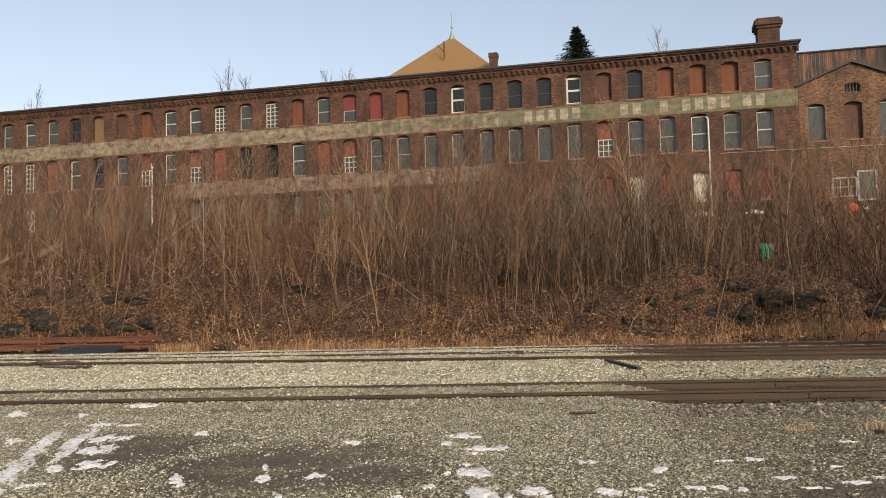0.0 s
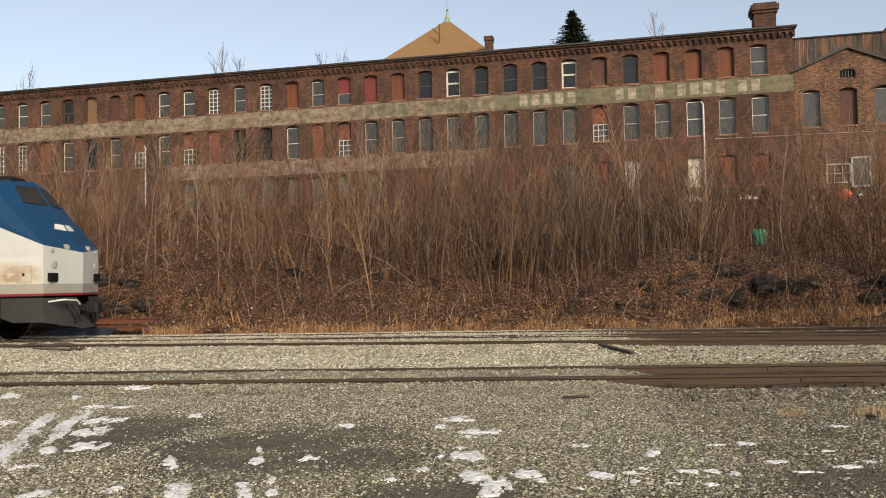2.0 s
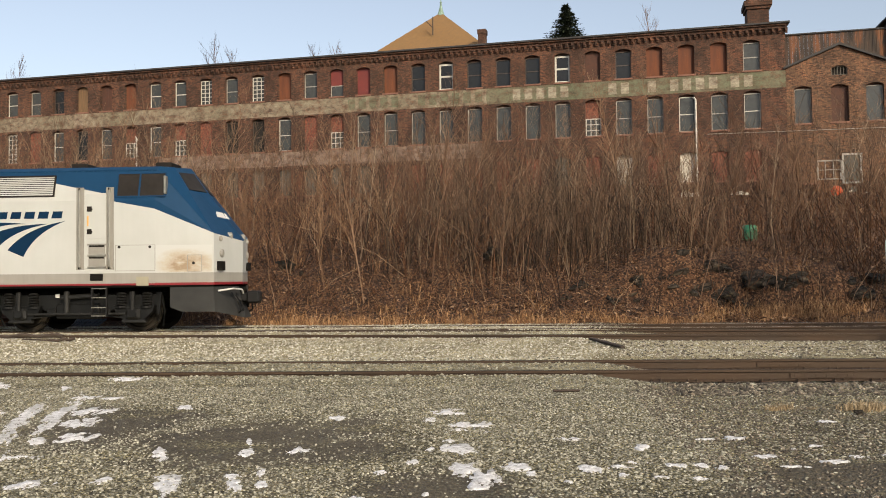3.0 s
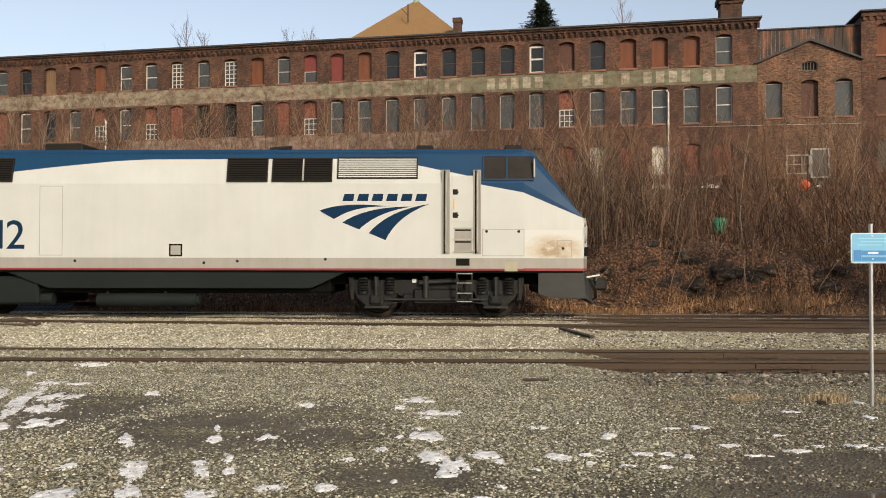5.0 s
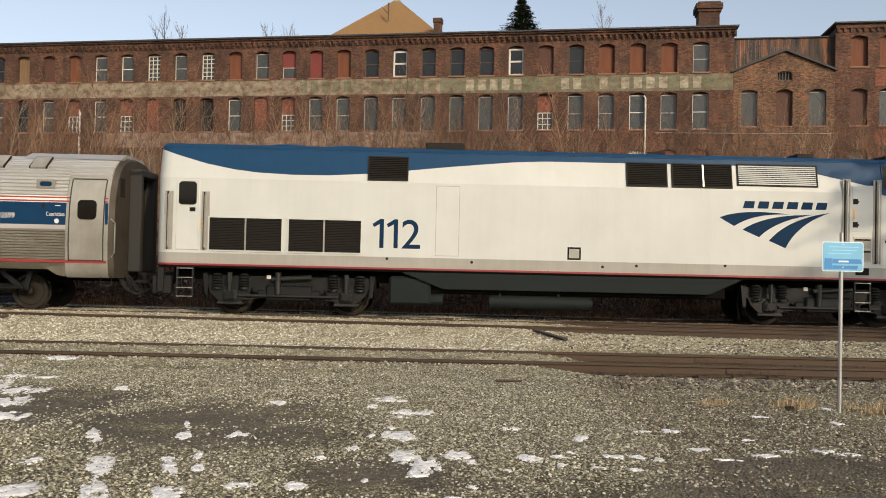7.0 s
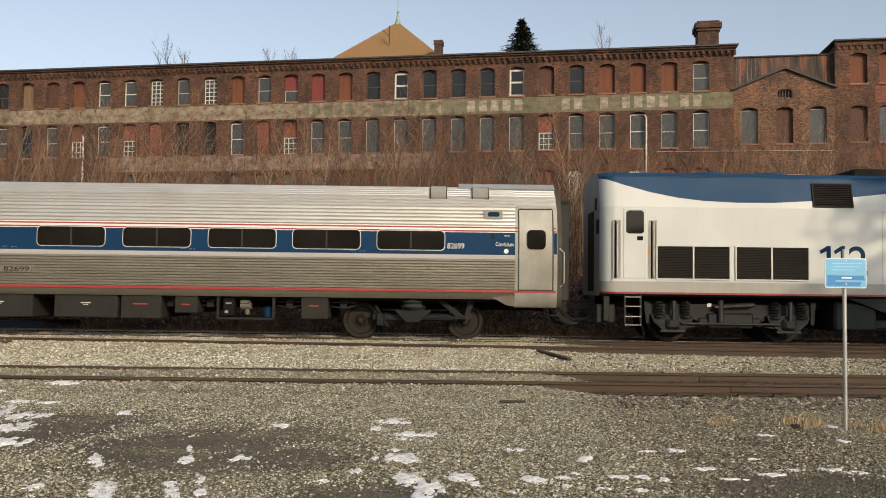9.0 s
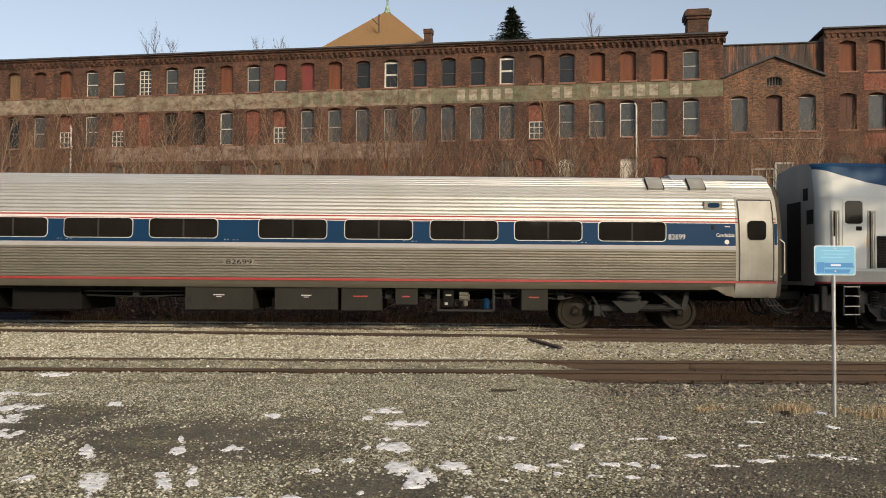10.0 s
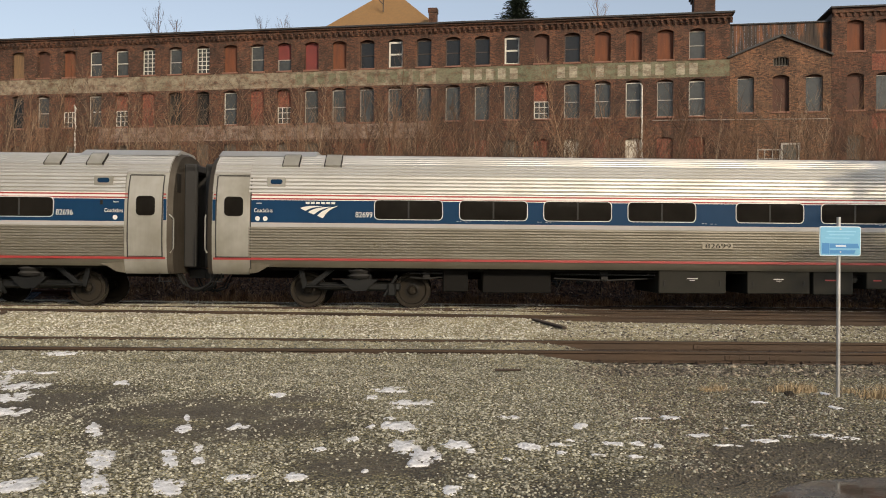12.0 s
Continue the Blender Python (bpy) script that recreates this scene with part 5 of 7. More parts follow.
# trucks
def loco_truck(xc, half):
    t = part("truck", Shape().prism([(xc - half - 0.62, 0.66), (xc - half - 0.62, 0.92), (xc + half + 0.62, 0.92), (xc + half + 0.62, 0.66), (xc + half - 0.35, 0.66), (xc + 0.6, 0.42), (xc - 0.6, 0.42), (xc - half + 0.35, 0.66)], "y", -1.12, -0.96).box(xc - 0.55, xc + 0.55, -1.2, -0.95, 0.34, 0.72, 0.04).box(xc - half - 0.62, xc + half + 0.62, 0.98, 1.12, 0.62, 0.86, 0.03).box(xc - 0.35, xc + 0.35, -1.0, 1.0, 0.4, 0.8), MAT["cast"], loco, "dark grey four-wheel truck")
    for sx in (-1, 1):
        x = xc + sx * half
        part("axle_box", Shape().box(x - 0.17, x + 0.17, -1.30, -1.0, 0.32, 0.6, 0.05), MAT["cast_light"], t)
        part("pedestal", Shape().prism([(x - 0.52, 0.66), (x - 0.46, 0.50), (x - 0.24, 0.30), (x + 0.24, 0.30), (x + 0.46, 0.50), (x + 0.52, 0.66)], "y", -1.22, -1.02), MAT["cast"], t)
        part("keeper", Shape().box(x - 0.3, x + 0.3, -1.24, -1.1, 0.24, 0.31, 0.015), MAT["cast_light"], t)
        for q in (-0.32, 0.32):
            s = Shape().lathe([(0.075, 0.64), (0.075, 0.98)], "z", (x + q, -1.17, 0), 10)
            for k in range(5):
                s.lathe([(0.08, 0.65 + k * 0.065), (0.125, 0.68 + k * 0.065), (0.08, 0.71 + k * 0.065)], "z", (x + q, -1.17, 0), 12)
            part("coil_spring", s, MAT["cast_light"], t, smooth=True)
            part("spring_seat", Shape().lathe([(0.15, 0.60), (0.15, 0.65)], "z", (x + q, -1.17, 0), 12), MAT["cast"], t)
        part("hanger", Shape().prism([(x + sx * 0.55, 0.98), (x + sx * 0.68, 0.98), (x + sx * 0.62, 0.45), (x + sx * 0.55, 0.45)], "y", -1.16, -1.08), MAT["cast"], t)
        part("sand_pipe", Shape().tube([(x + sx * 0.66, -1.1, 0.95), (x + sx * 0.7, -1.0, 0.5), (x + sx * 0.6, -0.85, 0.14)], 0.025, 6), MAT["cast"], t)
        part("damper", Shape().tube([(x, -1.3, 0.55), (x, -1.3, 0.78)], 0.045, 8).tube([(x, -1.3, 0.78), (x, -1.3, 1.0)], 0.06, 8), MAT["cast_light"], t, smooth=True)
        for q in (-0.1, 0.1):
            part("bolt", Shape().tube([(x + q, -1.325, 0.40), (x + q, -1.295, 0.40)], 0.022, 6), MAT["cast"], t)
        part("cover", Shape().lathe([(0.10, -1.325), (0.12, -1.30)], "y", (x, 0, 0.47), 14), MAT["cast"], t)
        part("brake_rod", Shape().tube([(x - sx * 0.25, -1.2, 0.36), (x - sx * 0.95, -1.12, 0.44)], 0.02, 6), MAT["cast_light"], t)
        part("brake_unit", Shape().box(x + sx * -0.75 - 0.12, x + sx * -0.75 + 0.12, -1.16, -0.98, 0.4, 0.6, 0.03), MAT["cast"], t)
    part("traction_rod", Shape().tube([(xc - half + 0.2, -1.25, 0.46), (xc + half - 0.2, -1.25, 0.46)], 0.032, 8), MAT["cast_light"], t)
    part("bolster_damper", Shape().tube([(xc - 0.4, -1.22, 0.86), (xc + 0.55, -1.22, 0.92)], 0.06, 8).tube([(xc - 0.25, -1.22, 0.5), (xc - 0.25, -1.22, 1.02)], 0.075, 10), MAT["cast_light"], t, smooth=True)
    part("data_plate", Shape().box(xc - half + 0.85, xc - half + 0.95, -1.14, -1.12, 0.86, 0.95), MAT["mark_white"], t)


loco_truck(3.14, 1.39)
loco_truck(16.12, 1.43)
LOCO_WHEELS = [wheelset(loco, x, 0.50) for x in (1.75, 4.53, 14.69, 17.55)]
for x0, x1 in ((0.55, 0.92), (16.62, 16.98)):
    S = Shape()
    bar_ladder(S, x0, x1, -1.45, (0.42, 0.62, 0.86, 1.08), 0.4, 1.2)
    part("ladder", S, [MAT["under"], MAT["alu"]], loco, "steel step ladder")
part("rear_platform", Shape().box(-0.1, 0.35, -1.3, -1.1, 0.45, 0.9, 0.03).box(0.05, 0.2, -1.4, -1.25, 0.5, 1.1, 0.02), MAT["under"], loco)
S = Shape()
for k, y in enumerate((-0.9, -0.6, 0.4)):
    S.tube([(0.0, y, 0.9), (-0.25, y, 0.55 - 0.06 * k), (-0.6, y * 0.9, 0.5 - 0.05 * k), (-0.95, y * 0.8, 0.85)], 0.025, 6)
S.box(-0.95, 0.1, -0.12, 0.12, 0.72, 0.95, 0.03)
part("rear_coupler", S, MAT["under"], loco)
part("end_door", Shape().box(-0.012, 0.0, -0.4, 0.4, 1.2, 3.2, 0.005).box(-0.012, 0, -1.1, -0.75, 2.6, 2.95).box(-0.012, 0, -0.8, -0.55, 3.2, 3.5), MAT["slat"], loco)


# ---------- coaches: x from 0 (front) to -24.87, z from the rail ----------
CSEC = [(1.44, 1.02), (1.55, 1.16), (1.585, 1.6), (1.585, 2.0), (1.56, 2.5), (1.50, 2.85), (1.40, 3.15), (1.22, 3.42), (0.95, 3.62), (0.55, 3.745), (0.0, 3.79)]


def cside(z):
    for (a, p), (b, q) in zip(CSEC, CSEC[1:]):
        if z <= q:
            return a + (b - a) * (z - p) / (q - p)
    return 0.0


def ribbed(z0, z1, n, depth=0.026):
    """Fluted skin between two heights, as (half width, height) pairs along the section's outline."""
    arc, out = [], []
    pts = [(cside(z0 + (z1 - z0) * i / 60), z0 + (z1 - z0) * i / 60) for i in range(61)]
    ln = [0.0]
    for a, b in zip(pts, pts[1:]):
        ln.append(ln[-1] + math.hypot(b[0] - a[0], b[1] - a[1]))
    for i in range(4 * n + 1):
        s = ln[-1] * i / (4 * n)
        j = max(k for k in range(61) if ln[k] <= s + 1e-9)
        j = min(j, 59)
        t = (s - ln[j]) / max(1e-9, ln[j + 1] - ln[j])
        y, z = pts[j][0] + (pts[j + 1][0] - pts[j][0]) * t, pts[j][1] + (pts[j + 1][1] - pts[j][1]) * t
        dy, dz = pts[j + 1][0] - pts[j][0], pts[j + 1][1] - pts[j][1]
        L = math.hypot(dy, dz)
        k = (0, depth, depth, depth)[i % 4]
        out.append((y + dz / L * k, z - dy / L * k))
    return out


L_CAR = 24.87
WINS = [-4.39, -6.38, -8.37, -10.38, -12.40, -14.96, -16.95, -18.94, -20.94]


def round_rect(x0, x1, z0, z1, r, k=4):
    out = []
    for cx, cz, a in ((x1 - r, z0 + r, -90), (x1 - r, z1 - r, 0), (x0 + r, z1 - r, 90), (x0 + r, z0 + r, 180)):
        for i in range(k + 1):
            w = radians(a + 90 * i / k)
            out.append((cx + r * math.cos(w), cz + r * math.sin(w)))
    return out


def coach(number, emblem, pads):
    ob = thing("passenger_coach", "fluted stainless-steel passenger coach with a blue window band", "railway coach", group="coaches of the train")
    a, b = -1.12, -L_CAR + 0.98
    def panel(name, prof, x0, x1, mat, label=""):
        n = len(prof)
        for sy in (-1, 1):
            S = Shape().add([(x0, sy * y, z) for y, z in prof] + [(x1, sy * y, z) for y, z in prof], [((k, k + 1, n + k + 1, n + k) if sy > 0 else (n + k, n + k + 1, k + 1, k)) for k in range(n - 1)])
            part(name, S, mat, ob, label, smooth=True, fix=False)

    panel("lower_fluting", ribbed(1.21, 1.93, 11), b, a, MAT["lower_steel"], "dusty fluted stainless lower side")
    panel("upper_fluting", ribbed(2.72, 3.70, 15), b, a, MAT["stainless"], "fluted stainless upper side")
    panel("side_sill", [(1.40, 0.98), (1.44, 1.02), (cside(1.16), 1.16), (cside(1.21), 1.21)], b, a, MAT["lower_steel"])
    panel("white_stripe", [(cside(z), z) for z in (1.93, 2.03)], b, a, MAT["grey_stripe"])
    panel("window_band", [(cside(z), z) for z in (2.03, 2.3, 2.56)], b, a, MAT["car_blue"], "navy blue window band")
    panel("letter_board", [(cside(z), z) for z in (2.56, 2.64, 2.72)], b, a, MAT["mark_white"])
    ridge = [(cside(z), z) for z in (3.70, 3.745)]
    ridge = [(-y, z) for y, z in ridge] + [(0.0, 3.79)] + [(y, z) for y, z in reversed(ridge)]
    m5 = len(ridge)
    part("roof", Shape().add([(b, y, z) for y, z in ridge] + [(a, y, z) for y, z in ridge], [(n_i, n_i + 1, m5 + n_i + 1, m5 + n_i) for n_i in range(m5 - 1)]), MAT["stainless"], ob, smooth=True)
    half = [(1.40, 0.80), (1.47, 0.86), (1.53, 1.05)] + [(cside(z), z) for z in (1.16, 1.6, 2.0, 2.5, 2.85, 3.0, 3.15, 3.3, 3.42, 3.62, 3.745, 3.79)]
    ring = [(-y, z) for y, z in half] + [(y, z) for y, z in reversed(half[:-1])]
    q = len(ring)
    for xi, xo, xe in ((a, -0.12, 0.0), (b, -L_CAR + 0.12, -L_CAR)):
        S = Shape().add([(xi, y, z) for y, z in ring] + [(xo, y, z) for y, z in ring] + [(xe, y * 0.955, 1.0 + (z - 1.0) * 0.98) for y, z in ring],
                        [(k, k + 1, q + k + 1, q + k) for k in range(q - 1)])
        S.add([(xo, y, z) for y, z in ring] + [(xe, y * 0.955, 1.0 + (z - 1.0) * 0.98) for y, z in ring], [(k, k + 1, q + k + 1, q + k) for k in range(q - 1)] + [tuple(range(q, 2 * q))], 1)
        part("end_section", S, [MAT["stainless_plain"], MAT["end_dark"]], ob, "smooth stainless car end with the doors", smooth=True)
    for x0, x1 in ((a, -0.14), (-L_CAR + 0.14, b)):
        panel("end_fluting", ribbed(3.19, 3.70, 8), x0, x1, MAT["stainless"])
    # sloped drop of the side sill beside the doors, coloured darker for its shade
    for x0, s in ((a, -1), (b, 1)):
        for sy in (-1, 1):
            part("sill_gusset", Shape().prism([(x0, 1.08), (x0 + s * 0.6, 1.03), (x0 + s * 0.42, 0.98), (x0 + s * 0.2, 0.85), (x0, 0.82)], "y", sy * 1.43, sy * 1.49), MAT["sill_steel"], ob)
    for z0, z1 in ((2.575, 2.61), (2.66, 2.695)):
        for sy in (-1, 1):
            y = cside((z0 + z1) / 2) + 0.004
            part("red_stripe", Shape().box(-L_CAR + 0.15, -0.15, sy * (y - 0.012), sy * y, z0, z1), MAT["mark_red"], ob)
    part("red_stripe", Shape().box(-L_CAR + 0.15, -0.15, -cside(1.17) - 0.006, -cside(1.17) + 0.01, 1.145, 1.2), MAT["mark_red"], ob)
    for z0, z1 in ((2.03, 2.56),):
        for x0, x1 in ((-0.2, -0.13), (-L_CAR + 0.13, -L_CAR + 0.2)):
            part("blue_patch", Shape().box(x0, x1, -cside(2.3) - 0.012, -cside(2.3), z0, z1), MAT["car_blue"], ob)
    for x in WINS:
        for sy in (-1, 1):
            y = sy * (cside(2.34) + 0.012)
            w = part("window", Shape().prism(round_rect(x, x + 1.62, 2.115, 2.595, 0.11), "y", y - sy * 0.03, y), MAT["rim"], ob, "dark tinted window with a pale rim")
            part("pane", Shape().prism(round_rect(x + 0.016, x + 1.604, 2.131, 2.579, 0.098), "y", y, y + sy * 0.004), MAT["pane_train"], w)
            part("mullion", Shape().box(x + 0.79, x + 0.83, y + sy * 0.002, y + sy * 0.007, 2.15, 2.56), MAT["rubber"], w)
    for x0 in (-1.02, -L_CAR + 0.23):
        for sy in (-1, 1):
            y = sy * (cside(2.0) + 0.004)
            prof = [(0.86, 1.46), (1.2, 1.55), (1.6, 1.59), (2.0, 1.59), (2.5, 1.565), (2.85, 1.505), (3.13, 1.41)]
            n = len(prof)
            D = Shape().add([(x0, sy * (p + 0.006), z) for z, p in prof] + [(x0 + 0.78, sy * (p + 0.006), z) for z, p in prof], [(k, k + 1, n + k + 1, n + k) for k in range(n - 1)])
            dd = part("door", D, MAT["stainless_plain"], ob, "plain stainless side door", smooth=True, fix=False)
            R = Shape()
            for xx in (x0 - 0.03, x0 + 0.78):
                R.add([(xx, sy * (p + 0.010), z) for z, p in prof] + [(xx + 0.03, sy * (p + 0.010), z) for z, p in prof], [(k, k + 1, n + k + 1, n + k) for k in range(n - 1)])
            R.box(x0, x0 + 0.78, sy * 1.405, sy * 1.425, 3.12, 3.15)
            R.box(x0, x0 + 0.78, sy * 1.575, sy * 1.592, 1.205, 1.22)
            part("door_seal", R, MAT["rubber"], dd, fix=False)
            part("door_window", Shape().prism(round_rect(x0 + 0.18, x0 + 0.62, 2.17, 2.63, 0.1), "y", y - sy * 0.02, y + sy * 0.012), MAT["pane_train"], dd)
    for x, dx in ((-0.02, 0.0), (-L_CAR + 0.02, 0.0)):
        part("grab_rail", Shape().tube([(x - 0.05, -1.56, 2.2), (x + (0.06 if x > -1 else -0.06), -1.57, 2.1), (x + (0.06 if x > -1 else -0.06), -1.57, 1.4), (x - 0.02, -1.54, 1.3)], 0.018, 6), MAT["alu"], ob)
        s = Shape()
        xa = -0.32 if x > -1 else -L_CAR + 0.06
        s.tube([(xa, -1.42, 0.86), (xa, -1.42, 0.62), (xa + 0.26, -1.42, 0.62), (xa + 0.26, -1.42, 0.86)], 0.014, 5).box(xa, xa + 0.26, -1.5, -1.34, 0.61, 0.635)
        part("stirrup_step", s, MAT["under"], ob)
    # roof gear
    for x in (-3.13, -2.12, -L_CAR + 3.1 - 0.37, -L_CAR + 2.1 - 0.37):
        part("roof_vent", Shape().prism([(-1.28, 3.36), (-1.02, 3.60), (-0.93, 3.66), (-0.93, 3.72), (-1.05, 3.66), (-1.31, 3.42)], "x", x, x + 0.37), MAT["stainless_plain"], ob)
        for xx in (x - 0.02, x + 0.37):
            part("vent_rim", Shape().prism([(-1.29, 3.37), (-0.95, 3.66), (-0.97, 3.70), (-1.33, 3.42)], "x", xx, xx + 0.02), MAT["slat"], ob)
    for x0, x1 in ((-2.45, -0.1), (-L_CAR + 0.1, -L_CAR + 2.45)):
        part("roof_shroud", Shape().prism([(-0.95, 3.66), (0.95, 3.66), (0.55, 3.83), (-0.55, 3.83)], "x", x0, x1), MAT["stainless"], ob)
    for x in (-1.85, -L_CAR + 1.4):
        v = part("vent_plate", Shape().prism(round_rect(x, x + 0.43, 2.88, 3.10, 0.02), "y", -1.535, -1.40), MAT["stainless_plain"], ob)
        part("vent_opening", Shape().prism(round_rect(x + 0.08, x + 0.36, 2.94, 3.05, 0.05), "y", -1.545, -1.53), MAT["blue_mark"], v)
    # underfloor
    # floor underside painted near-black for its shade
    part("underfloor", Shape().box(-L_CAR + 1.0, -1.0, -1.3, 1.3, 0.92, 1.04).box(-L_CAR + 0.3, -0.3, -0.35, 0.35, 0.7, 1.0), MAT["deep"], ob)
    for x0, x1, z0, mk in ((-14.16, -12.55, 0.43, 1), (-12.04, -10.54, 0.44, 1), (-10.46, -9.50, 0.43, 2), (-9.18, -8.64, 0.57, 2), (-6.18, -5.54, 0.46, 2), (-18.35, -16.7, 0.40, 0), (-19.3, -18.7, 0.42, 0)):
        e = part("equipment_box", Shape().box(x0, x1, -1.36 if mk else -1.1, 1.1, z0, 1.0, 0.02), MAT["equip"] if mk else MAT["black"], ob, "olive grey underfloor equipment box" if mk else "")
        if mk == 2:
            part("red_label", Shape().box(x0 + 0.3 * (x1 - x0), x0 + 0.66 * (x1 - x0), -1.366, -1.358, 0.76, 0.79), MAT["mark_red"], e)
        elif mk == 1:
            part("white_label", Shape().box(x0 + 0.42 * (x1 - x0), x0 + 0.58 * (x1 - x0), -1.366, -1.358, 0.78, 0.80).box(x0 + 0.46 * (x1 - x0), x0 + 0.54 * (x1 - x0), -1.366, -1.358, 0.74, 0.755), MAT["mark_white"], e)
            part("latch", Shape().box(x0 + 0.12, x0 + 0.16, -1.38, -1.35, 0.62, 0.74).box(x1 - 0.16, x1 - 0.12, -1.38, -1.35, 0.62, 0.74), MAT["under"], e)
    e = part("open_rack", Shape().box(-8.18, -8.12, -1.36, -1.25, 0.43, 1.0).box(-6.86, -6.80, -1.36, -1.25, 0.43, 1.0).box(-8.18, -6.80, -1.36, -0.4, 0.43, 0.48), MAT["under"], ob, "open equipment rack with valves")
    part("valve_box", Shape().box(-8.05, -7.78, -1.3, -1.0, 0.52, 0.95, 0.02), MAT["black"], e)
    part("valve_label", Shape().box(-7.98, -7.84, -1.306, -1.298, 0.80, 0.83).box(-8.0, -7.92, -1.306, -1.298, 0.58, 0.64), MAT["alu"], e)
    part("valve_body", Shape().tube([(-7.65, -1.15, 0.75), (-7.4, -1.15, 0.75)], 0.09, 8).tube([(-7.5, -1.15, 0.55), (-7.5, -1.15, 0.8)], 0.06, 8).box(-7.66, -7.42, -1.24, -1.1, 0.8, 0.9, 0.02), MAT["grey_board"], e)
    part("blue_filter", Shape().lathe([(0.10, 0.50), (0.10, 0.68), (0.05, 0.74)], "z", (-7.0, -1.2, 0), 12), MAT["blue_mark"], e)
    for x0, x1 in ((-16.6, -14.2), (-20.1, -19.3), (-9.5, -9.2), (-8.6, -8.2), (-6.8, -6.2), (-5.5, -4.9)):
        part("pipe", Shape().tube([(x0, -1.15, 0.86), (x1, -1.15, 0.86)], 0.02, 5), MAT["under"], ob)
        part("hose", Shape().tube([(x0, -1.0, 0.76), ((x0 + x1) / 2, -1.05, 0.72), (x1, -1.0, 0.78)], 0.025, 5), MAT["under"], ob)
        part("bracket", Shape().box((x0 + x1) / 2 - 0.08, (x0 + x1) / 2 + 0.08, -1.1, -0.9, 0.72, 1.0), MAT["under"], ob)
    # trucks
    wheels = []
    for xc, s in ((-3.53, 1), (-L_CAR + 3.55, -1)):
        t = part("truck", Shape().box(xc - 1.0, xc + 1.0, -1.02, -0.88, 0.42, 0.62, 0.04).box(xc - 1.0, xc + 1.0, 0.88, 1.02, 0.42, 0.62, 0.04).box(xc - 0.3, xc + 0.3, -1.1, 1.1, 0.55, 0.85, 0.05).prism([(xc - 0.45, 0.70), (xc + 0.45, 0.70), (xc + 0.15, 0.42), (xc - 0.15, 0.42)], "y", -1.2, -1.0), MAT["cast"], ob, "dark cast truck with disc wheels")
        part("air_spring", Shape().lathe([(0.2, 0.72), (0.27, 0.78), (0.2, 0.84), (0.27, 0.9), (0.2, 0.96)], "z", (xc, -1.1, 0), 14), MAT["rubber"], t, smooth=True)
        xw = xc + s * 1.27
        part("yoke", Shape().prism([(xw - s * 0.8, 1.02), (xw + s * 0.25, 1.02), (xw + s * 0.25, 0.96), (xw - s * 0.75, 0.96)], "y", -1.12, -1.05), MAT["cast"], t)
        part("yoke_leg", Shape().prism([(xw - s * 0.72, 0.96), (xw - s * 0.54, 0.96), (xw + s * 0.02, 0.52), (xw - s * 0.10, 0.46)], "y", -1.12, -1.05), MAT["cast"], t)
        part("yoke_leg", Shape().prism([(xw + s * 0.08, 0.96), (xw + s * 0.2, 0.96), (xw + s * 0.08, 0.46), (xw - s * 0.04, 0.5)], "y", -1.12, -1.05), MAT["cast"], t)
        part("tie_rod", Shape().tube([(xw, -1.16, 0.52), (xw - s * 1.1, -1.16, 0.52)], 0.028, 6), MAT["cast"], t)
        part("brake_gear", Shape().box(xc - s * 0.78 - 0.1, xc - s * 0.78 + 0.1, -1.1, -0.9, 0.3, 0.62, 0.03).tube([(xc - s * 0.6, -1.05, 0.3), (xc - s * 0.9, -1.05, 0.8)], 0.04, 6), MAT["cast"], t)
        for xx in (xc - 1.27, xc + 1.27):
            wheels.append(wheelset(ob, xx, 0.435))
    # ends: diaphragm and hoses
    for x, s in ((0.0, 1), (-L_CAR, -1)):
        part("diaphragm", Shape().box(x, x + s * 0.3, -0.62, -0.45, 0.95, 3.45, 0.03).box(x, x + s * 0.3, 0.45, 0.62, 0.95, 3.45, 0.03).box(x, x + s * 0.3, -0.62, 0.62, 3.3, 3.5, 0.03), MAT["rubber"], ob, "black rubber gangway diaphragm")
        S = Shape().box(x, x + s * 0.42, -0.12, 0.12, 0.66, 0.9, 0.02)
        for k, y in enumerate((-0.95, -0.75, -0.5, 0.5, 0.8)):
            part("hose", Shape().tube([(x - s * 0.1, y, 0.85), (x + s * 0.1, y, 0.55 - 0.04 * k), (x + s * 0.36, y, 0.42 - 0.03 * k), (x + s * 0.45, y, 0.45)], 0.025, 6), MAT["under"], ob)
        part("coupler", S, MAT["under"], ob)
        part("tail_panel", Shape().box(x + s * 0.002, x + s * 0.02, -1.25, -0.95, 2.75, 3.2, 0.01), MAT["slat"], ob)
    # markings
    yb = -(cside(2.3) + 0.007)
    writing(number, 0.185, MAT["mark_white"], ob, pose(-2.72, yb - 0.004, 2.17, 90, 0, 0), 0.4, "road_number")
    writing(number, 0.185, MAT["mark_white"], ob, pose(-21.38, yb - 0.004, 2.17, 90, 0, 0), 0.4, "road_number")
    writing("Coachclass", 0.135, MAT["mark_white"], ob, pose(-1.58, yb - 0.004, 2.24, 90, 0, 0), 0.43, "class_lettering")
    writing("Coachclass", 0.135, MAT["mark_white"], ob, pose(-23.76, yb - 0.004, 2.27, 90, 0, 0), 0.43, "class_lettering")
    for xs_ in ((-1.33,), (-23.68, -23.5)):
        for x in xs_:
            part("round_pictogram", Shape().lathe([(0.055, yb - 0.006), (0.055, yb)], "y", (x, 0, 2.12), 14), MAT["mark_white"], ob)
    for x in (-1.38, -23.72):
        part("small_bar", Shape().box(x, x + 0.13, yb - 0.006, yb, 2.475, 2.49), MAT["mark_white"], ob)
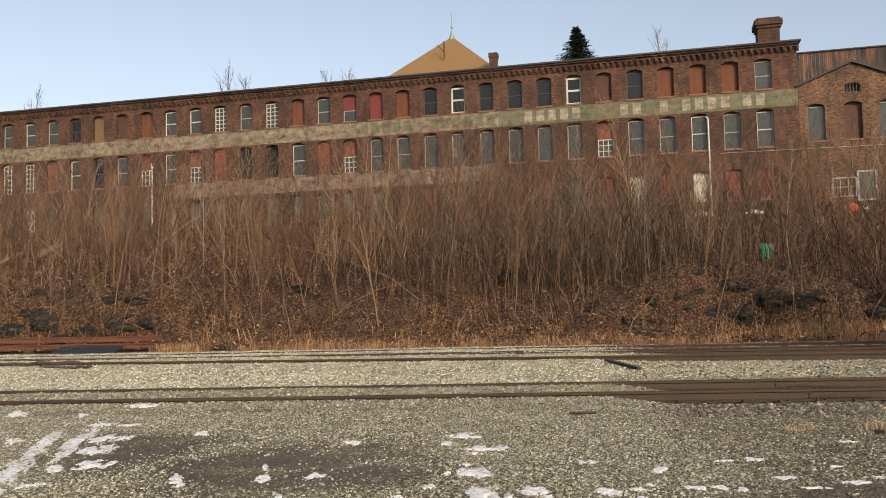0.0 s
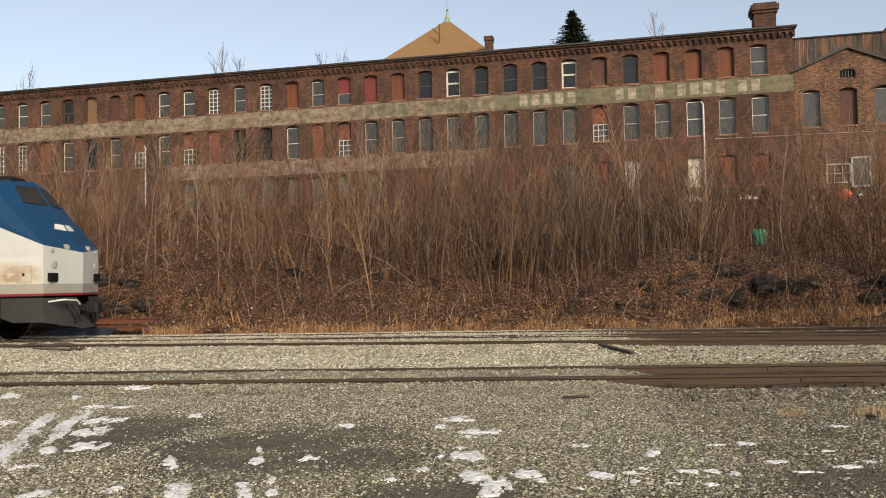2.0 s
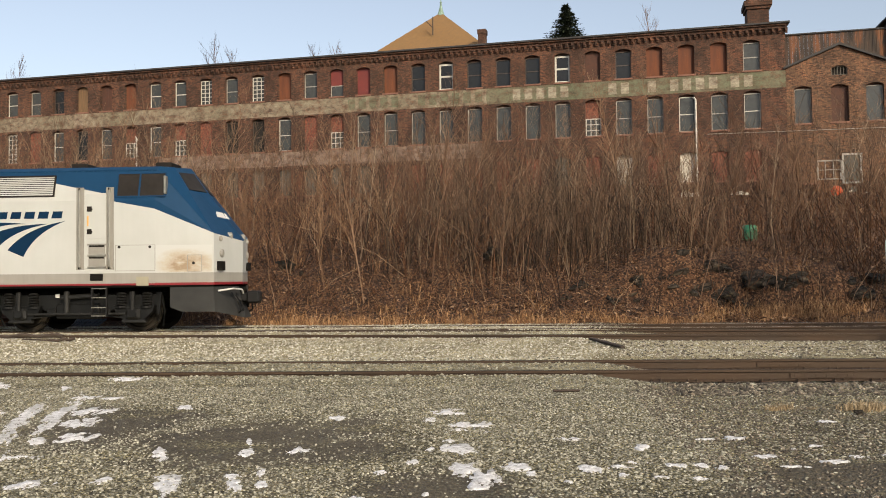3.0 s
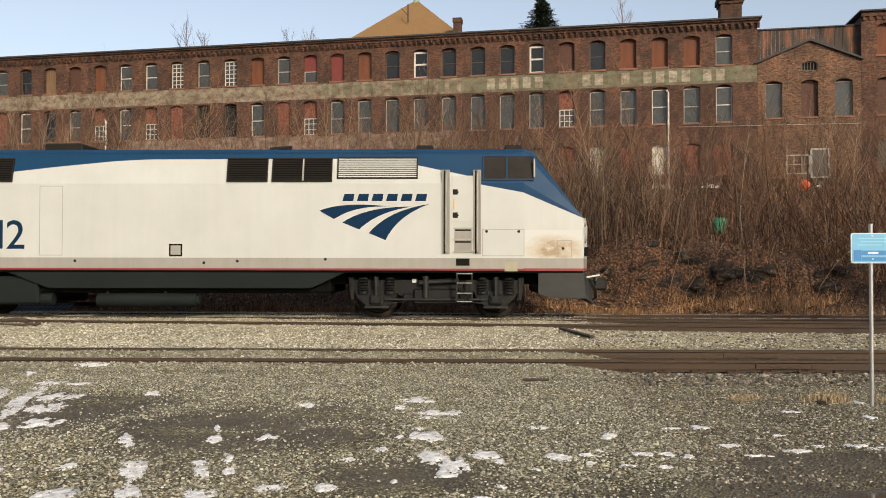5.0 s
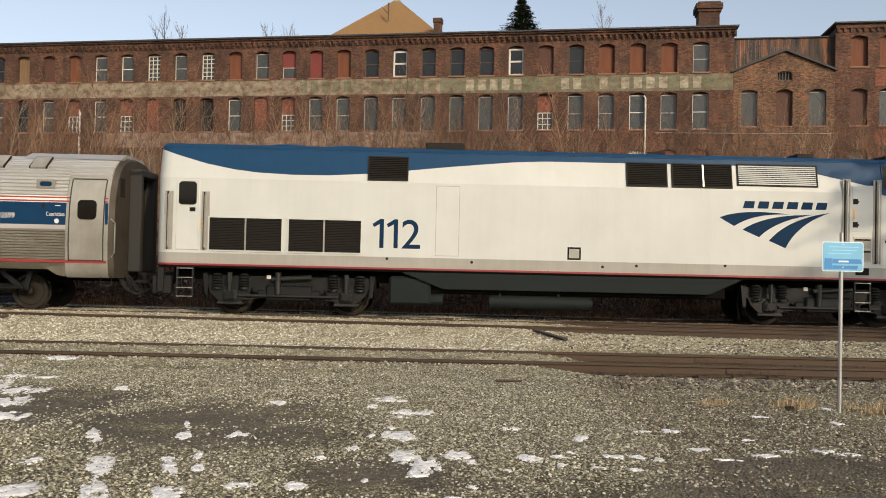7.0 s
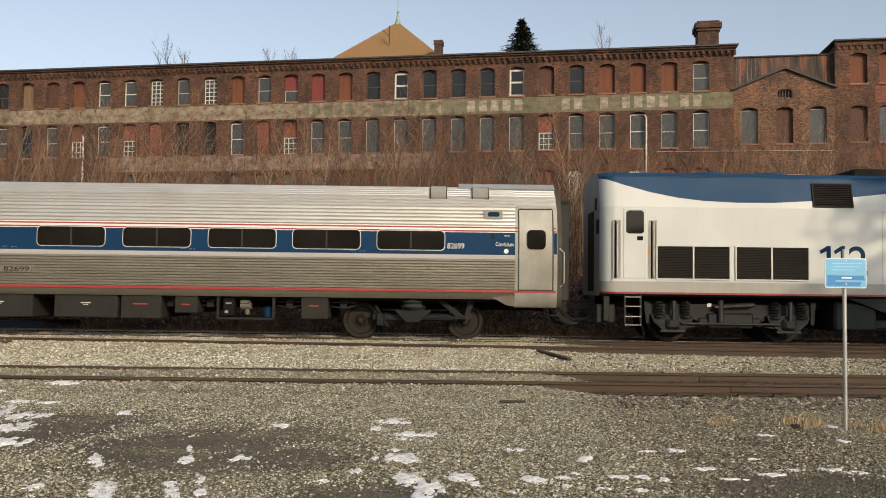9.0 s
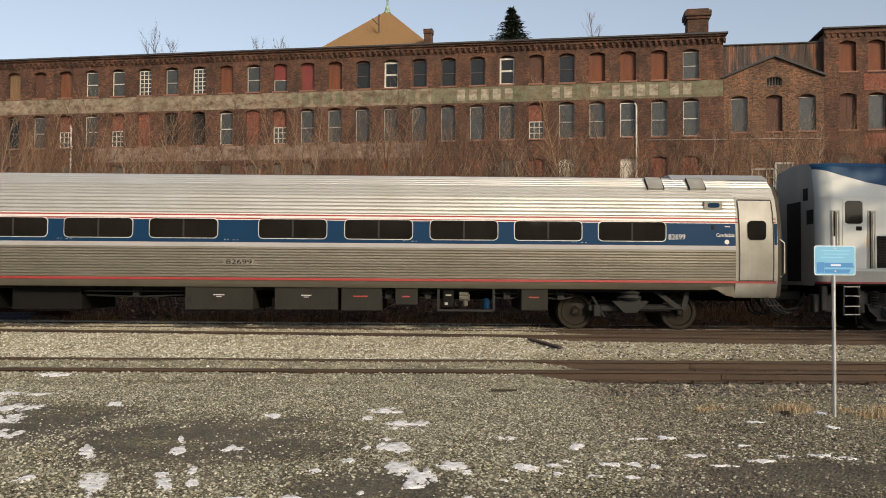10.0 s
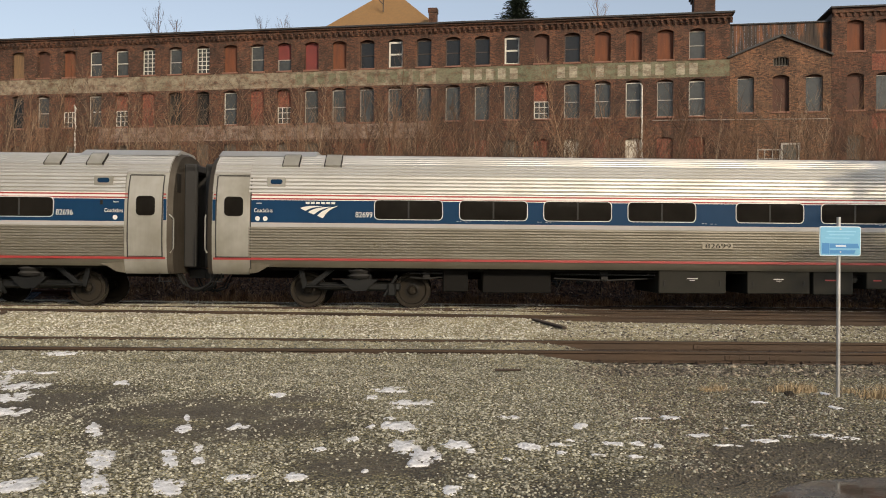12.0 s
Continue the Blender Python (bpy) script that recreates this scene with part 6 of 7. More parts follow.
    part("key_box", Shape().box(-1.68, -1.62, yb - 0.01, yb, 2.42, 2.52), MAT["slat"], ob)
    for x in (-5.0, -9.0, -13.2, -17.1, -19.0):
        for q, w, z in ((0.0, 0.05, 2.088), (0.08, 0.03, 2.088), (0.2, 0.06, 2.078), (0.3, 0.04, 2.078)):
            part("stencil_bar", Shape().box(x + q, x + q + w, yb - 0.005, yb, z, z + 0.014), MAT["stencil"], ob)
    pl = part("number_plate", Shape().box(-13.2, -12.48, -1.622, -1.59, 1.50, 1.63), MAT["lower_steel"], ob)
    writing(number, 0.16, MAT["black"], pl, pose(-13.13, -1.625, 1.515, 90, 0, 0), 0.6, "plate_lettering")
    if emblem:
        swoosh(ob, -22.68, 2.14, 0.34, MAT["mark_white"], yb - 0.002)
        for k in range(6):
            part("wordmark_bar", Shape().box(-22.55 + k * 0.12, -22.46 + k * 0.12, yb - 0.006, yb, 2.475, 2.525), MAT["mark_white"], ob)
    return ob, wheels


coach_a, wheels_a = coach("82699", True, 1)
coach_b, wheels_b = coach("82696", False, 1)

# ---------------- loose things in the yard ----------------
def bar_sign():
    ob = thing("platform_sign", "light blue notice board on a galvanised pole in the gravel", "sign", pose(4.165, 9.22, height(4.165, 9.22), 0, 0, 2))
    top = 1.84 - height(4.165, 9.22)
    part("pole", Shape().tube([(0, 0, -0.2), (0, 0, top)], 0.021, 10), MAT["pole"], ob, smooth=True)
    zc = 1.58 - height(4.165, 9.22)
    b = part("board", Shape().prism(round_rect(-0.225, 0.225, zc - 0.16, zc + 0.16, 0.025), "y", -0.034, -0.024), MAT["sign_white"], ob, "white-edged light blue board")
    part("face", Shape().prism(round_rect(-0.215, 0.215, zc - 0.15, zc + 0.15, 0.02), "y", -0.037, -0.034), MAT["sign_blue"], b)
    part("emblem", Shape().box(-0.2, -0.12, -0.0405, -0.037, zc - 0.135, zc - 0.02), MAT["sign_dark"], b)
    part("bar", Shape().prism([(-0.115, zc - 0.075), (0.205, zc - 0.075), (0.19, zc - 0.025), (-0.115, zc - 0.025)], "y", -0.0405, -0.037), MAT["sign_dark"], b)
    part("bar", Shape().prism([(-0.115, zc - 0.135), (0.15, zc - 0.135), (0.165, zc - 0.095), (-0.115, zc - 0.095)], "y", -0.0405, -0.037), MAT["sign_dark"], b)
    part("text_bar", Shape().box(-0.05, 0.06, -0.0425, -0.0405, zc - 0.06, zc - 0.042), MAT["sign_white"], b)
    for k, (a, c) in enumerate(((-0.15, 0.17), (-0.12, 0.15), (-0.16, 0.1))):
        part("text_bar", Shape().box(a, c, -0.0385, -0.037, zc + 0.10 - k * 0.035, zc + 0.108 - k * 0.035), MAT["sign_faint"], b)
    for z in (zc + 0.13, zc - 0.115):
        part("bolt", Shape().tube([(0, -0.045, z), (0, -0.03, z)], 0.009, 6), MAT["pole"], b)
    return ob


MAT["sign_faint"] = plain("faded_sign_print", (0.2, 0.47, 0.66), 0.45, vary=0.05, bumps=0)
bar_sign()


def snow_patch(x, y, rx, ry, turn, seed, kx=6.5, ky=2.6):
    """Thin melting snow: it lies where a ragged film stands above the ground, and gravel breaks through."""
    step = max(0.012, min(0.022, min(rx, ry) / 6))
    ex, ey = rx * 1.45, ry * 1.45
    nx_, ny_ = int(2 * ex / step) + 2, int(2 * ey / step) + 2
    c, s = math.cos(radians(turn)), math.sin(radians(turn))
    thick = min(0.010, 0.004 + 0.03 * min(rx, ry))
    V, F = [], []
    film = []
    for j in range(ny_):
        for i in range(nx_):
            px, py = -ex + i * step, -ey + j * step
            gx_, gy_ = x + px * c - py * s, y + px * s + py * c
            d = math.hypot(px / rx, py / ry)
            f = 0.72 - d * d + 1.6 * noise.noise((px * kx, py * ky, seed * 1.3)) + 1.7 * noise.noise((px * kx * 2.6, py * ky * 2.7, seed)) + 1.3 * noise.noise((gx_ * 42, gy_ * 24, seed))
            film.append(f)
            V.append((gx_ - x, gy_ - y, height(gx_, gy_) + 0.006 + thick * max(-2.5, min(1.0, f) if f > 0 else 4 * f)))
    for j in range(ny_ - 1):
        for i in range(nx_ - 1):
            q = (j * nx_ + i, j * nx_ + i + 1, (j + 1) * nx_ + i + 1, (j + 1) * nx_ + i)
            if max(film[k] for k in q) > -0.2:
                F.append(q)
    if not F:
        return None
    used = sorted({k for q in F for k in q})
    back = {k: n for n, k in enumerate(used)}
    me = bpy.data.meshes.new("snow_patch")
    me.from_pydata([V[k] for k in used], [], [tuple(back[k] for k in q) for q in F])
    me.materials.append(MAT["snow"])
    me.polygons.foreach_set("use_smooth", [True] * len(F))
    return tagged(part("snow_patch", me, None, m=pose(x, y, 0)), "melting patch of old white snow on gravel", "snow patch", "snow patches")


SNOW_WEST = [(-4.07, 7.79, 0.18, 0.22), (-4.71, 9.32, 0.19, 0.28), (-4.44, 8.50, 0.14, 0.24), (-4.40, 8.72, 0.11, 0.14), (-4.35, 7.56, 0.07, 0.17), (-4.08, 6.88, 0.12, 0.14), (-3.50, 5.98, 0.12, 0.13), (-3.02, 6.11, 0.08, 0.11), (-2.95, 7.06, 0.05, 0.31), (-2.49, 6.06, 0.07, 0.30), (-1.97, 6.02, 0.04, 0.27), (-2.23, 7.13, 0.05, 0.15), (-2.36, 7.62, 0.02, 0.27), (-1.92, 6.41, 0.05, 0.16), (-1.78, 6.05, 0.04, 0.10), (-1.80, 7.22, 0.09, 0.12), (-2.09, 6.30, 0.05, 0.08), (-1.84, 8.94, 0.07, 0.13), (-7.19, 11.55, 0.12, 0.26), (-6.15, 11.32, 0.09, 0.24), (-5.53, 12.09, 0.25, 0.13), (-5.34, 10.46, 0.12, 0.16), (-4.96, 10.39, 0.16, 0.12), (-5.74, 9.13, 0.07, 0.26), (-3.75, 9.66, 0.07, 0.16)]
SNOW_MIDDLE = [(-0.68, 9.33, 0.15, 0.20), (-0.36, 8.49, 0.20, 0.29), (-0.81, 8.83, 0.07, 0.14), (-0.48, 7.35, 0.17, 0.22), (-0.60, 7.72, 0.09, 0.08), (-0.78, 6.80, 0.04, 0.08), (-0.33, 6.59, 0.10, 0.21), (-0.17, 6.34, 0.09, 0.21), (-0.23, 6.06, 0.07, 0.13), (-0.97, 6.44, 0.05, 0.07), (-1.02, 5.61, 0.07, 0.09), (-1.37, 5.58, 0.09, 0.09), (-1.77, 5.40, 0.08, 0.22), (-2.21, 5.38, 0.08, 0.28), (-2.73, 5.37, 0.12, 0.14), (-0.60, 5.83, 0.03, 0.05)]
SNOW_EAST = [(0.04, 6.67, 0.10, 0.16), (0.17, 6.43, 0.04, 0.08), (0.01, 5.38, 0.05, 0.10), (0.64, 6.60, 0.09, 0.10), (0.87, 6.68, 0.08, 0.05), (0.98, 6.86, 0.09, 0.04), (0.82, 6.39, 0.04, 0.07), (0.40, 6.19, 0.04, 0.04), (0.17, 5.73, 0.04, 0.05), (1.12, 7.48, 0.06, 0.13), (0.51, 7.82, 0.12, 0.07), (1.30, 6.76, 0.08, 0.06), (1.47, 6.75, 0.04, 0.06), (1.59, 6.67, 0.05, 0.06), (1.10, 6.33, 0.05, 0.03), (1.37, 6.30, 0.05, 0.04), (2.01, 7.90, 0.10, 0.09), (1.72, 7.86, 0.10, 0.04)]
SNOW_SIGN = [(3.14, 8.77, 0.07, 0.06), (4.13, 9.42, 0.06, 0.09), (2.04, 7.09, 0.10, 0.06), (2.37, 7.39, 0.05, 0.07), (2.60, 7.55, 0.05, 0.04), (2.19, 6.71, 0.11, 0.03), (2.52, 6.90, 0.10, 0.06), (2.77, 7.07, 0.09, 0.05), (3.11, 7.10, 0.11, 0.08), (3.24, 7.01, 0.11, 0.06), (3.83, 8.53, 0.05, 0.09)]

# long strips of snow left in old ruts: end points and half width
RUTS = [(-4.3, 6.7, -5.02, 8.2, 0.13), (-4.95, 8.05, -5.72, 10.2, 0.09), (-4.55, 7.9, -5.43, 10.45, 0.10)]
k = 5
for patches in (SNOW_WEST, SNOW_MIDDLE, SNOW_EAST, SNOW_SIGN):
    for x, y, rx, ry in patches:
        k += 1
        snow_patch(x, y, rx * 1.08, ry * 0.95, math.degrees(math.atan2(-x, y)) if ry > 1.5 * rx else 0, k)
for x0, y0, x1, y1, hw in RUTS:
    k += 1
    snow_patch((x0 + x1) / 2, (y0 + y1) / 2, math.hypot(x1 - x0, y1 - y0) / 2, hw, math.degrees(math.atan2(y1 - y0, x1 - x0)), k, 1.5, 9.0)

# icy puddle
m, n_, l_, bs = material("puddle_water")
bs.inputs["Base Color"].default_value = (0.055, 0.05, 0.042, 1)
l_.new(ramp(m.node_tree, noise_tex(m.node_tree, coords(m.node_tree), 2.5, 5), [(0.4, (0.04, 0.04, 0.04)), (0.62, (0.35, 0.35, 0.35))]), bs.inputs["Roughness"])
bs.inputs["IOR"].default_value = 1.33
S = Shape()
pts = []
for i in range(40):
    w = 2 * math.pi * i / 40
    pts.append((PUDDLE[0] + 1.1 * PUDDLE[2] * math.cos(w), PUDDLE[1] + 1.1 * PUDDLE[3] * math.sin(w)))
S.prism(pts, "z", -0.3, -0.122)
tagged(part("puddle", S, m), "shallow half-frozen puddle in the gravel", "puddle")

# stones: small ones everywhere, as real lumps
def stone_field(name, label, n, place, size, mat, seed):
    rnd = np.random.RandomState(seed)
    ico = [(0, 0, 1), (0.89, 0, 0.45), (0.28, 0.85, 0.45), (-0.72, 0.53, 0.45), (-0.72, -0.53, 0.45), (0.28, -0.85, 0.45), (0.72, 0.53, -0.45), (-0.28, 0.85, -0.45), (-0.89, 0, -0.45), (-0.28, -0.85, -0.45), (0.72, -0.53, -0.45)]
    tri = [(0, 1, 2), (0, 2, 3), (0, 3, 4), (0, 4, 5), (0, 5, 1), (1, 6, 2), (2, 6, 7), (2, 7, 3), (3, 7, 8), (3, 8, 4), (4, 8, 9), (4, 9, 5), (5, 9, 10), (5, 10, 1), (1, 10, 6)]
    base = np.array(ico)
    V, Fc = [], []
    for i in range(n):
        x, y = place(rnd)
        r = size[0] * (size[1] / size[0]) ** (rnd.rand() ** 1.8)
        sc = np.array([rnd.uniform(0.8, 1.35), rnd.uniform(0.8, 1.2), rnd.uniform(0.5, 0.85)]) * r
        a = rnd.rand() * 6.28
        ca, sa = math.cos(a), math.sin(a)
        p = base * (1 + rnd.uniform(-0.22, 0.22, base.shape)) * sc
        q = np.stack([p[:, 0] * ca - p[:, 1] * sa + x, p[:, 0] * sa + p[:, 1] * ca + y, p[:, 2] + height(x, y) + r * 0.25], 1)
        V.append(q)
        Fc.append(np.array(tri) + 11 * i)
    me = bpy.data.meshes.new(name)
    me.from_pydata(np.concatenate(V).tolist(), [], np.concatenate(Fc).tolist())
    me.materials.append(mat)
    return tagged(new(name, me), label, "gravel", kind="stuff")


def stone_mat(name, k, squeeze, cols):
    m, n, l, bs = material(name)
    nt = m.node_tree
    g = n.new("ShaderNodeNewGeometry")
    a = ramp(nt, g.outputs["Random Per Island"], toned(cols, k, squeeze))
    b = ramp(nt, noise_tex(nt, coords(nt), 40, 3), [(0.3, (0.75, 0.75, 0.75)), (0.7, (1.1, 1.1, 1.1))])
    l.new(mix(nt, 1.0, a, b, "MULTIPLY"), bs.inputs["Base Color"])
    bs.inputs["Roughness"].default_value = 0.92
    return m


MAT["stones"] = stone_mat("mixed_grey_gravel", 0.9, 0.0, [(0.0, (0.085, 0.084, 0.063)), (0.3, (0.186, 0.182, 0.142)), (0.6, (0.304, 0.293, 0.232)), (0.85, (0.406, 0.395, 0.312)), (1.0, (0.574, 0.565, 0.456))])
MAT["pale_stones"] = stone_mat("pale_limestone_ballast", 1.25, 0.05, [(0.0, (0.207, 0.191, 0.144)), (0.4, (0.339, 0.322, 0.260)), (0.8, (0.456, 0.445, 0.380)), (1.0, (0.574, 0.568, 0.503))])
# dark ballast mix whose tone also carries the tree shade on the right
MAT["dark_stones"] = stone_mat("dark_ballast", 0.75, 0.0, [(0.0, (0.048, 0.041, 0.033)), (0.5, (0.133, 0.113, 0.087)), (0.85, (0.243, 0.207, 0.156)), (1.0, (0.511, 0.437, 0.335))])


def in_front(rnd):
    while True:
        y = 4.6 + 7.6 * rnd.rand() ** 0.85
        x = rnd.uniform(-0.66 * y - 0.6, 0.56 * y + 0.6)
        bare = muddy(x, y) > 0.25 + 0.3 * rnd.randn() and rnd.rand() < 0.95
        if not bare and not (x > 1.8 and rnd.rand() < 0.6) and oval(x, y, *PUDDLE) > 1.03:
            return x, y


def between(rnd):
    while True:
        y = rnd.uniform(14.2, 23.2)
        x = rnd.uniform(-0.66 * y, 0.56 * y)
        if x > 2.6 and y > 18.35 + MID_S * x:
            continue
        if x < 3.0 + 1.6 * rnd.randn() or (15.2 < y < 19.8 and rnd.rand() < 0.55):
            return x, y


def front_right(rnd):
    while True:
        x, y = 1.5 + abs(rnd.randn()) * 2.0, rnd.uniform(4.8, 11.5)
        if oval(x, y, *PUDDLE) > 1.03 and not (muddy(x, y) > 0.3 and rnd.rand() < 0.7):
            return x, y


def on_right(rnd):
    y = rnd.choice([rnd.uniform(10.6, 12.7), rnd.uniform(12.8, 14.0), rnd.uniform(14.3, 20.5), rnd.uniform(21, 23.4)])
    return rnd.uniform(2.0 + 0.2 * rnd.randn(), 0.56 * y + 1), y


def fringe(rnd):
    y = 12.5 + 0.5 * rnd.randn()
    return rnd.uniform(-9, 8), y


stone_field("gravel", "loose grey gravel stones of the yard", 74000, in_front, (0.006, 0.0145), MAT["stones"], 1)
stone_field("pale_ballast", "pale limestone ballast between the tracks", 24000, between, (0.010, 0.023), MAT["pale_stones"], 2)
stone_field("dark_ballast", "dark grey ballast beside the exposed rails", 11000, on_right, (0.012, 0.036), MAT["dark_stones"], 3)
stone_field("dark_gravel", "dark wet-looking gravel by the puddle", 12000, front_right, (0.006, 0.016), MAT["dark_stones"], 8)
def in_gauge(rnd):
    return rnd.uniform(-10, 3.5), rnd.uniform(12.0, 14.9)


stone_field("gauge_gravel", "gravel packed between the sunk rails", 6000, in_gauge, (0.010, 0.024), MAT["stones"], 14)
stone_field("spilled_ballast", "gravel spilled over the sunk rails", 2200, fringe, (0.012, 0.03), MAT["stones"], 4)

# timber scraps
def beam(name, label, cat, p, q, w, h, mat):
    p, q = Vector(p), Vector(q)
    d = q - p
    ob = part(name, Shape().box(0, d.length, -w / 2, w / 2, 0, h, 0.012), mat, m=Matrix.Translation(p) @ d.to_track_quat("X", "Z").to_matrix().to_4x4())
    return tagged(ob, label, cat)


beam("timber", "dark broken timber lying between the tracks", "timber", (1.72, 17.95, height(1.7, 17.9) + 0.01), (2.2, 16.6, height(2.2, 16.6) + 0.01), 0.10, 0.05, MAT["plank"])
def branch(pts, r, label):
    rr = random.Random(int(abs(pts[0][0]) * 10))
    line = []
    for (x0, y0), (x1, y1) in zip(pts, pts[1:]):
        for k in range(5):
            x, y = x0 + (x1 - x0) * k / 5, y0 + (y1 - y0) * k / 5 + rr.uniform(-0.05, 0.05)
            line.append((x, y, height(x, y) + r * 0.9 + rr.uniform(0.0, 0.05)))
    n_p = len(line)
    b_ = Shape().tube(line, [r * (1 - 0.7 * k / n_p) * rr.uniform(0.8, 1.15) for k in range(n_p)], 7)
    tagged(part("dead_branch", b_, MAT["plank"], smooth=True), label, "branch")


branch(((-10.1, 18.6), (-11.2, 18.85), (-12.7, 18.8)), 0.06, "dark dead branch lying on pale gravel")
branch(((-9.6, 18.2), (-10.2, 18.05), (-10.9, 18.1)), 0.035, "thin dark dead branch on pale gravel")
beam("stick", "short dark stick on the gravel", "stick", (0.55, 10.9, height(0.5, 10.9) + 0.01), (0.9, 10.95, height(0.9, 10.95) + 0.01), 0.04, 0.03, MAT["plank"])
MAT["rust_red"] = plain("red_rusted_steel", (0.12, 0.045, 0.024), 0.8, metal=0.1, vary=0.35, scale=1.5, stretch=(0.5, 2, 2))
for y, z in ((24.0, 0.18), (24.75, 0.36)):
    ob = part("spare_rail", Shape().prism([(p, q + 0.165) for p, q in RAIL], "x", -26, -10.6 - (y - 24) * 0.3), MAT["rust_red"], m=pose(0, y, z, 0, 0, 0.4))
    tagged(ob, "rusty spare rail lying beside the line", "rail", "spare rails")
for x in (-14.5, -18.0, -21.5, -25):
    beam("timber", "rotting timber under the spare rails", "timber", (x, 23.7, 0.06), (x, 25.2, 0.2), 0.22, 0.14, MAT["plank"])
g = Shape()
for i in range(15):
    g.box(i * 0.135 - 0.96, i * 0.135 - 0.93, 0, 0.72, 0, 0.03)
for i in range(7):
    g.box(-0.96, 0.96, i * 0.115, i * 0.115 + 0.03, 0.002, 0.028)
tagged(part("grating", g, MAT["mat_blue"], m=pose(-12.55, 23.1, 0.05, 17, 0, 0)), "dark blue steel grating lying beside the line", "grating")
S = Shape()
drum = thing("drum", "green plastic drum lying on the leafy bank", "drum", pose(10.06, 36.0, height(10.06, 36.0) + 0.32, 0, 0, 20))
part("shell", S.lathe([(0.26, -0.32), (0.3, -0.28), (0.31, 0.0), (0.3, 0.26), (0.24, 0.33)], "z", (0, 0, 0), 16), MAT["green_drum"], drum, smooth=True)
part("hoop", Shape().lathe([(0.31, 0.08), (0.325, 0.1), (0.31, 0.12)], "z", (0, 0, 0), 16), MAT["green_drum"], drum, smooth=True)
ball = Shape()
ball.lathe([(0.3 * math.sin(math.pi * i / 10) + 0.001, -0.3 * math.cos(math.pi * i / 10)) for i in range(11)], "z", (0, 0, 0), 16)
tagged(part("orange_buoy", ball, MAT["orange_ball"], smooth=True, m=pose(18.3, 48.4, 5.95)), "bright orange round float beside the mill", "float")
beam("fence_post", "short weathered post under the float", "post", (18.3, 48.4, height(18.3, 48.4) - 0.2), (18.3, 48.4, 5.7), 0.1, 0.1, MAT["log"])
for p, q, r in (((-23.8, 39.0, 0.2), (-22.8, 40.2, 1.1), 0.18), ((-25.6, 38.6, 0.1), (-24.0, 39.2, 0.75), 0.12), ((-22.5, 39.4, 0.15), (-20.6, 39.0, 0.2), 0.08)):
    a, b = Vector(p), Vector(q)
    a.z += height(a.x, a.y)
    b.z += height(b.x, b.y)
    tagged(part("log", Shape().tube([a, a.lerp(b, 0.5) + Vector((0, 0, 0.06)), b], [r, r * 0.9, r * 0.7], 8), MAT["log"], smooth=True), "bleached dead log on the bank", "log", "dead logs")

# rubble and doorways at the foot of the mill
for w, z0, z1, k in ((25.95, 7.4, 9.75, "V"),):
    put_window(annex, w, z0, z1, k, -0.2)
part("doorway", frame_bars(Shape(), 0.62, 2.0, 0.12, 1, 1, 0, -0.1), MAT["grey_frame"], annex, "pale broken door frame", m=pose(28.6, 0, 7.3))
part("doorway_panel", Shape().box(-0.55, 0.55, -0.03, 0.0, 0, 1.95), MAT["grey_board"], annex, m=pose(28.6, 0, 7.3))
part("low_window", frame_bars(Shape(), 0.75, 1.3, 0.08, 3, 2, 0, -0.08), MAT["grey_frame"], annex, m=pose(27.2, 0, 7.6))
part("conduit", Shape().tube([(19.5, -0.05, 11.0), (24.7, -0.05, 10.95), (31.1, -0.05, 10.9)], 0.022, 6), MAT["grey_frame"], annex, "pale conduit along the wall")
rnd = random.Random(9)
for i in range(16):
    w = rnd.choice([rnd.uniform(15, 32), rnd.uniform(-24, 0)])
    p = MILL @ Vector((w, -rnd.uniform(1.5, 4.5), 0))
    s = rnd.uniform(0.15, 0.5)
    ob = part("rubble", Shape().box(-s, s, -s * 0.5, s * 0.5, -0.15, s * 0.7, 0.04), MAT["white_board"] if i % 3 else MAT["grey_board"], m=pose(p.x, p.y, height(p.x, p.y), rnd.uniform(-15, 15), rnd.uniform(-15, 15), rnd.uniform(0, 180)))
    tagged(ob, "pale lump of rubble below the mill wall", "rubble", "rubble below the mill")

# ---------------- rocks ----------------
m, n_, l_, bs = material("layered_rock")
nt = m.node_tree
rk = noise_tex(nt, coords(nt, (1, 1, 3.5)), 2.2, 8, 0.7)
l_.new(mix(nt, 1.0, ramp(nt, rk, [(0.3, (0.008, 0.007, 0.005)), (0.5, (0.04, 0.033, 0.023)), (0.72, (0.15, 0.122, 0.085))]), ramp(nt, noise_tex(nt, coords(nt), 0.9, 4), [(0.35, (0.5, 0.45, 0.4)), (0.65, (1.1, 1.05, 1))]), "MULTIPLY"), bs.inputs["Base Color"])
bs.inputs["Roughness"].default_value = 0.95
ck = n_.new("ShaderNodeTexVoronoi")
ck.feature = "DISTANCE_TO_EDGE"
ck.inputs["Scale"].default_value = 2.6
l_.new(coords(nt, (1, 1, 2.2)), ck.inputs["Vector"])
gap = ramp(nt, ck.outputs["Distance"], [(0.0, (0.12, 0.12, 0.12)), (0.09, (1, 1, 1))])
l_.new(mix(nt, 1.0, bs.inputs["Base Color"].links[0].from_socket, gap, "MULTIPLY"), bs.inputs["Base Color"])
bump(nt, bs, mix(nt, 1.0, rk, gap, "MULTIPLY"), 1.0, 0.25)
MAT["rock"] = m


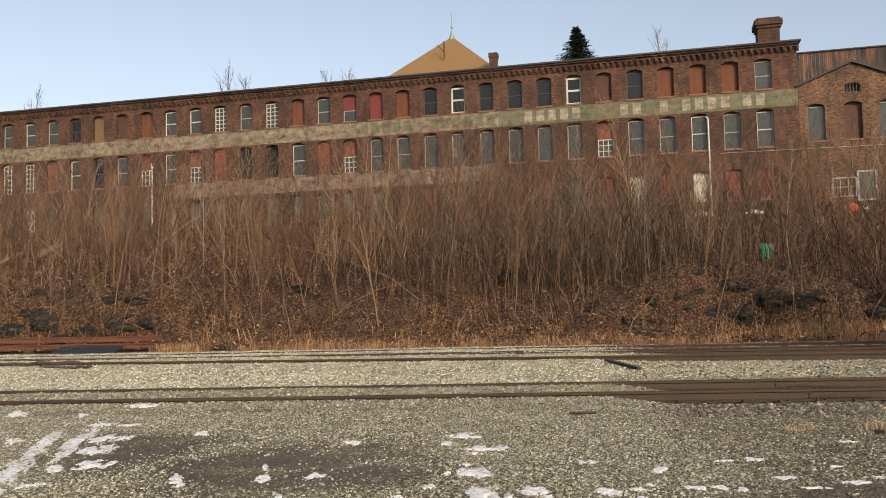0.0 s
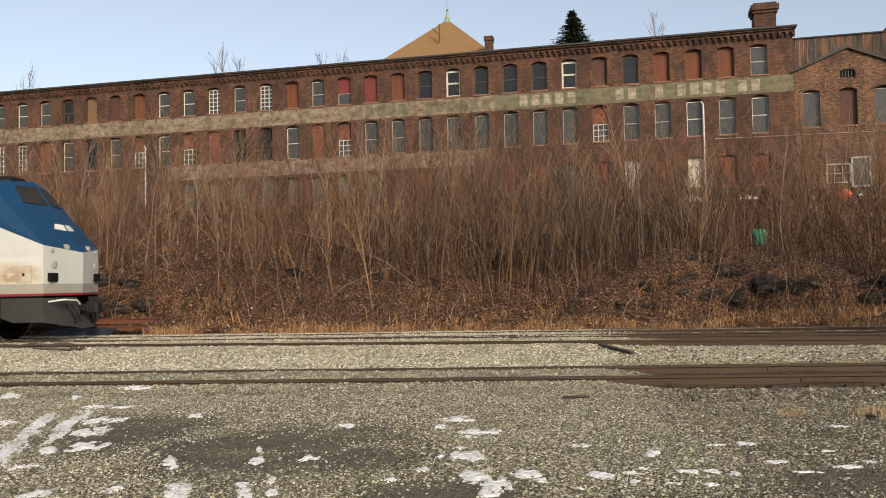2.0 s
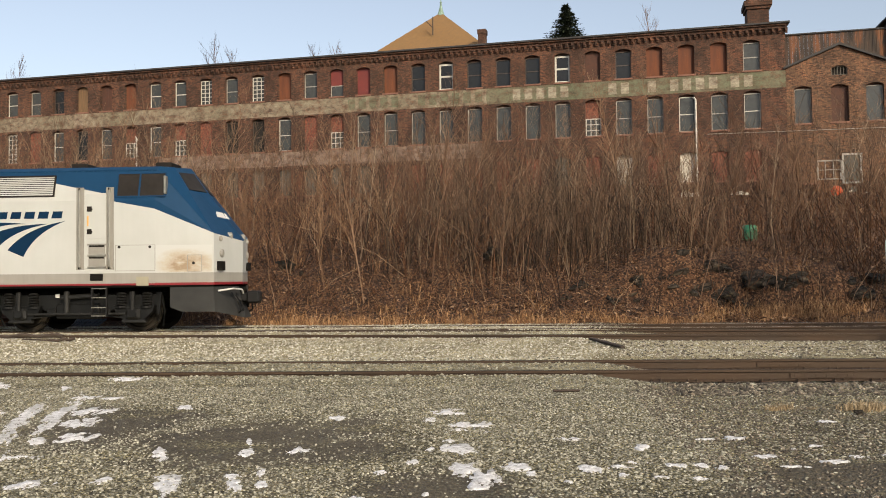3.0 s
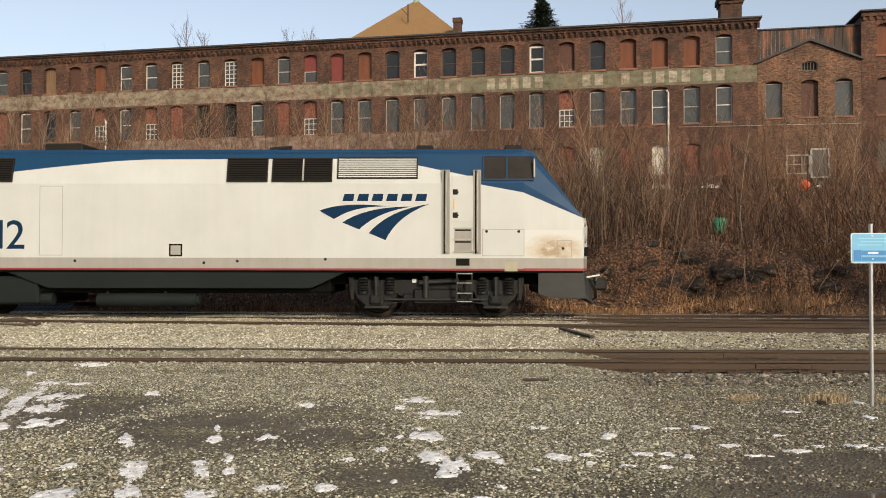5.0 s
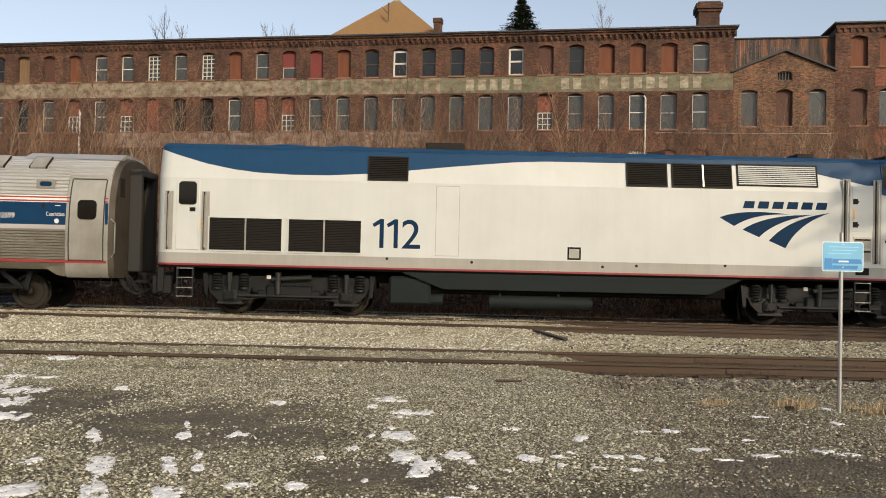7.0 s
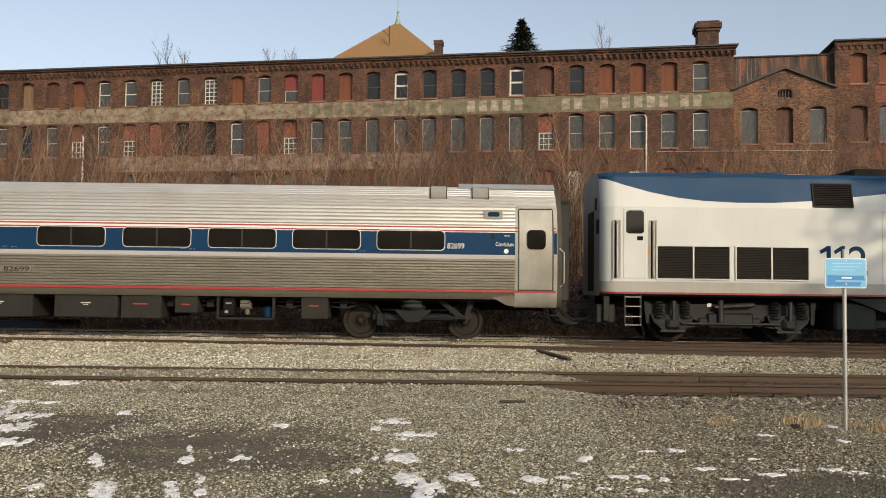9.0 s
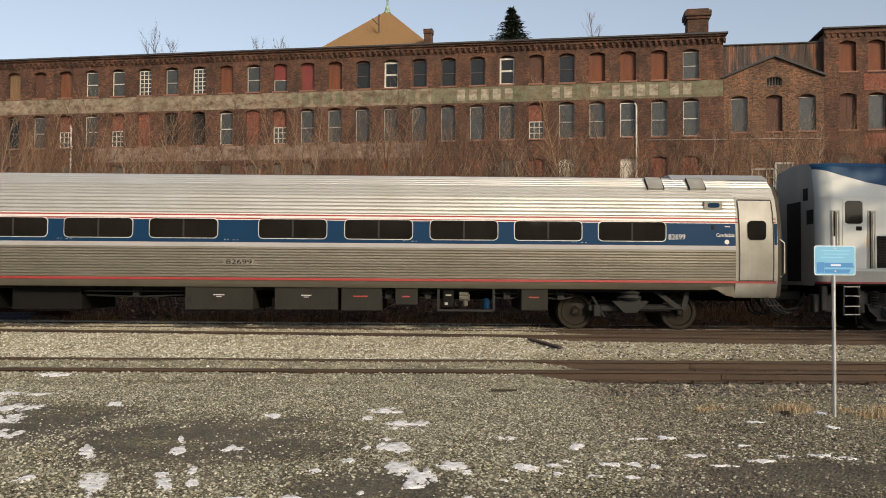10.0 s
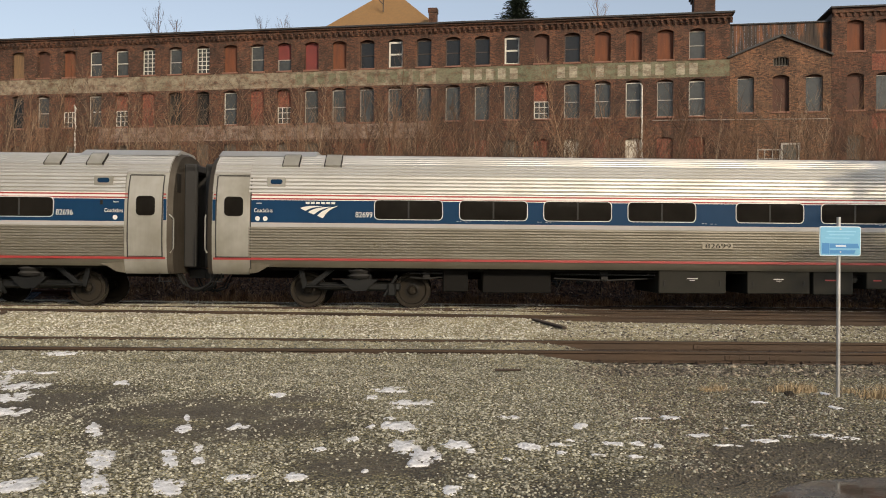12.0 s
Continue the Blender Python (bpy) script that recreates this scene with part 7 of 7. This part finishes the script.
def boulder(x, y, z, sx, sy, sz, seed):
    rnd = random.Random(seed)
    bm = bmesh.new()
    bmesh.ops.create_icosphere(bm, subdivisions=3, radius=1.0)
    planes = [(Vector((rnd.uniform(-1, 1), rnd.uniform(-1, 0.4), rnd.uniform(-0.5, 1))).normalized(), rnd.uniform(0.3, 0.72)) for _ in range(17)]
    for v in bm.verts:
        for nrm, d in planes:
            k = v.co.dot(nrm) - d
            if k > 0:
                v.co -= nrm * k
        v.co += Vector((noise.noise(v.co * 1.7 + Vector((seed, 0, 0))), noise.noise(v.co * 1.7 + Vector((0, seed, 0))), noise.noise(v.co * 2.5 + Vector((0, 0, seed))))) * 0.16
        crack = noise.cell(v.co * 3.1 + Vector((seed, 0, 0)))
        v.co *= 1.0 + 0.17 * (crack - 0.5)
        step = math.floor(v.co.z * 4.0 + 0.6 * noise.noise(v.co * 1.2 + Vector((0, seed, 3)))) / 4.0
        out_ = 1.0 + 0.16 * noise.noise((step * 5.3, seed * 1.7, 0.5))
        v.co = Vector((v.co.x * out_, v.co.y * out_, v.co.z * 0.45 + (step + 0.12) * 0.55))
        v.co = Vector((v.co.x * sx, v.co.y * sy, v.co.z * sz))
    me = bpy.data.meshes.new("boulder")
    bm.to_mesh(me)
    bm.free()
    me.materials.append(MAT["rock"])
    me.polygons.foreach_set("use_smooth", [False] * len(me.polygons))
    ob = part("boulder", me, None, m=pose(x, y, z, 0, rnd.uniform(-12, 12), rnd.uniform(-25, 25)))
    return tagged(ob, "weathered grey-brown rock jutting from the leafy bank", "boulder", "rocks in the bank")


rnd = random.Random(21)
for i, (x, y, z, s) in enumerate(((-17.6, 26.2, 1.1, 1.1), (-16.2, 25.9, 0.75, 1.0), (-15.0, 26.0, 0.9, 1.15), (-13.6, 25.8, 0.6, 0.9), (-12.5, 25.8, 0.75, 1.0), (-11.6, 25.9, 0.9, 0.7), (-13.2, 26.5, 1.5, 0.9), (-15.8, 26.7, 1.7, 0.9), (-18.9, 26.5, 1.0, 1.0),
                                  (3.6, 26.0, 0.8, 0.7), (4.7, 26.1, 1.1, 0.85), (5.6, 26.0, 1.0, 1.0), (6.5, 25.8, 0.75, 0.9), (7.3, 26.0, 1.2, 0.9), (6.2, 26.5, 1.6, 0.8), (8.6, 26.3, 1.2, 0.9), (9.8, 26.3, 1.1, 0.8), (11.0, 26.5, 1.2, 0.7), (2.2, 26.4, 1.0, 0.6), (-0.5, 29.0, 2.2, 0.5), (-7.5, 28.5, 1.9, 0.5))):
    boulder(x, y - 0.15, z, s * rnd.uniform(0.95, 1.35), s * 0.75, s * rnd.uniform(0.5, 0.75), i + 3)
    for k in range(2):
        q = s * rnd.uniform(0.3, 0.55)
        bx, by = x + rnd.uniform(-1.1, 1.1), y - rnd.uniform(0.1, 0.9)
        boulder(bx, by, max(height(bx, by), z + rnd.uniform(-0.7, 0.3) - 0.3), q * rnd.uniform(1.0, 1.6), q * 0.8, q * rnd.uniform(0.5, 0.8), 40 + 2 * i + k)

# ---------------- brush, saplings, grass, leaves ----------------
def bark(name, cols, by_object=0.6):
    m, n, l, bs = material(name)
    nt = m.node_tree
    oi = n.new("ShaderNodeObjectInfo")
    g = n.new("ShaderNodeNewGeometry")
    ad = n.new("ShaderNodeMath")
    ad.operation = "MULTIPLY_ADD"
    ad.inputs[1].default_value, ad.inputs[2].default_value = by_object, 0.0
    l.new(oi.outputs["Random"], ad.inputs[0])
    a2 = n.new("ShaderNodeMath")
    a2.operation = "MULTIPLY_ADD"
    a2.inputs[1].default_value = 1.0 - by_object
    l.new(g.outputs["Random Per Island"], a2.inputs[0])
    l.new(ad.outputs[0], a2.inputs[2])
    l.new(mix(nt, 1.0, ramp(nt, a2.outputs[0], cols), ramp(nt, noise_tex(nt, coords(nt), 6, 3), [(0.3, (0.7, 0.7, 0.7)), (0.7, (1.1, 1.1, 1.1))]), "MULTIPLY"), bs.inputs["Base Color"])
    bs.inputs["Roughness"].default_value = 0.9
    return m


MAT["bark"] = bark("sapling_bark", [(0.0, (0.03, 0.016, 0.009)), (0.4, (0.095, 0.05, 0.027)), (0.75, (0.2, 0.12, 0.07)), (1.0, (0.36, 0.27, 0.185))])
MAT["brush"] = bark("brush_twigs", [(0.0, (0.010, 0.0055, 0.0035)), (0.35, (0.048, 0.021, 0.009)), (0.7, (0.15, 0.062, 0.024)), (0.88, (0.24, 0.125, 0.06)), (1.0, (0.42, 0.31, 0.2))], 0.0)
MAT["whips"] = bark("grey_whips", [(0.0, (0.02, 0.013, 0.008)), (0.5, (0.09, 0.056, 0.032)), (1.0, (0.29, 0.2, 0.125))], 0.0)


def rod(V, Fc, pts, rs, n=3):
    """A thin tapering rod, appended to lists."""
    o = len(V)
    for i, p in enumerate(pts):
        d = (pts[min(i + 1, len(pts) - 1)] - pts[max(i - 1, 0)])
        d.normalize()
        a = d.cross(Vector((0.3, 1, 0.1))).normalized()
        b = d.cross(a)
        for k in range(n):
            w = 2 * math.pi * k / n
            V.append(p + (a * math.cos(w) + b * math.sin(w)) * rs[i])
    for i in range(len(pts) - 1):
        for k in range(n):
            Fc.append((o + i * n + k, o + i * n + (k + 1) % n, o + (i + 1) * n + (k + 1) % n, o + (i + 1) * n + k))


def sapling_parts(seed, h, r0, branches, spread_=0.3, subs=3):
    rnd = random.Random(seed)
    V, Fc, V2, F2 = [], [], [], []
    lean = Vector((rnd.uniform(-0.16, 0.16), rnd.uniform(-0.1, 0.1), 0))
    stem = [Vector((0, 0, -0.15))]
    for i in range(1, 8):
        t = i / 7
        stem.append(Vector((lean.x * h * t * t + rnd.uniform(-0.03, 0.03) * h * 0.3, lean.y * h * t * t + rnd.uniform(-0.03, 0.03) * h * 0.3, h * t)))
    rod(V, Fc, stem, [r0 * (1 - 0.88 * i / 7) for i in range(8)], 5)
    for b in range(branches):
        t = rnd.uniform(0.22, 0.97)
        i = min(6, int(t * 7))
        p = stem[i].lerp(stem[i + 1], t * 7 - i)
        a = rnd.uniform(0, 6.28)
        L = h * spread_ * (1.1 - t) * rnd.uniform(0.6, 1.25) + 0.25
        d = Vector((math.cos(a) * 0.6, math.sin(a) * 0.6, rnd.uniform(0.65, 1.25))).normalized()
        pts = [p]
        for k in range(3):
            d = (d + Vector((rnd.uniform(-0.2, 0.2), rnd.uniform(-0.2, 0.2), 0.13))).normalized()
            pts.append(pts[-1] + d * L / 3)
        rb = r0 * (1 - 0.85 * t) * 0.5 + 0.003
        rod(V2, F2, pts, [rb, rb * 0.75, rb * 0.5, 0.0025])
        for s in range(subs):
            q = pts[1 + s % 2].lerp(pts[2 + s % 2], rnd.random())
            e = (d + Vector((rnd.uniform(-0.8, 0.8), rnd.uniform(-0.8, 0.8), rnd.uniform(-0.1, 0.6)))).normalized()
            f = q + e * L * rnd.uniform(0.2, 0.45)
            rod(V2, F2, [q, f], [max(0.004, rb * 0.45), 0.0022])
    return (V, Fc), (V2, F2)


def to_mesh(name, data, mat):
    me = bpy.data.meshes.new(name)
    me.from_pydata([tuple(v) for v in data[0]], [], data[1])
    me.materials.append(mat)
    return me


PROTO = []
for k, (h, r, b) in enumerate(((4.6, 0.021, 26), (3.6, 0.016, 22), (5.4, 0.026, 30), (3.0, 0.013, 18), (4.2, 0.019, 16), (6.6, 0.032, 36))):
    st, br = sapling_parts(100 + k, h, r, b)
    PROTO.append((to_mesh("stem", st, MAT["bark"]), to_mesh("crown", br, MAT["bark"]), h))


MAT["pale_bark"] = bark("pale_bark", [(0.0, (0.14, 0.095, 0.06)), (1.0, (0.31, 0.24, 0.165))])
PALE = []
for k, (h, r, b) in enumerate(((4.2, 0.016, 14), (4.8, 0.018, 16), (5.6, 0.021, 18))):
    st, br = sapling_parts(300 + k, h, r, b, 0.26)
    PALE.append((to_mesh("stem", st, MAT["pale_bark"]), to_mesh("crown", br, MAT["pale_bark"]), h))


def sapling(x, y, k, scale, turn, label="bare slender sapling on the leafy bank", kinds=PROTO):
    ob = thing("sapling", label, "sapling", pose(x, y, height(x, y), 9 * math.sin(7.1 * x), 9 * math.sin(5.3 * y + x), turn) @ Matrix.Diagonal((scale, scale, scale, 1)), "bare saplings on the bank")
    part("stem", kinds[k][0], None, ob)
    part("crown", kinds[k][1], None, ob)


rnd = random.Random(77)
for i in range(260):
    y = 25.2 + 26 * rnd.random() ** 1.15
    x = rnd.uniform(-0.68 * y - 1, 0.60 * y + 2)
    k = rnd.choice([0, 1, 1, 3, 3, 4, 0, 2, 1, 5])
    sapling(x, y, k, rnd.uniform(0.7, 1.15), rnd.uniform(0, 360))
for x, y, k, s in ((1.9, 30.0, 0, 1.0), (2.0, 30.2, 4, 0.9), (-13.2, 27.5, 4, 0.7), (-9.5, 30, 2, 0.9), (9.5, 31, 5, 0.85), (12.5, 33, 5, 0.9), (-18, 33, 5, 0.95), (-20, 36, 5, 1.0), (-16, 38, 5, 1.0), (14.5, 38, 5, 0.95), (18, 42, 5, 0.95), (-6, 33, 2, 0.9)):
    sapling(x, y, k % 3, s, 40 * k + 13 * x, "tall pale bare sapling on the leafy bank", PALE)
for i in range(18):
    y = rnd.uniform(25.5, 40)
    sapling(rnd.uniform(-0.62 * y, 0.55 * y), y, i % 3, rnd.uniform(0.6, 1.0), 50 * i, "tall pale bare sapling on the leafy bank", PALE)


def thicket(name, label, n, place, hts, rads, mat, seed, twigs=3, lean=0.15):
    rnd = random.Random(seed)
    V, Fc = [], []
    for i in range(n):
        x, y = place(rnd)
        h = rnd.uniform(*hts)
        p = Vector((x, y, height(x, y) - 0.1))
        lx, ly = rnd.gauss(0, lean), rnd.gauss(0, lean * 0.8)
        if rnd.random() < 0.12:
            lx *= 1.9
        pts = [p, p + Vector((lx * h * 0.25, ly * h * 0.25, h * 0.4)), p + Vector((lx * h * 0.7 + rnd.gauss(0, 0.06), ly * h * 0.7, h * 0.75)), p + Vector((lx * h * 1.2 + rnd.gauss(0, 0.1), ly * h, h))]
        r = rnd.uniform(*rads)
        rod(V, Fc, pts, [r, r * 0.8, r * 0.5, 0.002])
        for t in range(twigs):
            q = pts[1 + t % 2].lerp(pts[2 + t % 2], rnd.random())
            L = h * rnd.uniform(0.15, 0.38)
            a = rnd.uniform(0, 6.28)
            f = q + Vector((math.cos(a) * 0.5, math.sin(a) * 0.5, rnd.uniform(0.4, 1.0))) * L
            rod(V, Fc, [q, f], [r * 0.5, 0.002])
    me = to_mesh(name, (V, Fc), mat)
    return tagged(new(name, me), label, "brush", kind="stuff")


def all_bank(rnd):
    y = 24.6 + 27 * rnd.random() ** 1.3
    return rnd.uniform(-0.68 * y - 1, 0.62 * y + 2), y


def clumped(rnd):
    while True:
        x, y = all_bank(rnd)
        if noise.noise((x * 0.22, y * 0.22, 4)) + rnd.uniform(-0.25, 0.25) > 0.0 and rockiness(x, y) < rnd.random():
            return x, y


def middle(rnd):
    y = rnd.uniform(27, 34)
    return rnd.gauss(1.5, 3.4), y


def top_edge(rnd):
    y = rnd.uniform(44, 55)
    return rnd.uniform(-0.66 * y, 0.58 * y), y


thicket("brush", "dense red-brown bare brush covering the bank", 2300, clumped, (0.8, 2.9), (0.009, 0.019), MAT["brush"], 5, 5, 0.42)
thicket("low_brush", "low tangled brown brush on the bank", 4200, all_bank, (0.3, 1.3), (0.007, 0.014), MAT["brush"], 6, 3, 0.6)
thicket("grey_whips", "dense stand of straight grey-brown whips", 620, middle, (1.4, 3.9), (0.012, 0.022), MAT["whips"], 7, 4, 0.2)
thicket("upper_brush", "tall bare brush below the mill wall", 680, top_edge, (1.6, 6.2), (0.010, 0.021), MAT["whips"], 8, 9, 0.26)


def blades(name, label, cat, tufts, per, hts, mat, seed):
    rnd = random.Random(seed)
    V, Fc = [], []
    for x, y, k in tufts:
        for j in range(per):
            bx, by = x + rnd.gauss(0, 0.14 * k), y + rnd.gauss(0, 0.12 * k)
            h = rnd.uniform(*hts) * k
            a, w = rnd.uniform(0, 6.28), 0.002 + 0.0035 * k
            z = height(bx, by) - 0.02
            dx, dy = math.cos(a), math.sin(a)
            lean = rnd.uniform(0.1, 0.9)
            ox, oy = rnd.gauss(0, 0.4), rnd.gauss(0, 0.4)
            b = len(V)
            V += [(bx - dx * w, by - dy * w, z), (bx + dx * w, by + dy * w, z), (bx + ox * h * 0.4 + dx * w * 0.7, by + oy * h * 0.4 + dy * w * 0.7, z + h * 0.65), (bx + ox * h * 0.4 - dx * w * 0.7, by + oy * h * 0.4 - dy * w * 0.7, z + h * 0.65), (bx + ox * h * (0.6 + lean), by + oy * h * (0.6 + lean), z + h * (1.05 - 0.45 * lean))]
            Fc += [(b, b + 1, b + 2, b + 3), (b + 3, b + 2, b + 4)]
    me = to_mesh(name, (V, Fc), mat)
    return tagged(new(name, me), label, cat, kind="stuff")


MAT["straw"] = bark("dry_grass", [(0.0, (0.08, 0.04, 0.018)), (0.5, (0.26, 0.132, 0.057)), (1.0, (0.52, 0.33, 0.17))], 0.0)
MAT["straw_pale"] = bark("pale_dry_grass", [(0.0, (0.189, 0.135, 0.074)), (0.5, (0.365, 0.277, 0.162)), (1.0, (0.567, 0.459, 0.297))], 0.0)
rnd = random.Random(31)
edge = [(rnd.uniform(-19, 17), 23.15 + abs(rnd.gauss(0, 0.9)), rnd.uniform(0.6, 1.5)) for _ in range(430)] + [(rnd.gauss(8.6, 1.3), 24.3 + abs(rnd.gauss(0, 0.5)), rnd.uniform(1.3, 2.1)) for _ in range(60)]
blades("bank_grass", "dry orange-brown grass at the foot of the bank", "grass", [e for e in edge if (e[0] > -10.5 or e[1] > 25.0) and noise.noise((e[0] * 0.5, e[1], 8)) > -0.22], 60, (0.03, 0.27), MAT["straw"], 11)
slope = []
for _ in range(600):
    slope.append((*all_bank(rnd), rnd.uniform(0.5, 1.3)))
blades("slope_grass", "sparse dry grass on the bank", "grass", slope, 12, (0.25, 0.6), MAT["straw"], 12)
near_t = [(3.78, 9.5, 0.55), (3.9, 9.55, 0.5), (3.66, 9.55, 0.4), (4.02, 9.6, 0.35), (3.0, 9.55, 0.4), (2.85, 9.5, 0.3), (4.55, 9.15, 0.6), (4.75, 9.2, 0.6), (4.95, 9.3, 0.6), (4.4, 9.5, 0.35), (3.3, 9.6, 0.2), (5.2, 9.0, 0.6), (4.6, 8.7, 0.3), (5.6, 9.6, 0.5)]
blades("yard_grass", "pale dry grass tufts beside the sign", "grass", near_t, 170, (0.05, 0.33), MAT["straw_pale"], 13)
boulder(3.64, 9.2, height(3.64, 9.2) + 0.02, 0.09, 0.07, 0.06, 99)

# fallen leaves
rnd = random.Random(41)
V, Fc = [], []
for i in range(46000):
    x, y = all_bank(rnd)
    y = max(23.6, y - 0.8)
    if rockiness(x, y) > 0.35 and y < 27.2 and rnd.random() < 0.8:
        continue
    s = rnd.uniform(0.03, 0.075)
    a, t1, t2 = rnd.uniform(0, 6.28), rnd.uniform(-0.6, 0.6), rnd.uniform(-0.6, 0.6)
    z = height(x, y) + 0.02 + rnd.random() * 0.06
    b = len(V)
    for px, py in ((-1, 0), (0, -0.6), (1.1, 0), (0, 0.6)):
        qx, qy = px * math.cos(a) - py * math.sin(a), px * math.sin(a) + py * math.cos(a)
        V.append((x + qx * s, y + qy * s, z + (qx * t1 + qy * t2 + 0.3 * abs(py)) * s + 0.5 * s))
    Fc += [(b, b + 1, b + 2), (b, b + 2, b + 3)]
MAT["leaves"] = bark("fallen_leaves", [(0.0, (0.035, 0.017, 0.009)), (0.45, (0.11, 0.053, 0.026)), (0.8, (0.21, 0.112, 0.055)), (1.0, (0.44, 0.30, 0.19))], 0.0)
tagged(new("fallen_leaves", to_mesh("fallen_leaves", (V, Fc), MAT["leaves"])), "brown fallen leaves strewn over the bank", "leaves", kind="stuff")

# ---------------- trees behind the mill, and beside the yard ----------------
def bare_tree(x, y, z, h, seed, label):
    st, br = sapling_parts(seed, h, h * 0.008, 60, 0.36, 9)
    ob = thing("bare_tree", label, "tree", pose(x, y, z))
    part("trunk", to_mesh("trunk", st, MAT["bark"]), None, ob)
    part("crown", to_mesh("crown", br, MAT["bark"]), None, ob)


for w, bk, h in ((-24.2, 7, 17.8), (-23.2, 8, 17.2), (-11.0, 9, 16.8), (-48, 7, 17.0), (17.5, 30, 24.0), (-13.0, 8, 16.4)):
    p = MILL @ Vector((w, bk + 6, 0))
    bare_tree(p.x, p.y, 6.7, h, int(100 + w), "bare tree top showing above the mill roof")

m, n_, l_, bs = material("spruce_needles")
nt = m.node_tree
g = n_.new("ShaderNodeNewGeometry")
l_.new(ramp(nt, g.outputs["Random Per Island"], [(0.0, (0.012, 0.02, 0.011)), (0.6, (0.025, 0.04, 0.018)), (1.0, (0.05, 0.065, 0.03))]), bs.inputs["Base Color"])
bs.inputs["Roughness"].default_value = 0.8
MAT["needles"] = m


def spruce(x, y, z, h, w0, seed, n=700, label="dark green spruce standing behind the mill"):
    rnd = random.Random(seed)
    ob = thing("spruce_tree", label, "tree", pose(x, y, z))
    part("trunk", Shape().tube([(0, 0, 0), (0, 0, h * 0.97)], [0.25, 0.03], 8), MAT["log"], ob)
    V, Fc = [], []
    for i in range(n):
        t = rnd.random() ** 0.75
        zz = h - 9.0 * t
        R = (0.15 + w0 * t) * rnd.uniform(0.55, 1.12)
        a = rnd.uniform(0, 6.28)
        for s in range(9):
            k = (s + rnd.random()) / 9
            px, py, pz = math.cos(a) * R * k, math.sin(a) * R * k, zz - 0.28 * R * k + 0.12 * R * k * k
            L = 0.32 + 0.2 * (1 - k)
            for q in range(2):
                d = Vector((math.cos(a) + rnd.gauss(0, 0.6), math.sin(a) + rnd.gauss(0, 0.6), rnd.gauss(-0.1, 0.3))).normalized() * L
                u = Vector((-d.y, d.x, rnd.gauss(0, 0.1))).normalized() * 0.07
                b = len(V)
                V += [(px - u.x, py - u.y, pz - u.z), (px + u.x, py + u.y, pz + u.z), (px + d.x, py + d.y, pz + d.z)]
                Fc.append((b, b + 1, b + 2))
    part("crown", to_mesh("crown", (V, Fc), MAT["needles"]), None, ob)


p = MILL @ Vector((7.9, 25, 0))
spruce(p.x, p.y, 7.0, 21.8, 6.2, 3, 1000)
# evergreens at the yard's edge, beyond the view, that throw broken shade
for x, y, h, s in ((18.6, 5.0, 15.9, 51), (23.5, 3.0, 18.4, 52)):
    spruce(x + 0.8, y, -0.15, h, 4.6, s, 150, "evergreen tree at the edge of the yard")


# unseen wooded ridge, added to close the place behind and darken window reflections
m, n_, l_, bs = material("far_bare_woods")
nt = m.node_tree
l_.new(ramp(nt, noise_tex(nt, coords(nt, (1, 1, 0.4)), 0.9, 6, 0.7), [(0.3, (0.012, 0.010, 0.007)), (0.7, (0.07, 0.055, 0.04))]), bs.inputs["Base Color"])
bs.inputs["Roughness"].default_value = 0.95
S = Shape()
for i in range(121):
    w = radians(95 + 170 * i / 120)
    r = 95 + 8 * noise.noise((i * 0.11, 2, 0))
    px, py = r * math.sin(w), r * math.cos(w)
    top = 10.5 + 3.0 * noise.noise((i * 0.13, 0, 0)) + 1.6 * noise.noise((i * 0.9, 5, 0))
    S.v += [(px, py, -1.0), (px, py, top), (px * 1.12, py * 1.12, top - 1), (px * 1.12, py * 1.12, -1.0)]
for i in range(120):
    for k in range(3):
        S.f.append((4 * i + k, 4 * i + k + 1, 4 * i + k + 5, 4 * i + k + 4))
        S.m.append(0)
tagged(part("backdrop", S, m, fix=False), "low ridge of bare brown woods behind the yard", "woods", kind="structure")


# ---------------- movement ----------------
def motions():
    """The train rolls in from the left, slowly gathering speed, its wheels turning with it."""
    run = [(0.0, -30.05), (0.5, -27.98), (1.0, -25.88), (1.5, -23.72), (2.0, -21.52), (2.5, -19.29), (3.0, -17.02), (3.6, -14.22), (4.2, -11.36), (4.8, -8.46), (5.0, -7.48), (5.5, -5.03), (6.0, -2.54),
           (6.5, 0.0), (7.0, 2.57), (7.5, 5.17), (8.0, 7.78), (8.5, 10.42), (9.0, 13.09), (9.5, 15.8), (10.0, 18.54), (10.5, 21.29), (11.0, 24.06), (11.5, 26.86), (12.0, 29.70)]
    ca, sa = math.cos(radians(FAR_A)), math.sin(radians(FAR_A))

    def at(u):
        return pose(u * ca, FAR_C + u * sa, FAR_Z, 0, 0, FAR_A)

    walk(loco, [(t, at(s - 9.70)) for t, s in run])
    walk(coach_a, [(t, at(s - 9.70 - 0.95)) for t, s in run])
    walk(coach_b, [(t, at(s - 9.70 - 0.95 - 25.69)) for t, s in run])
    ts = [round(0.1 * i, 1) for i in range(121)]
    for wheels in (LOCO_WHEELS, wheels_a, wheels_b):
        for ob in wheels:
            c = ob.matrix_basis.translation.copy()
            walk(ob, [(t, pose(c.x, c.y, c.z, 0, math.degrees(lerp(run, t) / c.z), 0)) for t in ts])


motions()
